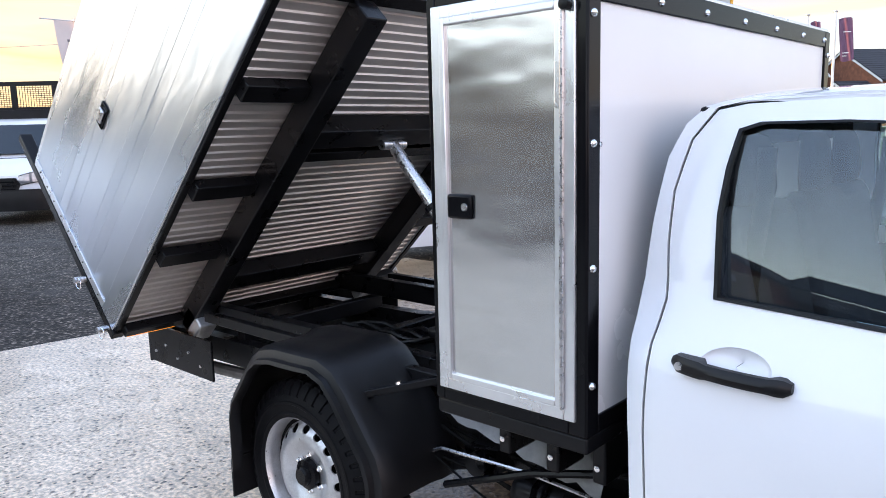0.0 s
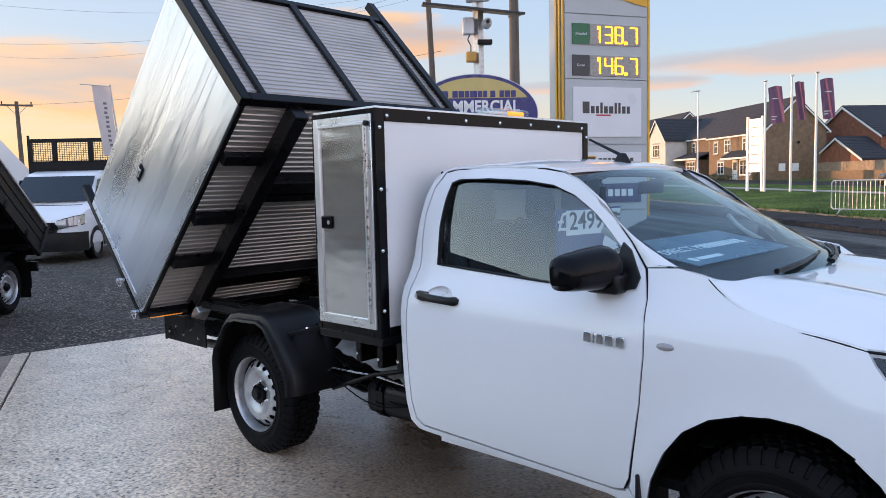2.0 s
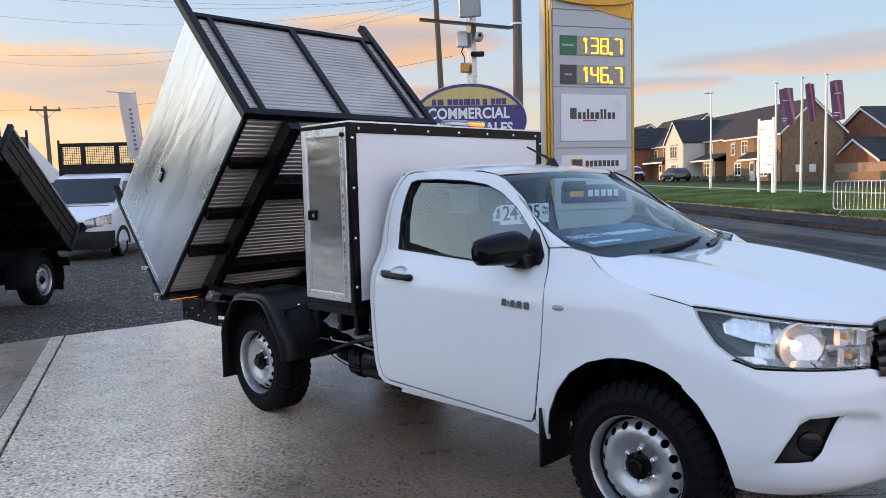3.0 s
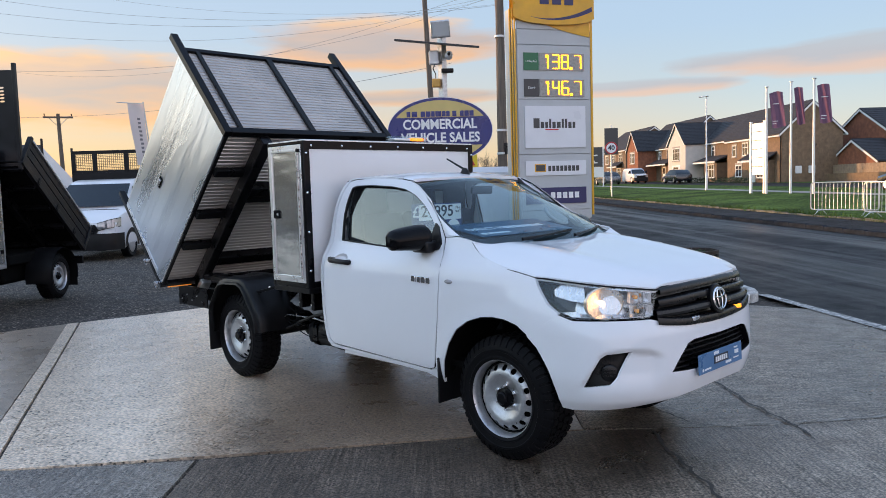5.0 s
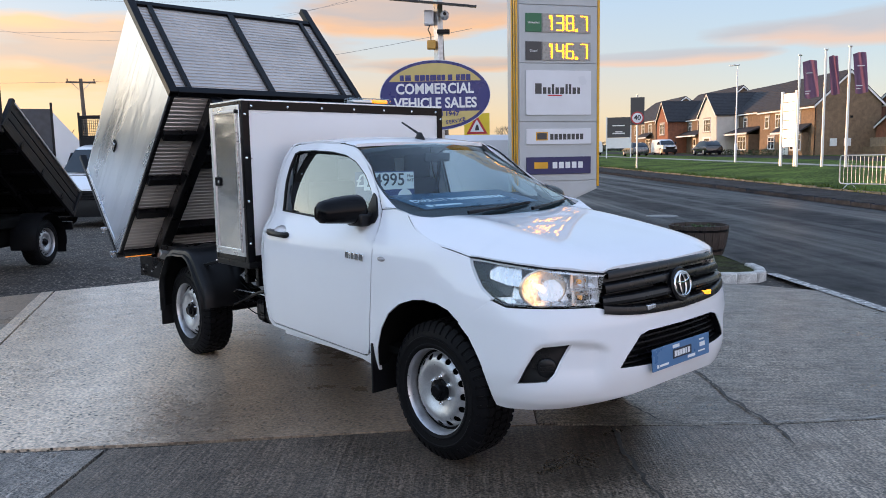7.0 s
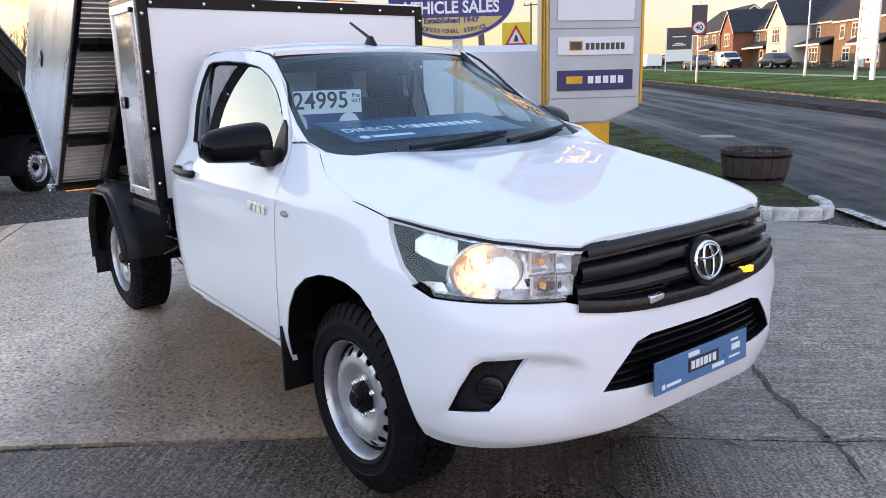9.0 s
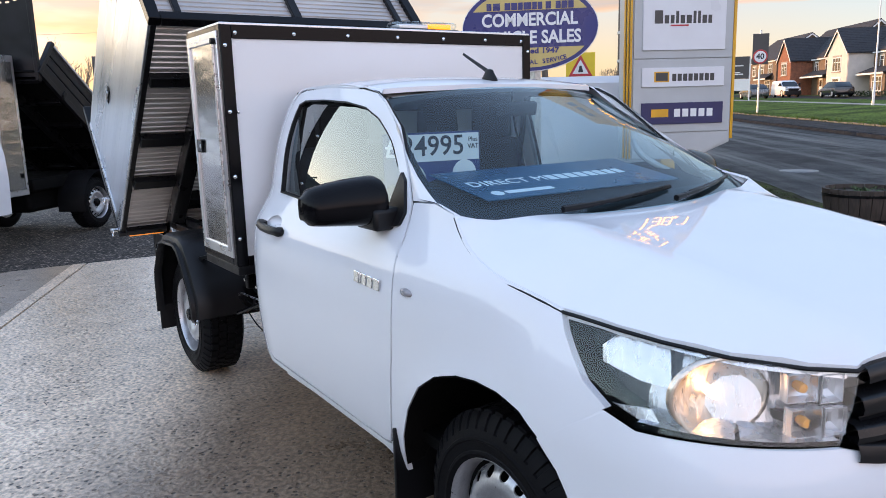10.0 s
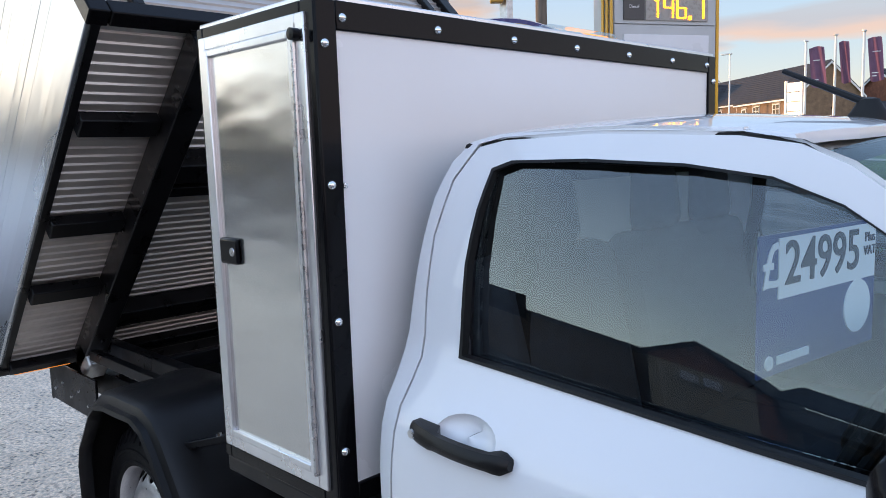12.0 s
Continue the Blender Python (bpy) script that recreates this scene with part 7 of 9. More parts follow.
# price rows
SEG = {"1": [(0.5, 0.0, 0.5, 1.0)], "a": (0, 1, 1, 1), "b": (1, 0.5, 1, 1), "c": (1, 0, 1, 0.5), "d": (0, 0, 1, 0), "e": (0, 0, 0, 0.5), "f": (0, 0.5, 0, 1), "g": (0, 0.5, 1, 0.5)}
ON = {"1": "bc", "3": "abgcd", "8": "abcdefg", "7": "abc", "4": "fgbc", "6": "afgedc"}
for (y0, y1), word, gradem, grade in (((3.50, 3.78), "138.7", GREEN, "Unleaded"), ((3.075, 3.355), "146.7", CHAR, "Diesel")):
    plate_on(TOT, 0.0, 0.262, y0, y1, -0.01, 0.004, gradem, "grade_panel", totem)
    part("grade_name", moved(text_bm(grade, 0.05, 0.001), TOT @ Matrix.Translation((0.13, (y0 + y1) / 2, 0.0055))), INK_WHITE, totem)
    back = plate_on(TOT, 0.275, 1.09, y0, y1, -0.01, 0.003, LED_BACK, "digit_panel", totem)
    x = 0.345
    for ch in word:
        if ch == ".":
            plate_on(TOT, x - 0.025, x + 0.02, y0 + 0.015, y0 + 0.055, 0.003, 0.009, LED, "digit", back)
            x += 0.065
            continue
        w, h, b, t = 0.112, y1 - y0 - 0.062, y0 + 0.031, 0.0110
        for key in ON[ch]:
            u0, v0, u1, v1 = SEG[key]
            if ch == "1":
                u0 = u1 = 0.75
            upright = u0 == u1
            plate_on(TOT, x + w * u0 - (t if upright else 0.0), x + w * u1 + (t if upright else 0.0), b + h * v0 + (0.002 if upright else -t * 0.6), b + h * v1 - (0.002 if upright else -t * 0.6), 0.003, 0.009 if upright else 0.0085, LED, "digit_segment", back)
        if ch == "1":
            plate_on(TOT, x + w * 0.40, x + w * 0.75 - t, b + h - 0.045, b + h, 0.003, 0.009, LED, "digit_segment", back)
        x += 0.168
# name panels: plain shapes in place of the marks
p1 = plate_on(TOT, 0.0, 1.10, 2.235, 2.92, -0.01, 0.008, SIGN_WHITE, "name_panel", totem, 0.003, "white name panel")
for k, (x, w, h) in enumerate(((0.13, 0.12, 0.16), (0.26, 0.07, 0.10), (0.34, 0.06, 0.10), (0.41, 0.05, 0.15), (0.47, 0.07, 0.10), (0.55, 0.08, 0.10), (0.64, 0.05, 0.15), (0.70, 0.05, 0.15), (0.76, 0.07, 0.10), (0.84, 0.06, 0.10))):
    plate_on(TOT, x + 0.02, x + 0.02 + w - 0.012, 2.56, 2.56 + h, 0.008, 0.010, CHAR, "mark", p1)
plate_on(TOT, 0.36, 0.60, 2.525, 2.545, 0.008, 0.010, RED_INK, "mark", p1)
p2 = plate_on(TOT, 0.0, 1.10, 1.78, 2.02, -0.01, 0.008, SIGN_WHITE, "name_panel", totem, 0.003, "white name panel")
plate_on(TOT, 0.16, 0.36, 1.84, 1.97, 0.008, 0.010, TOTEM_YELLOW, "mark", p2)
plate_on(TOT, 0.18, 0.34, 1.855, 1.955, 0.010, 0.012, CHAR, "mark", p2)
for k in range(8):
    plate_on(TOT, 0.40 + 0.073 * k, 0.455 + 0.073 * k, 1.85, 1.94, 0.008, 0.010, CHAR, "mark", p2)
p3 = plate_on(TOT, 0.0, 1.10, 1.31, 1.58, -0.01, 0.008, NAVY, "name_panel", totem, 0.003, "navy name panel")
plate_on(TOT, 0.13, 0.36, 1.40, 1.50, 0.008, 0.010, TOTEM_YELLOW, "mark", p3)
for k in range(5):
    plate_on(TOT, 0.44 + 0.11 * k, 0.52 + 0.11 * k, 1.40, 1.50, 0.008, 0.010, INK_WHITE, "mark", p3)

# ---- oval dealer sign on its pole ----
OVAL_BLUE = mat("royal_blue_sign", (0.020, 0.028, 0.16), 0.3, vary=0.06, scale=5)
OVAL_GOLD = mat("pale_gold_sign", (0.56, 0.44, 0.16), 0.35, vary=0.06, scale=5)
SG = facing((-2.57, 4.225, 2.525), (0.675, 0.738, 0), (0, 0, 1))
oval = empty("oval_sign", "oval blue and gold dealer sign board", "sign")
RX, RY = 0.825, 0.52


def ellipse(rx, ry, n=64):
    return [(rx * math.cos(t), ry * math.sin(t)) for t in np.linspace(0, 2 * math.pi, n, endpoint=False)]


def flat(poly, z0, z1, m):
    bm = bmesh.new()
    f = bm.faces.new([bm.verts.new((x, y, z0)) for x, y in poly])
    g = bmesh.ops.extrude_face_region(bm, geom=[f])
    bmesh.ops.translate(bm, verts=[v for v in g["geom"] if isinstance(v, bmesh.types.BMVert)], vec=(0, 0, z1 - z0))
    return moved(bm, m)


part("board", flat(ellipse(RX, RY), -0.05, 0.0, SG), SIGN_WHITE, oval)
part("rim", flat(ellipse(RX - 0.008, RY - 0.008), 0.0, 0.004, SG), OVAL_BLUE, oval, "royal blue border")
ins = ellipse(RX - 0.06, RY - 0.05, 96)
top = [p for p in ins if p[1] > 0.185]
bot = [p for p in ins if p[1] < -0.215]
part("gold_top", flat(sorted(top, key=lambda p: -p[0]), 0.004, 0.008, SG), OVAL_GOLD, oval, "gold upper band")
part("gold_bottom", flat(sorted(bot, key=lambda p: p[0]), 0.004, 0.008, SG), OVAL_GOLD, oval, "gold lower band")
for x, w in ((-0.50, 0.06), (-0.42, 0.085), (-0.28, 0.07), (-0.20, 0.075), (-0.115, 0.055), (-0.05, 0.095), (0.055, 0.055), (0.12, 0.055), (0.215, 0.065), (0.335, 0.06), (0.405, 0.07), (0.485, 0.065)):
    part("print_bar", flat([(x - 0.02, 0.215), (x + w - 0.02, 0.215), (x + w - 0.02, 0.30), (x - 0.02, 0.30)], 0.008, 0.011, SG), OVAL_BLUE, oval)
part("lettering", moved(text_bm("COMMERCIAL", 0.21, 0.002, 0.006, 0, 1.0, 1.16), SG @ Matrix.Translation((0, 0.092, 0.007)) @ Matrix.Diagonal((1, 1.0, 1, 1))), INK_WHITE, oval, "white sign lettering")
part("lettering", moved(text_bm("VEHICLE SALES", 0.21, 0.002, 0.006, 0, 1.0, 1.24), SG @ Matrix.Translation((0, -0.118, 0.007)) @ Matrix.Diagonal((1, 1.0, 1, 1))), INK_WHITE, oval, "white sign lettering")
part("lettering", moved(text_bm("Established 1947", 0.09, 0.002, 0.003, 0, 1.0, 0.72), SG @ Matrix.Translation((0, -0.275, 0.011))), OVAL_BLUE, oval, "blue sign lettering")
word = "PROFESSIONAL SERVICE"
for k, ch in enumerate(word):
    if ch == " ":
        continue
    t = (k - (len(word) - 1) / 2) * 0.062
    x = 0.60 * math.sin(t * 1.35)
    y = -0.375 - 0.055 * math.cos(t * 1.9) + 0.02
    part("letter", moved(text_bm(ch, 0.075, 0.002, 0.002), SG @ Matrix.Translation((x, y + 0.045 * abs(t) ** 1.5, 0.011)) @ Matrix.Rotation(t * 0.55, 4, "Z")), OVAL_BLUE, oval)
mast = empty("camera_mast", "grey steel mast with floodlight, camera and solar panel", "mast")
MP = Vector((-2.60, 4.34, 0))
part("pole", one_box(MP.x - 0.05, MP.x + 0.05, MP.y - 0.05, MP.y + 0.05, 0.0, 4.0, bevel=0.006), GALV, mast)
mm = facing((MP.x, MP.y, 0), (0.675, 0.738, 0), (0, 0, 1))
part("solar_panel", moved(one_box(-0.68, 0.62, -0.015, 0.015, -0.30, 0.30, bevel=0.004), mm @ Matrix.Translation((-0.05, 3.87, 0.05)) @ pose(0, 0, 0, 10, 0, -6)), CHAR, mast, "dark solar panel seen edge-on")
part("floodlight", moved(one_box(-0.15, 0.15, -0.13, 0.13, -0.04, 0.04, bevel=0.015), mm @ Matrix.Translation((-0.02, 4.08, 0.12)) @ pose(0, 0, 0, 18, 0, 4)), GALV, mast, "grey floodlight")
part("flood_glass", moved(one_box(-0.12, 0.12, -0.10, 0.10, 0.04, 0.045), mm @ Matrix.Translation((-0.02, 4.08, 0.12)) @ pose(0, 0, 0, 18, 0, 4)), TOTEM_GREY, mast)
part("junction_box", moved(one_box(-0.21, -0.06, 3.55, 3.76, -0.02, 0.12, bevel=0.02), mm), SIGN_WHITE, mast, "white junction box")
part("camera_dome", moved(lathe(bmesh.new(), [(0.001, 0.13), (0.03, 0.125), (0.055, 0.09), (0.062, 0.03), (0.062, -0.06), (0.001, -0.07)], 18, "z"), mm @ Matrix.Translation((0.10, 3.68, 0.10))), SIGN_WHITE, mast, "white round security camera")
part("camera_lens", moved(lathe(bmesh.new(), [(0.001, 0.142), (0.024, 0.140), (0.026, 0.12)], 14, "z"), mm @ Matrix.Translation((0.10, 3.68, 0.10))), GLOSS_BLACK, mast)
part("bracket", moved(one_box(-0.02, 0.17, 3.42, 3.48, 0.0, 0.12, bevel=0.01), mm), SATIN_BLACK, mast)
part("sounder", moved(one_box(-0.17, -0.04, 3.20, 3.33, 0.0, 0.11, bevel=0.015), mm), mat("ochre_plastic", (0.55, 0.30, 0.06), 0.5, vary=0.1), mast, "ochre siren box")
part("cable", one_tube([mm @ Vector(p) for p in ((-0.12, 3.55, 0.08), (-0.15, 3.48, 0.10), (-0.11, 3.40, 0.10), (-0.11, 3.33, 0.08))], 0.008, 6), SATIN_BLACK, mast)

# warning sign, wooden poles and wires
WOOD = mat("weathered_pole_timber", (0.13, 0.105, 0.085), 0.85, vary=0.35, scale=5, stretch=(3, 3, 0.3), bump=0.004, bump_scale=30)


def wood_pole(x, y, h, r=0.13, lean=(0, 0), arms=True, base=0.0, turn=40.0):
    p = empty("telegraph_pole", "weathered brown timber telegraph pole", "telegraph pole", Matrix.Translation((x, y, base)), "telegraph poles")
    part("pole", one_tube([(0, 0, 0), (lean[0] * 0.5, lean[1] * 0.5, h / 2), (lean[0], lean[1], h)], [r, r * 0.9, r * 0.72], 14), WOOD, p)
    if arms:
        m = Matrix.Translation((lean[0], lean[1], h - 0.25)) @ Matrix.Rotation(radians(turn), 4, "Z")
        arm = part("crossarm", moved(one_box(-0.95, 0.95, -0.06, 0.06, -0.06, 0.06, bevel=0.01), m), WOOD, p)
        for s in (-1, 1):
            part("brace", one_tube([m @ Vector((s * 0.6, 0.07, -0.02)), m @ Vector((0, 0.07, -0.65))], 0.02, 6), GALV, p)
        for s in (-0.85, 0.0, 0.85):
            part("insulator", moved(lathe(bmesh.new(), [(0.015, 0.0), (0.045, 0.06), (0.03, 0.10), (0.045, 0.14), (0.02, 0.2)], 10, "z"), m @ Matrix.Translation((s, 0, 0.06))), SATIN_BLACK, arm)
    return p


near_pole = wood_pole(-7.15, 10.9, 7.4, 0.135, (0.02, 0.0), False, 0.05)
part("cable_guard", one_box(0.09, 0.155, -0.05, 0.05, 2.4, 2.7, bevel=0.01), SATIN_BLACK, near_pole)
for z in (2.4, 3.0, 5.4):
    part("band", lathe(bmesh.new(), [(0.130, z), (0.138, z + 0.01), (0.138, z + 0.05), (0.128, z + 0.06)], 16, "z"), GALV, near_pole)
wood_pole(-9.75, 11.05, 8.8, 0.085, (-0.22, -0.22), False, 0.05)
wood_pole(-51.0, 14.05, 7.6, 0.16, (0.15, -0.2), True, 0.0, 70)
wood_pole(-60.0, 62.0, 8.5, 0.12, (0.0, 0.0), True, 0.9, 20)


WIRE_GREY = mat("weathered_cable", (0.22, 0.22, 0.24), 0.8, vary=0.1)


def wire(a, b, sag=0.6, r=0.012, n=14):
    a, b = Vector(a), Vector(b)
    pts = [a.lerp(b, k / n) - Vector((0, 0, sag * 4 * (k / n) * (1 - k / n))) for k in range(n + 1)]
    return solid("overhead_wire", one_tube(pts, r, 5), WIRE_GREY, "thin grey overhead telephone wire against the sky", "wire", group="overhead wires")


for end, drop, up in (((-20.2, -8.43, 8.78), 2.16, 6.5), ((-15.46, -11.25, 8.56), 2.15, 6.53), ((-31.72, -9.05, 13.77), 2.4, 6.28), ((-26.12, 0.53, 10.64), 1.1, 6.3), ((-42.19, 3.0, 10.43), 2.29, 6.8), ((-13.21, -1.7, 4.52), 0.86, 6.56)):
    far = Vector(end)
    wire((-7.13, 10.9, up), end, drop, 0.0028 if (far.xy - Vector((-7.15, 10.9))).length < 26 else 0.0035, 28)
wire((-51.0, 14.0, 7.4), (-75.0, -40.0, 7.5), 0.5, 0.010)
wire((-50.8, 14.1, 7.4), (-20.0, 22.0, 7.6), 0.5, 0.010)
wire((-7.25, 10.8, 7.2), (-7.05, 11.1, 0.3), -0.05, 0.010)
warn = empty("warning_sign", "yellow-backed triangular road warning sign on post", "road sign")
wm = facing((-9.49, 11.91, 0.44), (0.72, 0.69, 0), (0, 0, 1))
part("post", moved(one_box(-0.03, 0.03, -0.45, 2.38, -0.03, 0.03), wm), GALV, warn)
part("backing", moved(one_box(-0.36, 0.36, 1.75, 2.40, 0.03, 0.04), wm), mat("fluorescent_yellow", (0.75, 0.55, 0.03), 0.4, vary=0.04), warn)
part("triangle", flat([(-0.30, 1.82), (0.30, 1.82), (0.0, 2.35)], 0.04, 0.045, wm), RED_INK, warn)
part("triangle_face", flat([(-0.20, 1.88), (0.20, 1.88), (0.0, 2.23)], 0.045, 0.05, wm), SIGN_WHITE, warn)
part("symbol", flat([(-0.06, 1.92), (0.07, 1.92), (0.03, 2.08), (-0.02, 2.08)], 0.05, 0.054, wm), INK_DARK, warn)

# half-barrel planter on the island
TUB = mat("dark_barrel_wood", (0.045, 0.033, 0.027), 0.7, vary=0.4, scale=6, stretch=(6, 6, 0.5), bump=0.003, bump_scale=40)
SOIL = mat("planter_soil", (0.05, 0.04, 0.03), 0.95, vary=0.4, scale=20, bump=0.02, bump_scale=25)
tub = empty("barrel_planter", "dark wooden half-barrel planter with low plants", "planter", Matrix.Translation((-0.02, 7.36, 0.05)) @ Matrix.Diagonal((0.87, 0.87, 0.82, 1)))
for k in range(22):
    a0, a1 = 2 * math.pi * k / 22 + 0.008, 2 * math.pi * (k + 1) / 22 - 0.008
    rows = []
    for z, r in ((0.0, 0.42), (0.2, 0.475), (0.4, 0.505), (0.55, 0.515)):
        rows.append([(q * math.cos(a), q * math.sin(a), z) for q, a in ((r, a0), (r, (a0 + a1) / 2), (r, a1), (r - 0.035, a1), (r - 0.035, a0))])
    bm = grid_loft(rows, True)
    bm.faces.new([bm.verts[:][-k2 - 1] for k2 in range(5)])
    part("stave", bm, TUB, tub)
for z, r in ((0.08, 0.447), (0.44, 0.513)):
    part("hoop", lathe(bmesh.new(), [(r, z), (r + 0.004, z), (r + 0.008, z + 0.04), (r + 0.004, z + 0.04)], 40, "z"), SATIN_BLACK, tub)
part("soil", lathe(bmesh.new(), [(0.001, 0.50), (0.3, 0.49), (0.47, 0.46)], 24, "z"), SOIL, tub)
rng = random.Random(9)
LEAF = mat("dull_green_leaf", (0.05, 0.085, 0.03), 0.7, vary=0.4, scale=30)
bm = bmesh.new()
for k in range(60):
    a, r = rng.uniform(0, 6.28), rng.uniform(0, 0.42)
    p = Vector((r * math.cos(a), r * math.sin(a), 0.49))
    for j in range(3):
        b = rng.uniform(0, 6.28)
        d = Vector((math.cos(b), math.sin(b), rng.uniform(0.6, 1.6))).normalized() * rng.uniform(0.03, 0.08)
        sd = Vector((-d.y, d.x, 0)).normalized() * 0.012
        bm.faces.new([bm.verts.new(q) for q in (p, p + d * 0.5 + sd, p + d, p + d * 0.5 - sd)])
tagged(part("plants", bm, LEAF, tub), kind="stuff")

# ---- other vehicles in the yard ----
T2 = Matrix.Translation((-7.89, -0.66, 0)) @ Matrix.Rotation(radians(-43.7), 4, "Z")
second = empty("tipper_truck", "second tipper truck with raised black dropside body on gravel", "tipper truck", T2)
DARK_BODY = mat("black_body_paint", (0.009, 0.009, 0.011), 0.36, vary=0.25, scale=5, coat=0.08, spec=0.25)
GREY_RIM = mat("dull_silver_rim", (0.50, 0.50, 0.52), 0.4, 0.7, vary=0.12, scale=20)
for sign in (-1, 1):
    build_wheel(second, pose(0, sign * 0.86, 0.37), sign)
    build_wheel(second, pose(3.2, sign * 0.86, 0.37), sign)
    part("chassis_rail", one_box(-0.75, 3.6, sign * 0.42 - 0.035, sign * 0.42 + 0.035, 0.60, 0.74, bevel=0.008), SATIN_BLACK, second)
    rows = []
    for y in (0.55, 0.62, 0.90, 0.955, 0.96):
        inset = 0.0 if y < 0.95 else 0.03
        rows.append([(0.47 * math.cos(a) * (1 - inset), sign * y, 0.40 + 0.45 * math.sin(a) * (1 - inset)) for a in np.linspace(-0.25, math.pi + 0.25, 14)])
    guard = part("mudguard", grid_loft(rows), BLACK_PLASTIC, second, smooth="auto")
    part("mud_flap", one_box(-0.475, -0.465, sign * 0.74 - 0.19, sign * 0.74 + 0.19, 0.16, 0.34), BLACK_PLASTIC, guard)
    part("lamp_bar", one_box(-0.80, -0.76, sign * 0.55 - 0.35, sign * 0.55 + 0.35, 0.50, 0.64, bevel=0.006), SATIN_BLACK, second)
for x in (-0.7, 0.0, 0.6, 1.4):
    part("cross_member", one_box(x - 0.04, x + 0.04, -0.42, 0.42, 0.62, 0.72), SATIN_BLACK, second)
part("rear_axle", one_tube([(0, -0.75, 0.37), (0, 0.75, 0.37)], 0.06, 12), SATIN_BLACK, second)
part("subframe", one_box(-0.6, 1.0, -0.62, 0.62, 0.64, 0.80, bevel=0.02), DULL_BLACK, second)
part("gear_housing", one_box(-0.3, 0.95, -0.48, 0.48, 0.34, 0.66, bevel=0.06), DULL_BLACK, second)
part("cab_shell", grid_loft([[(x, y, z) for y, z in ((-hw, 0.45), (-hw - 0.02, 0.9), (-hw, 1.2), (-hw + 0.16, top), (hw - 0.16, top), (hw, 1.2), (hw + 0.02, 0.9), (hw, 0.45))] for x, hw, top in ((1.75, 0.86, 1.74), (2.3, 0.87, 1.76), (2.6, 0.87, 1.6), (3.0, 0.88, 1.28), (3.6, 0.85, 1.15), (3.95, 0.74, 1.02))], True), WHITE_PAINT, second, smooth="auto")
cab = part("cabinet", one_box(1.16, 1.62, -0.68, 0.68, 0.62, 2.40, bevel=0.01), ALU_TRIM, second, "tall aluminium side cabinet")
for sign in (-1, 1):
    leaf = part("cabinet_door", one_box(1.22, 1.56, min(sign * 0.68, sign * 0.692), max(sign * 0.68, sign * 0.692), 0.70, 2.32, bevel=0.003), ALU_DOOR, cab)
    part("latch", one_box(1.25, 1.30, min(sign * 0.69, sign * 0.705), max(sign * 0.69, sign * 0.705), 0.85, 0.91, bevel=0.004), GLOSS_BLACK, leaf)
TIP2 = pose(-0.72, 0, 0.74, 0, -39.0, 0)


def tipped(name, bm, material, label=""):
    return part(name, moved(bm, TIP2), material, second, label)


tipped("body_floor", one_box(0, 2.32, -0.96, 0.96, 0.0, 0.05, bevel=0.006), DULL_BLACK, "black tipper floor")
for y in (-0.38, 0.38):
    tipped("runner", one_box(0.0, 2.3, y - 0.04, y + 0.04, -0.12, 0.0, bevel=0.006), SATIN_BLACK)
for x in (0.25, 0.75, 1.25, 1.75, 2.2):
    tipped("bearer", one_box(x - 0.03, x + 0.03, -0.93, 0.93, -0.07, 0.0, bevel=0.005), SATIN_BLACK)
for sign in (-1, 1):
    a, b = sorted((sign * 0.935, sign * 0.965))
    for k in range(3):
        tipped("dropside_plank", one_box(0.03, 2.28, a, b, 0.055 + 0.135 * k, 0.055 + 0.135 * k + 0.125, bevel=0.012), DARK_BODY)
    tipped("dropside_rail", one_box(0.0, 2.30, min(sign * 0.93, sign * 0.985), max(sign * 0.93, sign * 0.985), 0.455, 0.485, bevel=0.004), GALV)
    tipped("floor_rail", one_box(0.0, 2.32, min(sign * 0.93, sign * 0.985), max(sign * 0.93, sign * 0.985), -0.02, 0.05, bevel=0.004), DARK_BODY)
    for x in (0.0, 2.27):
        tipped("corner_post", one_box(x, x + 0.06, min(sign * 0.92, sign * 0.99), max(sign * 0.92, sign * 0.99), -0.02, 0.5, bevel=0.005), DARK_BODY)
    for x in (0.5, 1.15, 1.8):
        tipped("hinge", one_box(x - 0.03, x + 0.03, min(sign * 0.985, sign * 1.0), max(sign * 0.985, sign * 1.0), -0.01, 0.09, bevel=0.004), SATIN_BLACK)
slots = [[(x + 0.035 * math.cos(t), z + 0.015 * math.sin(t)) for t in np.linspace(0, 2 * math.pi, 10, endpoint=False)] for side_ in (-1, 1) for i in range(4) for j in range(6 - (1 if i in (0,) else 0)) for x, z in [(side_ * (0.66 - 0.10 * i) , 0.86 + 0.05 * j + (0.025 if i == 0 else 0))]]
corner = TIP2 @ Vector((2.30, 0, 0.0))
bm = panel([(-0.93, -0.05), (0.93, -0.05), (0.93, 1.36), (-0.93, 1.36)], lambda y, z: (corner.x, y, corner.z + z), 0.15, 0.02, (-1, 0, 0), [[(x * 1.12, z + 0.02) for x, z in sl] for sl in slots], 0.0)
part("headboard", bm, DARK_BODY, second, "black headboard with oval slots")
for sign in (-1, 1):
    part("headboard_post", one_box(corner.x - 0.03, corner.x + 0.03, min(sign * 0.92, sign * 0.97), max(sign * 0.92, sign * 0.97), corner.z - 0.1, corner.z + 1.46, bevel=0.005), DARK_BODY, second)


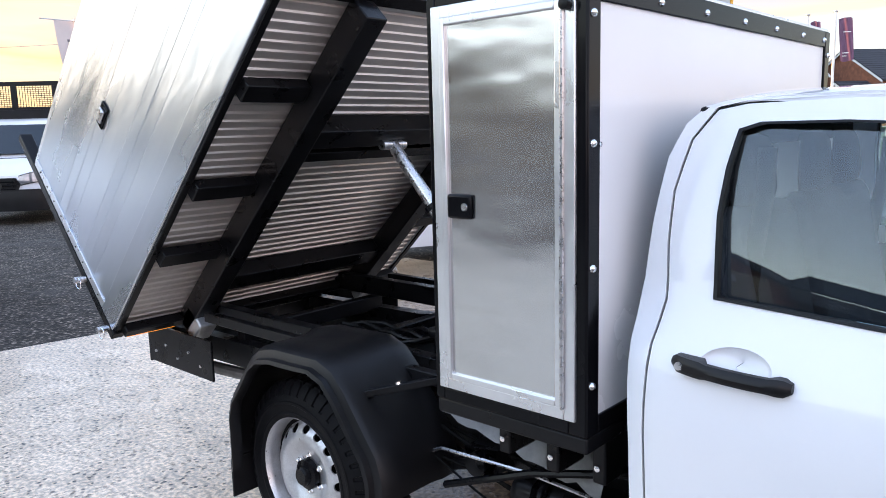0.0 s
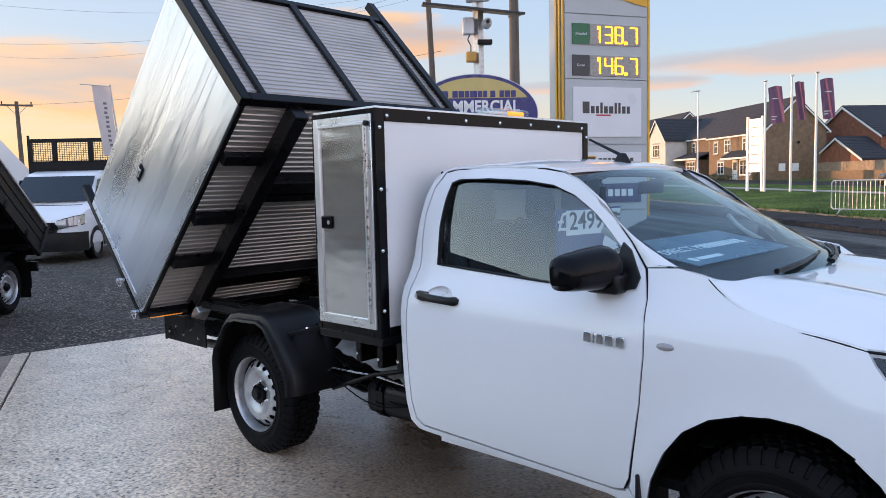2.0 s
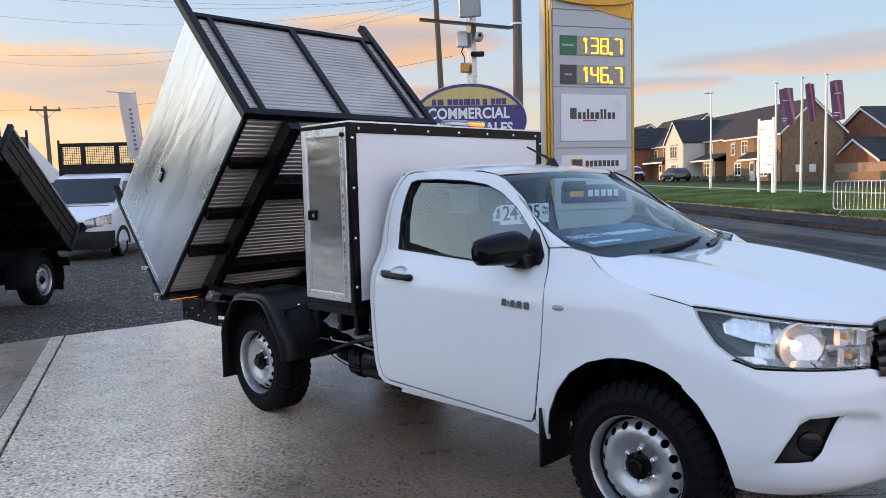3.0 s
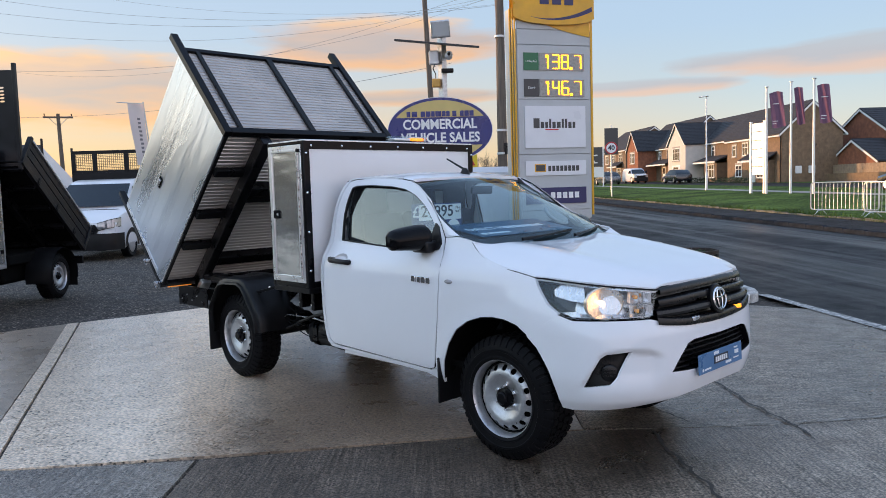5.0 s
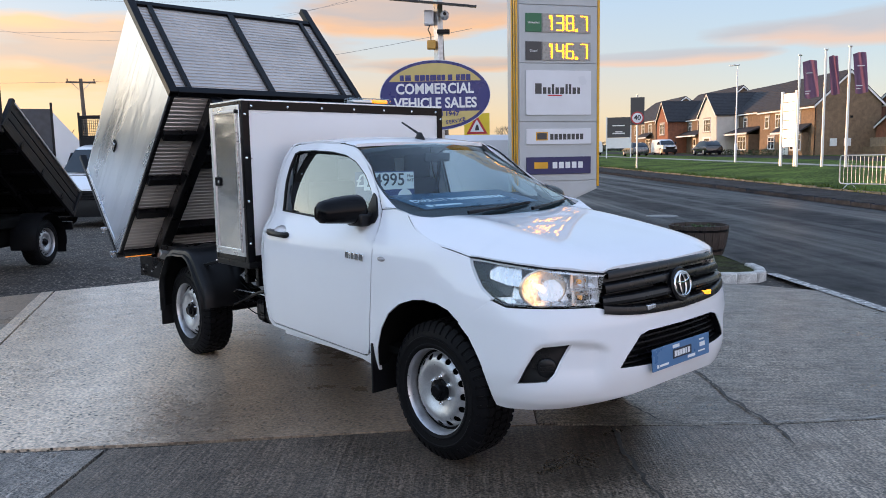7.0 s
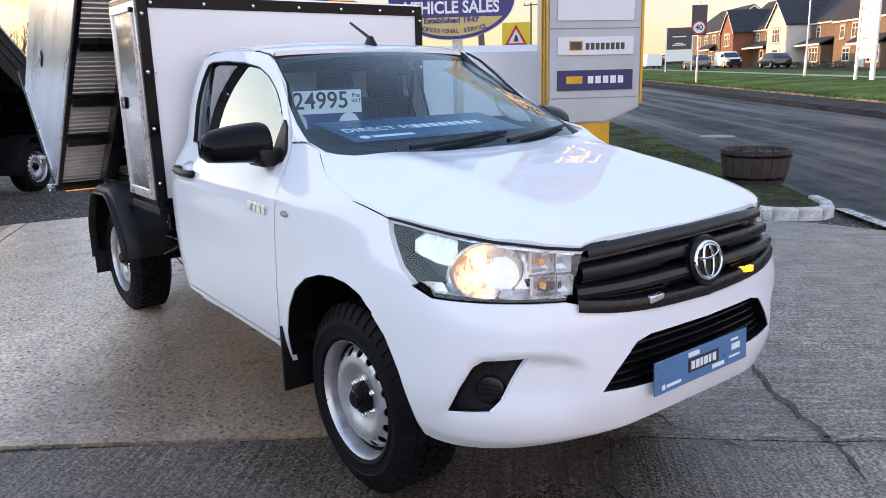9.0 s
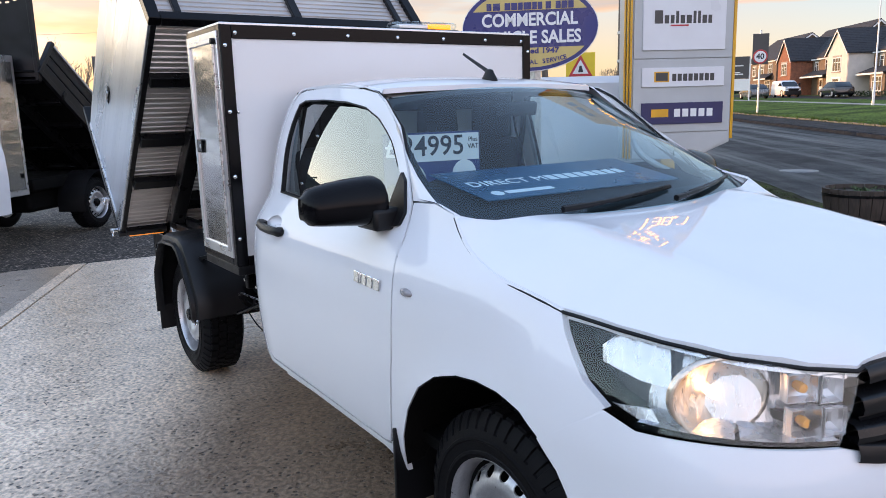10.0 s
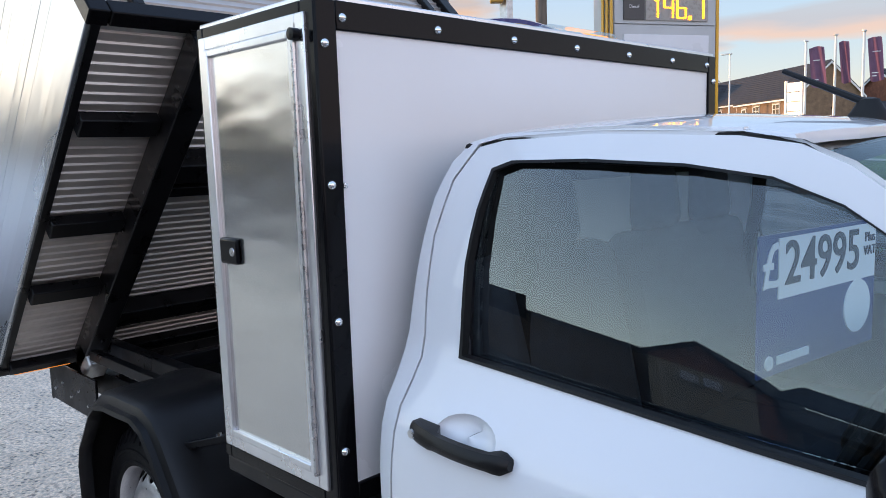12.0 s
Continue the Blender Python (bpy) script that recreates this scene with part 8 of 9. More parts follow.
def build_van(name, label, m, length=5.3, width=2.0, height=2.0, nose=0.9, paint=WHITE_PAINT, hood=1.15, cab_only=False, group=""):
    """A panel van or chassis cab, nose along +x, standing at its origin."""
    van = empty(name, label, "van", m, group)
    hw = width / 2
    end = -length + 1.9 if cab_only else -length
    prof = [(0.03, 0.45, 0.84, 0.60), (0.0, 0.32, 0.98, 0.74), (-0.12, 0.28, 1.06, 0.91), (-0.45, 0.28, hood, 0.985), (-nose, 0.28, hood + 0.10, 1.0), (-nose - 0.75, 0.28, height - 0.08, 1.0), (-nose - 1.15, 0.28, height, 1.0), (end + 0.2, 0.28, height, 1.0), (end, 0.30, height - 0.03, 0.99)]
    rows = []
    for x, low, top, w in prof:
        y = hw * w
        belt = min(top - 0.02, 1.18)
        inn = 0.0 if top < 1.35 else 0.10 * (top - 1.2)
        rows.append([(x, -y + 0.05, low), (x, -y, low + 0.15), (x, -y, belt - 0.1), (x, -y + 0.02, belt), (x, -y + inn + 0.03, max(belt, top - 0.10)), (x, -y + inn + 0.14, top), (x, y - inn - 0.14, top), (x, y - inn - 0.03, max(belt, top - 0.10)), (x, y - 0.02, belt), (x, y, belt - 0.1), (x, y, low + 0.15), (x, y - 0.05, low)])
    bm = grid_loft(rows, True)
    n = 12
    vs = bm.verts[:]
    bm.faces.new(vs[:n]), bm.faces.new(vs[-n:])
    part("body", bm, paint, van, smooth="auto")
    glass_dark = DARK_GLASS
    a, b = Vector((-nose - 0.04, 0, hood + 0.16)), Vector((-nose - 0.70, 0, height - 0.15))
    up = Vector((0.65, 0, 0.72)) * 0.012
    rows = [[a.lerp(b, t) + up + Vector((0.05 * (1 - (s * 1.0) ** 2), s * (hw - 0.10 - 0.07 * t), 0)) for s in np.linspace(-1, 1, 9)] for t in (0, 0.33, 0.66, 1.0)]
    part("windscreen", grid_loft(rows), glass_dark, van, smooth="all")
    for s in (-1, 1):
        y = s * (hw + 0.004)
        part("side_window", grid_loft([[(-nose - 0.15, y - s * 0.03, 1.24), (-nose - 0.6, y - s * 0.09, height - 0.22), (-nose - 1.35, y - s * 0.09, height - 0.22)], [(-nose - 0.15, y - s * 0.02, 1.20), (-nose - 0.6, y - s * 0.02, 1.20), (-nose - 1.35, y - s * 0.02, 1.20)]]), glass_dark, van)
        nose_x = smooth_curve([0.0, 0.60 * hw, 0.74 * hw, 0.91 * hw, 0.985 * hw], [0.035, 0.03, 0.0, -0.12, -0.45])
        rows = [[(nose_x(y * hw) + 0.016 - 0.16 * max(0.0, z - 0.86), s * y * hw * 1.01, z) for z in np.linspace(0.78 + 0.10 * t, 0.96 + 0.13 * t, 5)] for t, y in zip(np.linspace(0, 1, 7), np.linspace(0.50, 0.965, 7))]
        lamp = part("headlamp", grid_loft(rows), LAMP_CLEAR, van, "clear headlamp", smooth="all")
        part("lamp_mask", grid_loft([[Vector(p) - Vector((0.008, s * 0.004, 0)) + Vector((0, 0, (k - 2) * 0.008)) for k, p in enumerate(row)] for row in rows]), GLOSS_BLACK, lamp)
        for x in (-0.95, end + (0.9 if not cab_only else 0.6)):
            w = part("wheel", lathe(bmesh.new(), [(0.001, -0.02), (0.19, -0.02), (0.21, 0.0), (0.22, -0.01), (0.30, -0.025), (0.33, 0.0), (0.335, 0.18), (0.001, 0.2)], 28, "y", Matrix.Translation((x, s * (hw - 0.03), 0.335)) @ pose(0, 0, 0, 0, 0, 0 if s < 0 else 180)), RUBBER, van)
            part("hub", lathe(bmesh.new(), [(0.001, -0.030), (0.06, -0.03), (0.10, -0.022), (0.185, -0.024), (0.205, -0.012)], 24, "y", Matrix.Translation((x, s * (hw - 0.03), 0.335)) @ pose(0, 0, 0, 0, 0, 0 if s < 0 else 180)), GREY_RIM, w)
        part("door_mirror", one_box(-nose - 0.38, -nose - 0.22, min(s * (hw + 0.02), s * (hw + 0.22)), max(s * (hw + 0.02), s * (hw + 0.22)), 1.20, 1.52, bevel=0.05), BLACK_PLASTIC, van)
    part("bumper", one_box(-0.35, 0.0, -hw * 0.80, hw * 0.80, 0.27, 0.66, bevel=0.06), BLACK_PLASTIC, van, "black plastic bumper")
    rows = [[(smooth_curve([0.0, 0.60 * hw, 0.74 * hw, 0.91 * hw, 0.985 * hw], [0.035, 0.03, 0.0, -0.12, -0.45])(abs(y) * hw) + (0.05 if z < 0.66 else 0.035), y * hw * 1.035, z) for z in (0.26, 0.34, 0.60, 0.66, 0.70)] for y in np.linspace(-0.985, 0.985, 25)]
    part("bumper_skin", grid_loft(rows), BLACK_PLASTIC, van, smooth="all")
    for s in (-1, 1):
        part("arch_trim", grid_loft([[(-0.95 + r * math.cos(a), s * (hw + 0.006), 0.36 + r * math.sin(a)) for r in (0.33, 0.45)] for a in np.linspace(-0.1, math.pi + 0.1, 16)]), BLACK_PLASTIC, van)
    part("bonnet_vent", one_box(-nose + 0.02, -nose + 0.10, -hw * 0.8, hw * 0.8, hood + 0.075, hood + 0.085), BLACK_PLASTIC, van)
    face = facing((0.03, 0, 0), (0, 1, 0), (0, 0, 1))
    g = part("grille", flat([(-0.46, 0.93), (-0.56, 0.80), (-0.44, 0.58), (0.44, 0.58), (0.56, 0.80), (0.46, 0.93)], -0.08, 0.030, face), GRILLE, van, "black grille")
    for k in range(4):
        half = 0.49 if k < 2 else 0.52 - 0.05 * (k - 2)
        part("grille_bar", one_box(0.052, 0.072, -half + 0.04, half - 0.04, 0.615 + 0.075 * k, 0.640 + 0.075 * k, bevel=0.006), GLOSS_BLACK, g)
    return van


DARK_GLASS = mat("dark_vehicle_glass", (0.010, 0.018, 0.026), 0.05, vary=0.1, spec=0.45, rough_vary=0.02)
LAMP_CLEAR = mat("clear_lamp_face", (0.34, 0.35, 0.37), 0.08, 0.6, vary=0.2, scale=20)
tv = build_van("dropside_van", "white dropside van with black meshed headboard on gravel", pose(-14.82, 2.78, 0, 0, 0, -44), 5.8, 2.05, 2.16, 0.75, hood=1.24, cab_only=True)
hb = part("headboard", one_box(-2.28, -2.22, -1.10, 1.10, 1.30, 2.37, bevel=0.005), DARK_BODY, tv, "black meshed headboard frame")
for y0, y1 in ((-1.10, -1.02), (-0.52, -0.40), (0.40, 0.52), (1.02, 1.10)):
    part("headboard_post", one_box(-2.28, -2.22, y0, y1, 2.37, 2.90, bevel=0.004), DARK_BODY, hb)
part("headboard_rail", one_box(-2.28, -2.22, -1.10, 1.10, 2.90, 3.00, bevel=0.004), DARK_BODY, hb)
part("headboard_rail", one_box(-2.28, -2.22, -1.10, 1.10, 2.37, 2.43, bevel=0.004), DARK_BODY, hb)
for k in range(10):
    part("mesh_bar", one_box(-2.262, -2.25, -1.02, 1.02, 2.445 + 0.046 * k, 2.455 + 0.046 * k), DARK_BODY, hb)
for k in range(34):
    part("mesh_bar", one_box(-2.256, -2.246, -1.0 + 0.06 * k, -0.99 + 0.06 * k, 2.43, 2.90), DARK_BODY, hb)
part("headboard_stake", one_box(-2.30, -2.24, -1.14, -1.10, 1.3, 3.09), DARK_BODY, hb)
part("dropside", one_box(-5.6, -2.3, -1.06, -1.02, 0.95, 1.35, bevel=0.01), DARK_BODY, tv)
part("dropside", one_box(-5.6, -2.3, 1.02, 1.06, 0.95, 1.35, bevel=0.01), DARK_BODY, tv)
part("load_bed", one_box(-5.6, -2.3, -1.02, 1.02, 0.90, 0.95), DARK_BODY, tv)

# covered tipper far behind, raised panel
far_tip = empty("raised_tipper", "dark tipper body with pale raised side sheet", "tipper body", pose(-20.1, 3.0, -0.2, 0, 0, -14))
part("front_wall", one_box(-0.05, 0.05, -0.6, 0.55, 1.2, 3.55, bevel=0.01), mat("slate_body_paint", (0.05, 0.055, 0.065), 0.4, vary=0.2), far_tip)
part("post", one_box(-0.06, 0.06, 0.55, 0.62, 1.0, 3.75, bevel=0.01), DARK_BODY, far_tip)
bm = bmesh.new()
f = bm.faces.new([bm.verts.new(p) for p in ((0.06, 0.62, 3.45), (0.0, 1.85, 1.9), (0.0, 1.85, 0.9), (0.06, 0.62, 0.9))])
g = bmesh.ops.extrude_face_region(bm, geom=[f])
bmesh.ops.translate(bm, verts=[v for v in g["geom"] if isinstance(v, bmesh.types.BMVert)], vec=(-0.05, 0, 0))
part("side_sheet", bm, GRP_WHITE, far_tip)
part("base", one_box(-2.4, 0.0, -0.6, 2.3, 0.0, 1.2, bevel=0.02), DARK_BODY, far_tip)

# white panel van beyond the totem
wv = build_van("panel_van", "white panel van parked beside the price totem", Matrix.Translation((-5.66, 2.90, 0)) @ Matrix.Rotation(math.atan2(0.892, 0.452) + math.pi, 4, "Z"), 5.0, 1.95, 1.98, 0.9, hood=1.1)
part("side_rail", one_box(-4.9, -1.2, -0.99, -0.975, 0.62, 0.68, bevel=0.004), BLACK_PLASTIC, wv)

# feather flag
PINK_CLOTH = mat("faded_banner_cloth", (0.72, 0.61, 0.60), 0.85, vary=0.08, scale=3)
pc = PINK_CLOTH.node_tree
tr, ad = pc.nodes.new("ShaderNodeBsdfTranslucent"), pc.nodes.new("ShaderNodeMixShader")
tr.inputs["Color"].default_value = (0.68, 0.60, 0.58, 1)
ad.inputs[0].default_value = 0.6
pc.links.new(pc.nodes["Principled BSDF"].outputs[0], ad.inputs[1]), pc.links.new(tr.outputs[0], ad.inputs[2])
pc.links.new(ad.outputs[0], pc.nodes["Material Output"].inputs["Surface"])
fl = empty("feather_flag", "faded pale banner flag on a thin pole", "flag", pose(-15.53, 4.92, -0.22, 0, 0, 15))
part("pole", one_tube([(0, 0.50, 0.2), (0, 0.28, 3.0), (0, 0.10, 4.55)], 0.02, 8), GALV, fl)
part("arm", one_tube([(0, 0.12, 4.5), (0, -0.75, 4.47)], 0.012, 6), GALV, fl)
rows = [[(0.03 * math.sin(3 * z + 5 * t), 0.09 - 0.50 * t + 0.11 * (4.5 - z), z) for t in np.linspace(0, 1, 6)] for z in np.linspace(4.48, 2.75, 10)]
cloth = part("cloth", grid_loft(rows), PINK_CLOTH, fl, smooth="all")
FADED_INK = mat("faded_grey_print", (0.20, 0.18, 0.19), 0.8, vary=0.1)
for k in range(10):
    y = -0.16 + 0.11 * (0.42 + 0.115 * k) + 0.012 * math.sin(2.3 * k)
    part("print_bar", one_box(0.045, 0.05, y - 0.045, y + 0.045, 4.02 - 0.115 * k, 4.08 - 0.115 * k), FADED_INK, cloth)


def bare_tree(x, y, base, h, seed, spread=0.55):
    rng = random.Random(seed)
    tree = empty("bare_tree", "leafless winter tree with fine dark twigs", "tree", Matrix.Translation((x, y, base)), "bare trees")
    bark = WOOD
    trunk, crown = bmesh.new(), bmesh.new()
    tube(trunk, [(0, 0, 0), (0.02 * h, 0, h * 0.2), (0.0, 0.02 * h, h * 0.42)], [h * 0.022, h * 0.017, h * 0.012], 8)

    def limb(p, d, ln, r, depth):
        q = p + d * ln
        mid = p.lerp(q, 0.5) + Vector((rng.uniform(-1, 1), rng.uniform(-1, 1), rng.uniform(-0.3, 0.6))) * ln * 0.08
        tube(crown, [p, mid, q], [r, r * 0.8, r * 0.6], 5, False)
        if depth == 0:
            return
        for _ in range(3 if depth > 1 else 4):
            t = rng.uniform(0.45, 1.0)
            nd = (d + Vector((rng.uniform(-1, 1), rng.uniform(-1, 1), rng.uniform(-0.25, 0.7))) * spread).normalized()
            limb(p.lerp(q, t), nd, ln * rng.uniform(0.5, 0.75), r * 0.55, depth - 1)

    for k in range(6):
        a = 6.28 * k / 6 + rng.uniform(-0.4, 0.4)
        d = Vector((math.cos(a) * 0.6, math.sin(a) * 0.6, 0.9)).normalized()
        limb(Vector((0, 0, h * (0.22 + 0.03 * k))), d, h * 0.30, h * 0.009, 3)
    part("trunk", trunk, bark, tree)
    part("crown", crown, bark, tree)
    return tree


bare_tree(-62, 8.5, 0, 8.0, 4)
bare_tree(-75, 3.0, 0, 8.5, 8)
bare_tree(-40, 46.0, 0.6, 4.6, 12)
bare_tree(-52, 60.0, 0.9, 5.0, 15)

# ---- across the road ----
BRICK_BUFF = mat("buff_brick", (0.205, 0.135, 0.082), 0.85, vary=0.22, scale=3, fine=0.35, bump=0.004, bump_scale=22)
BRICK_RED = mat("red_brick", (0.26, 0.10, 0.055), 0.85, vary=0.25, scale=3, fine=0.35, bump=0.004, bump_scale=22)
BRICK_BROWN = mat("brown_brick", (0.17, 0.115, 0.075), 0.85, vary=0.2, scale=3, fine=0.35, bump=0.004, bump_scale=22)
RENDER_PALE = mat("pale_house_coating", (0.62, 0.56, 0.50), 0.8, vary=0.06, scale=2, bump=0.002, bump_scale=50)
TILE = mat("dark_roof_tile", (0.036, 0.037, 0.042), 0.7, spec=0.25, vary=0.25, scale=4, bump=0.003, bump_scale=10)
PVC = mat("white_upvc", (0.74, 0.74, 0.72), 0.35, vary=0.03)
PANE = mat("house_window_glass", (0.06, 0.055, 0.05), 0.06, vary=0.3, scale=1.5, spec=1.0)
TIMBER = mat("pale_fence_timber", (0.30, 0.22, 0.15), 0.85, vary=0.2, scale=4)
UV = Matrix(((ALONG.x, ACROSS.x, 0, 0), (ALONG.y, ACROSS.y, 0, 0), (0, 0, 1, 0), (0, 0, 0, 1)))      # (u, v, z) to the world; mirrors, so meshes are re-faced


def placed(bm):
    return moved(bm, UV)


def hpart(name, bm, material, parent, label=""):
    return part(name, placed(bm), material, parent, label)


def window(house, u, v, z, w, h, bars=2, sill=True):
    """A window on a wall that faces the road (towards smaller v)."""
    fr = hpart("window", box(box(box(box(bmesh.new(), u - w / 2, u + w / 2, v - 0.06, v + 0.02, z, z + 0.09), u - w / 2, u + w / 2, v - 0.06, v + 0.02, z + h - 0.09, z + h), u - w / 2, u - w / 2 + 0.09, v - 0.06, v + 0.02, z + 0.09, z + h - 0.09), u + w / 2 - 0.09, u + w / 2, v - 0.06, v + 0.02, z + 0.09, z + h - 0.09), PVC, house)
    hpart("pane", one_box(u - w / 2 + 0.06, u + w / 2 - 0.06, v - 0.03, v - 0.02, z + 0.06, z + h - 0.06), PANE, fr)
    for k in range(1, bars):
        uu = u - w / 2 + w * k / bars
        hpart("glazing_bar", one_box(uu - 0.035, uu + 0.035, v - 0.055, v - 0.03, z + 0.08, z + h - 0.08), PVC, fr)
    hpart("glazing_bar", one_box(u - w / 2 + 0.08, u + w / 2 - 0.08, v - 0.052, v - 0.03, z + h * 0.62, z + h * 0.62 + 0.05), PVC, fr)
    if sill:
        hpart("sill", one_box(u - w / 2 - 0.08, u + w / 2 + 0.08, v - 0.14, v, z - 0.10, z, bevel=0.01), KERB, fr)
        hpart("lintel", one_box(u - w / 2 - 0.12, u + w / 2 + 0.12, v - 0.035, v, z + h, z + h + 0.20, bevel=0.005), KERB, fr)
    return fr


def gable_block(house, u0, u1, v0, v1, base, eaves, rise, wall, along=True, over=0.3):
    """Walls with gable ends and a pitched roof; along: the ridge runs along the road."""
    bm = bmesh.new()
    if along:
        vm = (v0 + v1) / 2
        prof = [(v0, base), (v1, base), (v1, eaves), (vm, eaves + rise), (v0, eaves)]
        rows = [[(u, a, z) for a, z in prof] for u in (u0, u1)]
    else:
        um = (u0 + u1) / 2
        prof = [(u0, base), (u1, base), (u1, eaves), (um, eaves + rise), (u0, eaves)]
        rows = [[(a, v, z) for a, z in prof] for v in (v0, v1)]
    bm = grid_loft(rows, True)
    vs = bm.verts[:]
    bm.faces.new(vs[:5]), bm.faces.new(vs[5:])
    hpart("wall", bm, wall, house)
    t = 0.16
    for s in (0, 1):
        bm = bmesh.new()
        if along:
            va, vb = (v0 - over, (v0 + v1) / 2) if s == 0 else (v1 + over, (v0 + v1) / 2)
            slope = rise / ((v1 - v0) / 2)
            za = eaves - over * slope
            pts = [(u, v, z + d) for u in (u0 - 0.15, u1 + 0.15) for v, z in ((va, za), (vb, eaves + rise)) for d in (0.02, t)]
        else:
            ua, ub = (u0 - over, (u0 + u1) / 2) if s == 0 else (u1 + over, (u0 + u1) / 2)
            slope = rise / ((u1 - u0) / 2)
            za = eaves - over * slope
            pts = [(u, v, z + d) for v in (v0 - 0.2, v1) for u, z in ((ua, za), (ub, eaves + rise)) for d in (0.02, t)]
        v = [bm.verts.new(p) for p in pts]
        for q in ((0, 1, 3, 2), (4, 6, 7, 5), (0, 4, 5, 1), (2, 3, 7, 6), (1, 5, 7, 3), (0, 2, 6, 4)):
            bm.faces.new([v[k] for k in q])
        roof_ob = hpart("roof", bm, TILE, house, "dark tiled roof slope")
        # tile courses
        a, b = (Vector(pts[1]), Vector(pts[3]))
        c, d = (Vector(pts[5]), Vector(pts[7]))
        n = 14
        rows = []
        up = Vector((0, 0, 0.03))
        for k in range(n + 1):
            for lift in (0.0, 1.0):
                kk = k / n
                rows.append([a.lerp(b, kk) + up * (lift if k else 0.3), c.lerp(d, kk) + up * (lift if k else 0.3)])
        hpart("roof_tiling", grid_loft(rows), TILE, roof_ob)
        # white barge boards
        if along:
            for u in (u0 - 0.17, u1 + 0.15):
                rows = [[(u, pts[0][1], pts[0][2] - 0.16), (u, pts[0][1], pts[0][2] + 0.05), (u + 0.03, pts[0][1], pts[0][2] + 0.05), (u + 0.03, pts[0][1], pts[0][2] - 0.16)], [(u, pts[2][1], pts[2][2] - 0.16), (u, pts[2][1], pts[2][2] + 0.05), (u + 0.03, pts[2][1], pts[2][2] + 0.05), (u + 0.03, pts[2][1], pts[2][2] - 0.16)]]
                hpart("barge_board", grid_loft(rows, True), PVC, house)
            hpart("gutter", one_box(u0 - 0.1, u1 + 0.1, min(pts[0][1], pts[0][1] + 0.12), max(pts[0][1], pts[0][1] + 0.12), za - 0.12, za + 0.04), PVC, house)
        else:
            v_ = v0 - 0.22
            rows = [[(pts[0][0], v_, pts[0][2] - 0.16), (pts[0][0], v_, pts[0][2] + 0.05), (pts[0][0], v_ + 0.03, pts[0][2] + 0.05), (pts[0][0], v_ + 0.03, pts[0][2] - 0.16)], [(pts[2][0], v_, pts[2][2] - 0.16), (pts[2][0], v_, pts[2][2] + 0.05), (pts[2][0], v_ + 0.03, pts[2][2] + 0.05), (pts[2][0], v_ + 0.03, pts[2][2] - 0.16)]]
            hpart("barge_board", grid_loft(rows, True), PVC, house)


def porch(house, u0, u1, v, z, depth=1.1):
    """A lean-to canopy with a tiled slope over a bay or a door."""
    rows = [[(u, v - depth, z), (u, v - depth, z + 0.12), (u, v, z + 0.78), (u, v, z + 0.62)] for u in (u0, u1)]
    bm = grid_loft(rows, True)
    vs = bm.verts[:]
    bm.faces.new(vs[:4]), bm.faces.new(vs[4:])
    hpart("canopy", bm, TILE, house, "tiled lean-to canopy")
    hpart("fascia", one_box(u0, u1, v - depth - 0.04, v - depth + 0.002, z - 0.10, z + 0.08), PVC, house)


def door(house, u, v, z, w=1.0, h=2.1, material=None):
    d = hpart("door", one_box(u - w / 2, u + w / 2, v - 0.06, v + 0.02, z, z + h, bevel=0.01), material or PVC, house)
    hpart("door_panel", one_box(u - w * 0.32, u + w * 0.32, v - 0.075, v - 0.06, z + h * 0.55, z + h * 0.9), PANE, d)


VF = 37.5


def base_at(u, v=VF):
    return land(u, v) + 0.05


# brown end house with its blank gable towards the yard
b0 = base_at(62) - 0.1
h1 = empty("house", "buff brick house with dark roof and blank gable end", "house", group="new houses")
gable_block(h1, 60.2, 71.2, VF, VF + 5.95, b0, b0 + 4.75, 2.75, BRICK_BUFF)
for u in (63.6, 67.2):
    window(h1, u, VF, b0 + 2.85, 1.25, 1.35)
window(h1, 69.6, VF, b0 + 2.85, 0.9, 1.2, 1)
window(h1, 62.6, VF - 0.6, b0 + 0.6, 2.0, 1.5, 3)
hpart("bay", one_box(61.4, 63.8, VF - 0.58, VF, b0, b0 + 2.2, bevel=0.02), BRICK_BUFF, h1)
porch(h1, 61.0, 66.6, VF, b0 + 2.25)
door(h1, 65.6, VF, b0)
window(h1, 68.6, VF, b0 + 0.75, 1.4, 1.25)
for u, v_ in ((60.18, VF + 1.6), (60.18, VF + 2.9)):
    hpart("meter_box", one_box(u - 0.12, u + 0.02, v_ - 0.3, v_ + 0.3, b0 + 0.9, b0 + 1.6, bevel=0.02), PVC, h1)
hpart("vent", one_box(60.1, 60.2, VF + 3.1, VF + 3.3, b0 + 3.4, b0 + 3.6), SATIN_BLACK, h1)
hpart("downpipe", one_tube([(60.25, VF - 0.08, b0), (60.25, VF - 0.08, b0 + 4.6)], 0.05, 8), SATIN_BLACK, h1)
# link section and pale front-gabled house
b1 = base_at(78) - 0.1
h2 = empty("house", "pale coated house with front gable and garage door", "house", group="new houses")
gable_block(h2, 71.4, 86.5, VF + 1.2, VF + 9.0, b1, b1 + 4.75, 2.9, BRICK_BROWN)
gable_block(h2, 79.2, 84.4, VF - 1.4, VF + 4.5, b1, b1 + 4.75, 2.35, RENDER_PALE, False)
window(h2, 81.8, VF - 1.4, b1 + 2.75, 2.1, 1.5, 3)
door(h2, 81.8, VF - 1.4, b1, 2.4, 2.2)
hpart("side_wall", one_box(79.1, 79.2, VF - 1.35, VF + 1.2, b1, b1 + 4.7), RENDER_PALE, h2)
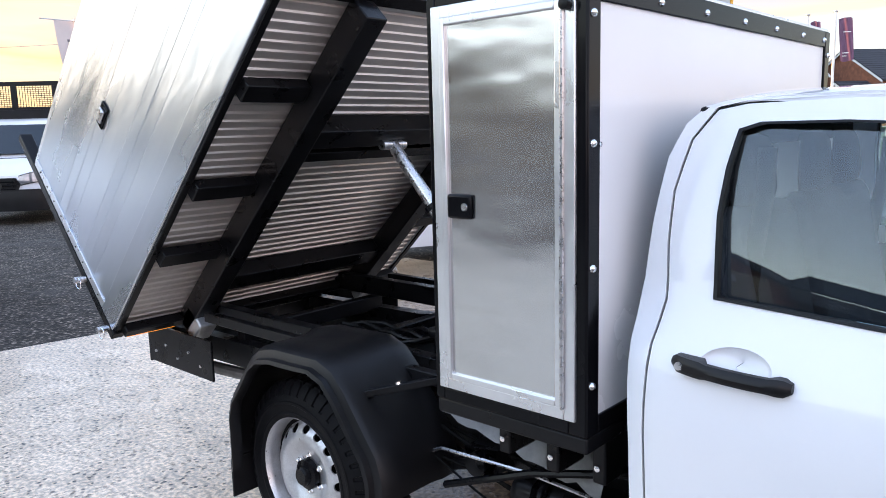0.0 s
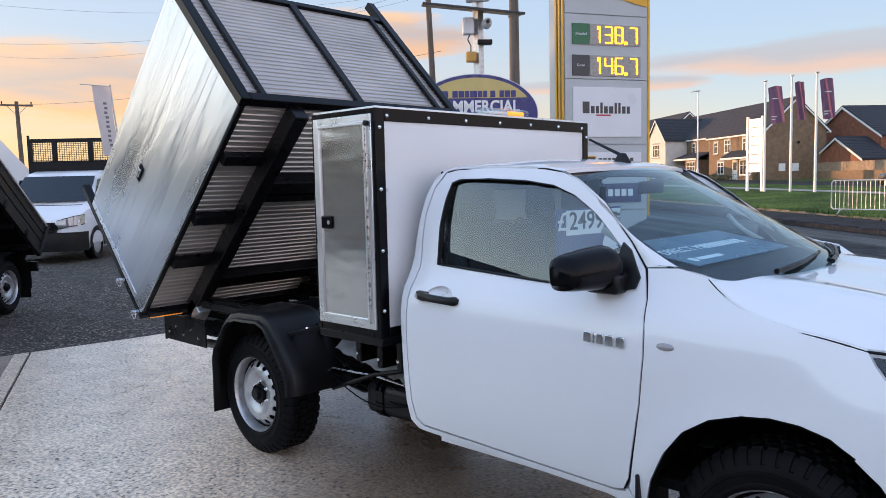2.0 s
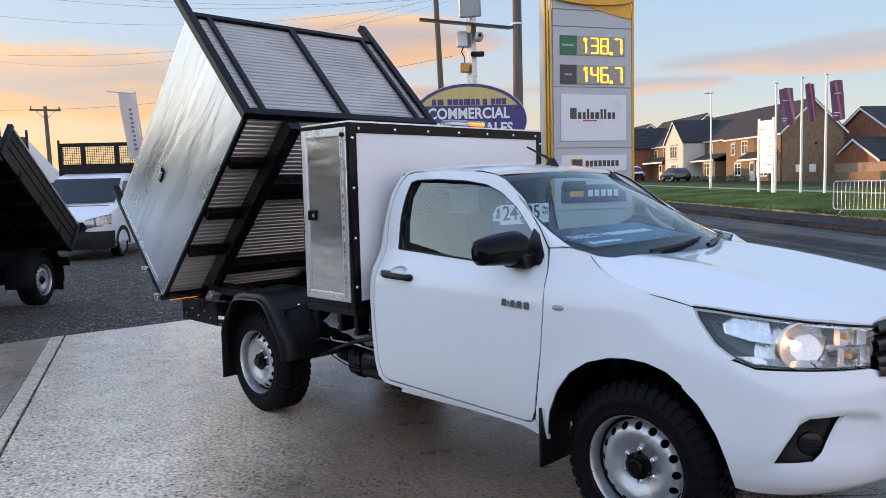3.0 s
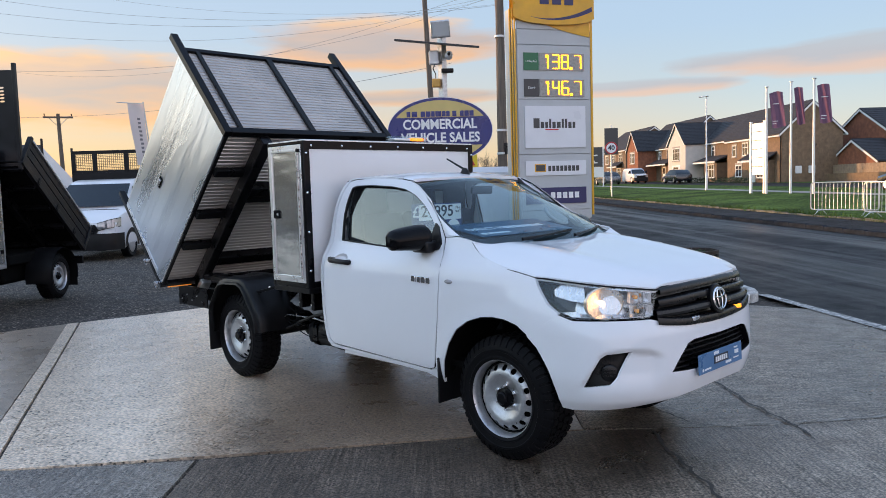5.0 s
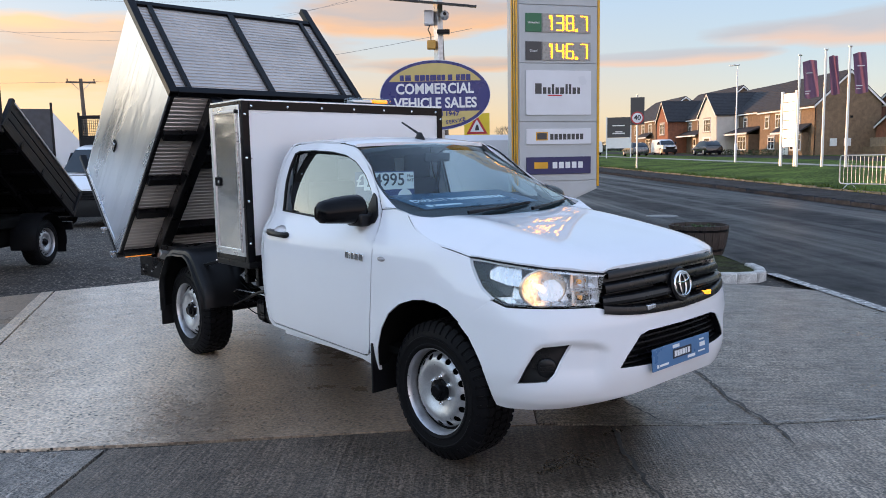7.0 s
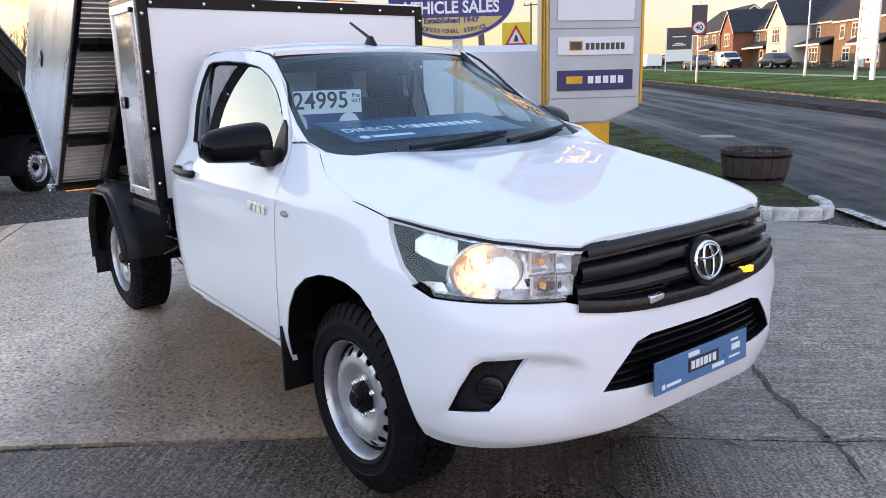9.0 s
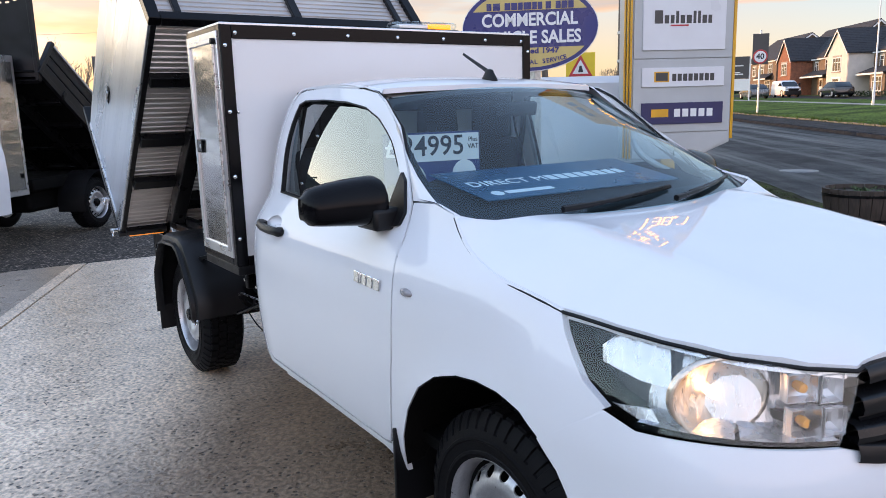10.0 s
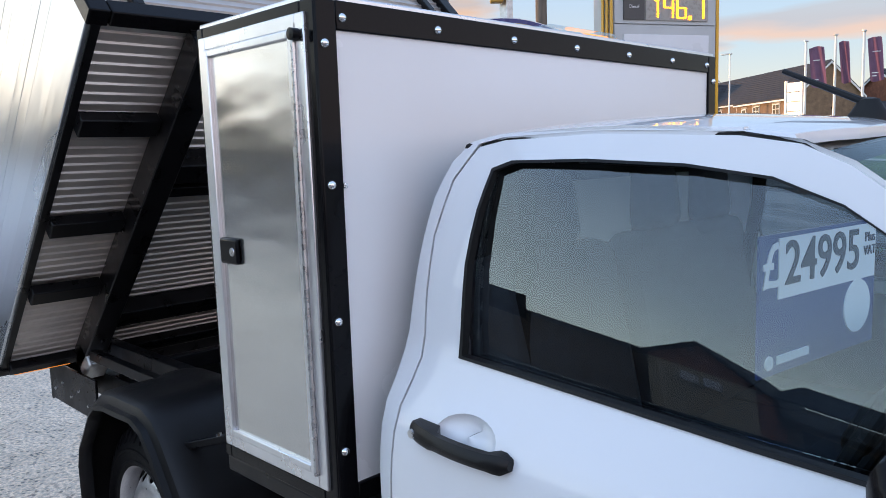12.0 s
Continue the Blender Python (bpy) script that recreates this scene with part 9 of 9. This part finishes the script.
window(h2, 73.0, VF + 1.2, b1 + 2.9, 1.1, 1.25)
window(h2, 77.3, VF + 1.2, b1 + 2.9, 0.9, 1.25, 1)
hpart("bay", one_box(73.4, 76.6, VF - 0.2, VF + 1.2, b1, b1 + 2.2, bevel=0.02), BRICK_BROWN, h2)
window(h2, 75.0, VF - 0.2, b1 + 0.55, 2.1, 1.5, 3)
porch(h2, 73.0, 78.9, VF + 1.2, b1 + 2.3, 1.8)
door(h2, 77.8, VF + 1.2, b1)
# red front-gabled house
b2 = base_at(94) - 0.1
h3 = empty("house", "red brick house with front gable and porch", "house", group="new houses")
gable_block(h3, 86.8, 101.5, VF + 1.0, VF + 9.0, b2, b2 + 4.7, 3.5, BRICK_BROWN)
gable_block(h3, 95.0, 99.6, VF - 1.6, VF + 4.5, b2, b2 + 4.6, 2.5, BRICK_RED, False)
window(h3, 97.3, VF - 1.6, b2 + 2.7, 1.9, 1.5, 3)
window(h3, 97.3, VF - 1.6, b2 + 0.5, 1.7, 1.4, 2)
window(h3, 90.0, VF + 1.0, b2 + 2.8, 1.9, 1.5, 3)
window(h3, 93.6, VF + 1.0, b2 + 2.8, 1.1, 1.3, 2)
porch(h3, 87.6, 94.6, VF + 1.0, b2 + 2.3, 1.6)
door(h3, 92.0, VF + 1.0, b2, 1.0)
door(h3, 89.0, VF + 1.0, b2, 2.3, 2.1, BRICK_RED)
b3 = base_at(112) - 0.1
h4 = empty("house", "buff brick house at the far end of the row", "house", group="new houses")
gable_block(h4, 103.5, 117.0, VF - 0.5, VF + 8.2, b3, b3 + 4.9, 3.1, BRICK_BROWN)
for u in (106.0, 109.5, 113.0):
    window(h4, u, VF - 0.5, b3 + 2.85, 1.6, 1.4, 2)
window(h4, 107.0, VF - 0.5, b3 + 0.6, 2.2, 1.5, 3)
porch(h4, 105.0, 110.0, VF - 0.5, b3 + 2.3, 1.0)
# house at the near end, set back
b4 = base_at(50, 44) - 0.1
h5 = empty("house", "red brick house with low garage roof beside a fence", "house", group="new houses")
gable_block(h5, 56.4, 66.8, VF + 8.6, VF + 20.0, b4, 5.0, 2.85, BRICK_RED, False)
gable_block(h5, 54.6, 61.4, VF + 5.5, VF + 8.4, b4, 2.95, 1.85, BRICK_RED, False)
for v_, z, w, h in ((VF + 10.6, b4 + 2.75, 1.3, 1.25), (VF + 14.6, b4 + 2.75, 1.0, 1.25)):
    fr = hpart("window", one_box(56.32, 56.41, v_ - w / 2, v_ + w / 2, z, z + h, bevel=0.01), PVC, h5)
    for k in (0, 1):
        hpart("pane", one_box(56.30, 56.318, v_ - w / 2 + 0.08 + k * w / 2, v_ + k * w / 2 - 0.04, z + 0.09, z + h - 0.09), PANE, fr)
    hpart("sill", one_box(56.24, 56.40, v_ - w / 2 - 0.08, v_ + w / 2 + 0.08, z - 0.1, z, bevel=0.01), KERB, fr)
fence = empty("timber_fence", "pale close-boarded timber fence", "fence")
for k in range(70):
    u = 45.0 + k * 0.215
    hpart("board", one_box(u, u + 0.20, VF + 4.9, VF + 4.93, b4 - 0.05, b4 + 1.75 + 0.02 * math.sin(k * 2.7)), TIMBER, fence)
wall = empty("garden_wall", "low buff brick garden wall", "wall")
hpart("brickwork", one_box(44.0, 60.1, VF + 4.3, VF + 4.6, b4 - 0.1, b4 + 0.95), BRICK_BUFF, wall)
# low hedge and shrubs along the fronts
SHRUB = mat("dull_shrub", (0.045, 0.06, 0.028), 0.9, vary=0.4, scale=6)
rng = random.Random(21)
bm = bmesh.new()
for k in range(1500):
    u, v_ = rng.uniform(61, 79), rng.uniform(VF - 3.4, VF - 2.2)
    p = Vector((u, v_, base_at(u) + rng.uniform(0.0, 0.55)))
    d = Vector((rng.uniform(-1, 1), rng.uniform(-1, 1), rng.uniform(-0.2, 1))).normalized() * rng.uniform(0.08, 0.2)
    e = Vector((rng.uniform(-1, 1), rng.uniform(-1, 1), rng.uniform(-1, 1))).normalized() * 0.06
    bm.faces.new([bm.verts.new(q) for q in (p, p + d * 0.5 + e, p + d, p + d * 0.5 - e)])
tagged(solid("shrubs", placed(bm), SHRUB, "low dark shrubs along the house fronts", "shrub"), kind="stuff")

# ---- cars across the road ----


def build_car(label, u, v, turn, paint, length=4.2, width=1.78, height=1.46, group="parked cars"):
    m = Matrix.Translation(at(u, v, 0.1)) @ Matrix.Rotation(math.atan2(ALONG.y, ALONG.x) + radians(turn), 4, "Z")
    car = empty("parked_car", label, "car", m, group)
    hw = width / 2
    prof = [(0.0, 0.32, 0.62), (-0.12, 0.22, 0.74), (-0.9, 0.2, 0.90), (-1.15, 0.2, 0.95), (-length + 0.55, 0.2, 0.98), (-length + 0.1, 0.22, 0.92), (-length, 0.35, 0.70)]
    rows = []
    for k, (x, lo, hi) in enumerate(prof):
        w = hw * (0.86 if k in (0, 6) else 1.0)
        rows.append([(x, -w + 0.05, lo), (x, -w, lo + 0.2), (x, -w + 0.02, hi - 0.12), (x, -w + 0.12, hi), (x, w - 0.12, hi), (x, w - 0.02, hi - 0.12), (x, w, lo + 0.2), (x, w - 0.05, lo)])
    bm = grid_loft(rows, True)
    vs = bm.verts[:]
    bm.faces.new(vs[:8]), bm.faces.new(vs[-8:])
    part("body", bm, paint, car, smooth="auto")
    top = [(-1.0, 0.93, 0.93), (-1.75, height - 0.03, 0.76), (-2.4, height, 0.76), (-length + 0.75, height - 0.08, 0.74), (-length + 0.22, 0.95, 0.86)]
    rows = [[(x, -hw * w, z - 0.03), (x, -hw * w * 0.86, z), (x, hw * w * 0.86, z), (x, hw * w, z - 0.03)] for x, z, w in top]
    part("glasshouse", grid_loft(rows + []), DARK_GLASS, car, smooth="auto")
    for s in (-1, 1):
        rows = [[(x, s * hw * w, z - 0.03), (x, s * hw * 0.95, 0.9)] for x, z, w in top]
        part("side_glass", grid_loft(rows), DARK_GLASS, car)
        for x in (-0.85, -length + 0.75):
            w = part("wheel", lathe(bmesh.new(), [(0.001, 0.0), (0.2, -0.005), (0.22, -0.015), (0.30, -0.02), (0.325, 0.0), (0.325, 0.19), (0.001, 0.19)], 24, "y", Matrix.Translation((x, s * (hw - 0.01), 0.325)) @ pose(0, 0, 0, 0, 0, 0 if s < 0 else 180)), RUBBER, car)
            part("rim", lathe(bmesh.new(), [(0.001, -0.012), (0.05, -0.014), (0.12, -0.008), (0.2, -0.02), (0.21, -0.01)], 20, "y", Matrix.Translation((x, s * (hw - 0.01), 0.325)) @ pose(0, 0, 0, 0, 0, 0 if s < 0 else 180)), GREY_RIM, w)
        part("headlamp", one_box(-0.16, -0.03, min(s * 0.5, s * 0.8), max(s * 0.5, s * 0.8), 0.62, 0.74, bevel=0.03), LAMP_CLEAR, car)
    rows = [[(x, y, z + 0.008) for y in (-hw * 0.62, 0, hw * 0.62)] for x, z in ((-1.78, height - 0.03), (-2.4, height), (-length + 0.8, height - 0.07))]
    part("roof", grid_loft(rows), paint, car, smooth="all")
    return car


CAR_BLACK = mat("black_car_paint", (0.012, 0.013, 0.016), 0.2, vary=0.1, coat=1.0)
CAR_GREY = mat("grey_car_paint", (0.10, 0.11, 0.12), 0.25, 0.4, vary=0.1, coat=1.0)
build_car("black hatchback parked before the new houses", 74.0, 32.2, 0, CAR_BLACK)
build_car("dark saloon parked behind the steel barriers", 29.5, 26.6, 0, CAR_BLACK)
build_car("dark car parked behind the developer board", 77.0, 25.5, 0, CAR_GREY)
build_van("parked_van", "small white van parked before the new houses", Matrix.Translation(at(80.5, 31.3, 0.1)) @ Matrix.Rotation(math.atan2(ALONG.y, ALONG.x) + math.pi, 4, "Z"), 4.4, 1.8, 1.82, 0.9, hood=1.0)
build_van("parked_van", "small white van by the roadside board", Matrix.Translation(at(93.0, 24.5, 0.1)) @ Matrix.Rotation(math.atan2(ALONG.y, ALONG.x), 4, "Z"), 4.4, 1.8, 1.7, 0.9, hood=1.0)

# ---- street furniture ----
lamp = empty("street_lamp", "tall galvanised street lamp column", "street lamp", Matrix.Translation(at(41.0, 21.9, 0.08)))
part("column", one_tube([(0, 0, 0), (0, 0, 1.2), (0, 0, 1.25), (0, 0, 6.1)], [0.075, 0.075, 0.05, 0.035], 12), GALV, lamp)
part("lantern", one_box(-0.50, 0.12, -0.09, 0.09, 6.08, 6.16, bevel=0.02), GALV, lamp)
FLAG_RED = mat("maroon_flag_cloth", (0.17, 0.095, 0.15), 0.85, vary=0.25, scale=3)
fc = FLAG_RED.node_tree
tr, ad = fc.nodes.new("ShaderNodeBsdfTranslucent"), fc.nodes.new("ShaderNodeMixShader")
tr.inputs["Color"].default_value = (0.30, 0.15, 0.24, 1)
ad.inputs[0].default_value = 0.55
fc.links.new(fc.nodes["Principled BSDF"].outputs[0], ad.inputs[1]), fc.links.new(tr.outputs[0], ad.inputs[2])
fc.links.new(ad.outputs[0], fc.nodes["Material Output"].inputs["Surface"])
for k, (u, v_, h, fold) in enumerate(((31.7, 21.1, 5.45, 0.04), (30.1, 21.56, 5.50, 0.42), (28.45, 21.8, 5.42, 0.22))):
    fl = empty("flagpole", "white flagpole with hanging maroon flag", "flagpole", Matrix.Translation(at(u, v_, 0.08)), "flagpoles")
    part("pole", one_tube([(0, 0, 0), (0, 0, h + 0.15)], [0.065, 0.05], 10), PVC, fl)
    part("finial", lathe(bmesh.new(), [(0.06, h + 0.15), (0.10, h + 0.18), (0.10, h + 0.22), (0.001, h + 0.24)], 12, "z"), GALV, fl)
    wide = 0.68 * (1 - fold)
    right = Vector((0.92, 0.38, 0))
    rows = []
    for z in np.linspace(h - 0.12, h - 1.95, 12):
        row = []
        for t in np.linspace(0, 1, 9):
            p = right * (0.12 + wide * t) + Vector((-0.38, 0.92, 0)) * (0.10 + 0.35 * fold) * math.sin(9 * t + 1.3 * z + k) * t
            p += right * 0.16 * (h - 0.12 - z) / 1.8
            row.append((p.x, p.y, z - 0.12 * fold * t + 0.05 * math.sin(4 * t + z)))
        rows.append(row)
    cloth = part("cloth", grid_loft(rows), FLAG_RED, fl, smooth="all")
    if k != 1:
        for z, w in ((h - 0.75, 0.5), (h - 1.65, 0.42), (h - 1.78, 0.3)):
            part("print_bar", one_tube([Vector((0, -0.02, z)) + right * (0.3 + a) + Vector((0.12, -0.28, 0)) for a in (0, w * 0.6)], 0.02, 6), PVC, cloth)
    part("halyard", one_tube([right * 0.05 + Vector((0, 0, 0.9)), right * 0.05 + Vector((0, 0, h - 0.1))], 0.008, 5), PVC, fl)
ladder = empty("sign_board", "tall white plot board with blank panels on two posts", "sign board")
pa, pb = Vector(at(33.2, 21.0, 0.05)), Vector(at(32.2, 21.25, 0.05))
r = (pb - pa).normalized()
pm = facing(pa, r, (0, 0, 1))
for x in (0.0, (pb - pa).length):
    part("post", moved(one_box(x - 0.06, x + 0.06, 0, 3.95, -0.05, 0.05), pm), PVC, ladder)
for k in range(6):
    part("panel", moved(one_box(0.06, (pb - pa).length - 0.06, 1.05 + 0.47 * k, 1.05 + 0.47 * k + 0.44, -0.015, 0.015, bevel=0.003), pm), PVC, ladder)
speed = empty("speed_sign", "round forty limit sign on grey backing board", "road sign", Matrix.Translation(at(42.2, 15.9, 0.08)))
sm = facing((0, 0, 0), (0.80, 0.60, 0), (0, 0, 1))
part("post", one_tube([(0, 0, 0), (0, 0, 4.75)], 0.05, 10), GALV, speed)
part("backing", moved(one_box(-0.44, 0.44, 2.80, 4.55, 0.05, 0.08, bevel=0.01), sm), CHAR, speed)
part("red_ring", moved(lathe(bmesh.new(), [(0.001, 0.1), (0.40, 0.1), (0.41, 0.08)], 28, "z", Matrix.Translation((0, 3.24, 0))), sm), RED_INK, speed)
part("white_disc", moved(lathe(bmesh.new(), [(0.001, 0.108), (0.32, 0.108), (0.325, 0.1)], 28, "z", Matrix.Translation((0, 3.24, 0))), sm), SIGN_WHITE, speed)
part("numerals", moved(text_bm("40", 0.44, 0.003, 0.012), sm @ Matrix.Translation((0, 3.24, 0.112))), INK_DARK, speed)
dev = empty("developer_board", "grey and white housing developer board on posts", "sign board", Matrix.Translation(at(67.0, 21.5, 0.08)))
for x in (-1.15, 1.15):
    part("post", moved(one_box(x - 0.06, x + 0.06, 0, 4.0, -0.05, 0.05), sm), PVC, dev)
part("upper_panel", moved(one_box(-1.09, 1.09, 2.0, 3.95, -0.03, 0.03, bevel=0.005), sm), CHAR, dev)
part("lower_panel", moved(one_box(-1.09, 1.09, 0.95, 1.98, -0.03, 0.03, bevel=0.005), sm), PVC, dev)
for y, w in ((3.1, 0.6), (2.5, 0.35), (2.35, 0.6)):
    part("print_bar", moved(one_box(-w, w, y, y + 0.1, 0.03, 0.036), sm), PVC, dev)


def barrier(u, v, turn):
    """A steel crowd barrier with its bent frame, bars and feet."""
    b = empty("crowd_barrier", "galvanised steel crowd barrier on the verge", "barrier", Matrix.Translation(at(u, v, 0.10)) @ Matrix.Rotation(radians(turn), 4, "Z"), "crowd barriers")
    w, h = 2.3, 1.08
    loop = rounded([(0, 0.18), (w, 0.18), (w, h), (0, h)], 0.12, 5)
    part("frame", one_tube([(x, 0, z) for x, z in loop + loop[:1]], 0.02, 8), GALV, b)
    for k in range(1, 17):
        part("bar", one_tube([(w * k / 17, 0, 0.18), (w * k / 17, 0, h)], 0.008, 6), GALV, b)
    for x in (0.35, w - 0.35):
        part("foot", one_tube([(x, -0.32, 0.02), (x, -0.12, 0.16), (x, 0.12, 0.16), (x, 0.32, 0.02)], 0.018, 8), GALV, b)
    return b


barrier(17.1, 15.0, -14)
barrier(14.8, 15.35, -30)
barrier(12.6, 15.9, -34)

# far hedge line and fields on the horizon
HEDGE = mat("distant_hedge", (0.05, 0.055, 0.04), 0.95, vary=0.35, scale=0.2)
rng = random.Random(33)
vs, fs = [], []
for k in range(9000):
    a = rng.uniform(radians(95), radians(200))
    d = rng.uniform(150, 175)
    # western stretch raised, hidden behind the vehicles, to shade the yard from the sun
    p = Vector((d * math.cos(a), d * math.sin(a), 0.2 + (1.6 if a < 2.4 else 0.0) + abs(rng.gauss(0, 0.8 if a < 2.8 else 2.4))))
    s1 = Vector((rng.uniform(-1, 1), rng.uniform(-1, 1), rng.uniform(-0.3, 1))) * 0.7
    s2 = Vector((rng.uniform(-1, 1), rng.uniform(-1, 1), rng.uniform(-1, 1))) * 0.5
    k0 = len(vs)
    vs += [p, p + s1 + s2, p + s1 * 2, p + s1 - s2]
    fs.append((k0, k0 + 1, k0 + 2, k0 + 3))
me = bpy.data.meshes.new("distant_hedge")
me.from_pydata([tuple(v) for v in vs], [], fs)
me.materials.append(HEDGE)
tagged(new("distant_hedge", me), "dark hedgerows along the far horizon", "hedge", kind="stuff")

# ---- unseen tall hedge, added to keep the low sun off the yard ----
rng = random.Random(23)
verts, faces = [], []
for k in range(3200):
    y, z, d = rng.uniform(-60, 2.0), rng.uniform(0.0, 6.6) * rng.uniform(0.78, 1.0), rng.uniform(-1.0, 1.0)
    c = Vector((-52 + d, y, z))
    a, b_ = Vector((rng.uniform(-1, 1), rng.uniform(-1, 1), rng.uniform(-1, 1))).normalized() * 0.55, Vector((rng.uniform(-1, 1), rng.uniform(-1, 1), rng.uniform(-1, 1))).normalized() * 0.55
    n0 = len(verts)
    verts += [tuple(c - a), tuple(c + b_), tuple(c + a), tuple(c - b_)]
    faces.append((n0, n0 + 1, n0 + 2, n0 + 3))
n0 = len(verts)
verts += [(-52 + dx, y, z) for dx in (-0.4, 0.4) for y, z in ((-60, 0), (2.0, 0), (2.0, 5.6), (-60, 5.6))]
faces += [(n0, n0 + 1, n0 + 2, n0 + 3), (n0 + 4, n0 + 5, n0 + 6, n0 + 7), (n0 + 3, n0 + 2, n0 + 6, n0 + 7), (n0 + 1, n0 + 5, n0 + 6, n0 + 2)]
me = bpy.data.meshes.new("sun_block_hedge")
me.from_pydata(verts, [], faces)
me.materials.append(HEDGE)
tagged(new("sun_block_hedge", me), "tall dark unseen hedge added to block the low sun", "hedge", kind="stuff")

# ---- shop behind the camera, mirrored in the glass ----
HOARD = mat("grey_fascia_board", (0.16, 0.16, 0.165), 0.5, vary=0.05, scale=2)
shop = empty("shop", "brick gabled shop with long tiled roof and pale fascia", "shop", Matrix.Translation((1.6, 0, 0)))
CREAM = mat("cream_coated_wall", (0.45, 0.36, 0.25), 0.8, vary=0.06, scale=2)
bm = grid_loft([[(x, y, z) for x, z in ((-12.4, 0), (-8.2, 0), (-8.2, 4.8), (-10.3, 6.5), (-12.4, 4.8))] for y in (-24.5, -31.0)], True)
vs = bm.verts[:]
bm.faces.new(vs[:5]), bm.faces.new(vs[5:])
part("gable_wall", bm, BRICK_RED, shop)
part("cream_wall", one_box(-12.35, -8.25, -24.49, -24.4, 0.0, 4.6), CREAM, shop)
for s in (-1, 1):
    rows = [[(-10.3, y, 6.75), (-10.3 + s * 2.35, y, 4.75), (-10.3 + s * 2.35, y, 4.6), (-10.3, y, 6.55)] for y in (-24.2, -31.3)]
    part("roof", grid_loft(rows, True), TILE, shop, "dark tiled roof slope")
part("long_wall", one_box(-8.2, 19.6, -27.4, -27.0, 0, 4.7), BRICK_BROWN, shop)
part("long_roof", grid_loft([[(x, -25.8, 4.7), (x, -25.8, 4.85), (x, -29.8, 6.9), (x, -29.8, 6.75)] for x in (-8.3, 19.8)], True), TILE, shop)
fascia = part("fascia", one_box(-8.0, 19.4, -26.05, -25.9, 3.6, 4.65, bevel=0.01), HOARD, shop, "grey shop fascia")
for k in range(10):
    part("mark", one_box(-6.0 + 0.62 * k, -5.55 + 0.62 * k, -25.9, -25.87, 3.85, 4.4), CHAR, fascia)
for k in range(10):
    part("shop_window", one_box(-7.6 + 2.7 * k, -5.3 + 2.7 * k, -27.0, -26.95, 0.5, 3.1), DARK_GLASS, shop)
for x in (-10.9, -10.0):
    part("air_unit", one_box(x, x + 0.6, -24.4, -24.1, 3.6, 4.2, bevel=0.02), SIGN_WHITE, shop)
shed = empty("workshop", "long dark low workshop building behind the yard", "workshop")
part("wall", one_box(-34.0, -12.0, -33.0, -25.6, 0, 4.7), BRICK_BROWN, shed)
part("roof", one_box(-34.3, -11.8, -33.3, -25.4, 4.7, 5.1, bevel=0.03), CHAR, shed)
part("parapet", one_box(-34.2, -17.5, -25.4, -25.2, 4.2, 6.4), SATIN_BLACK, shed)
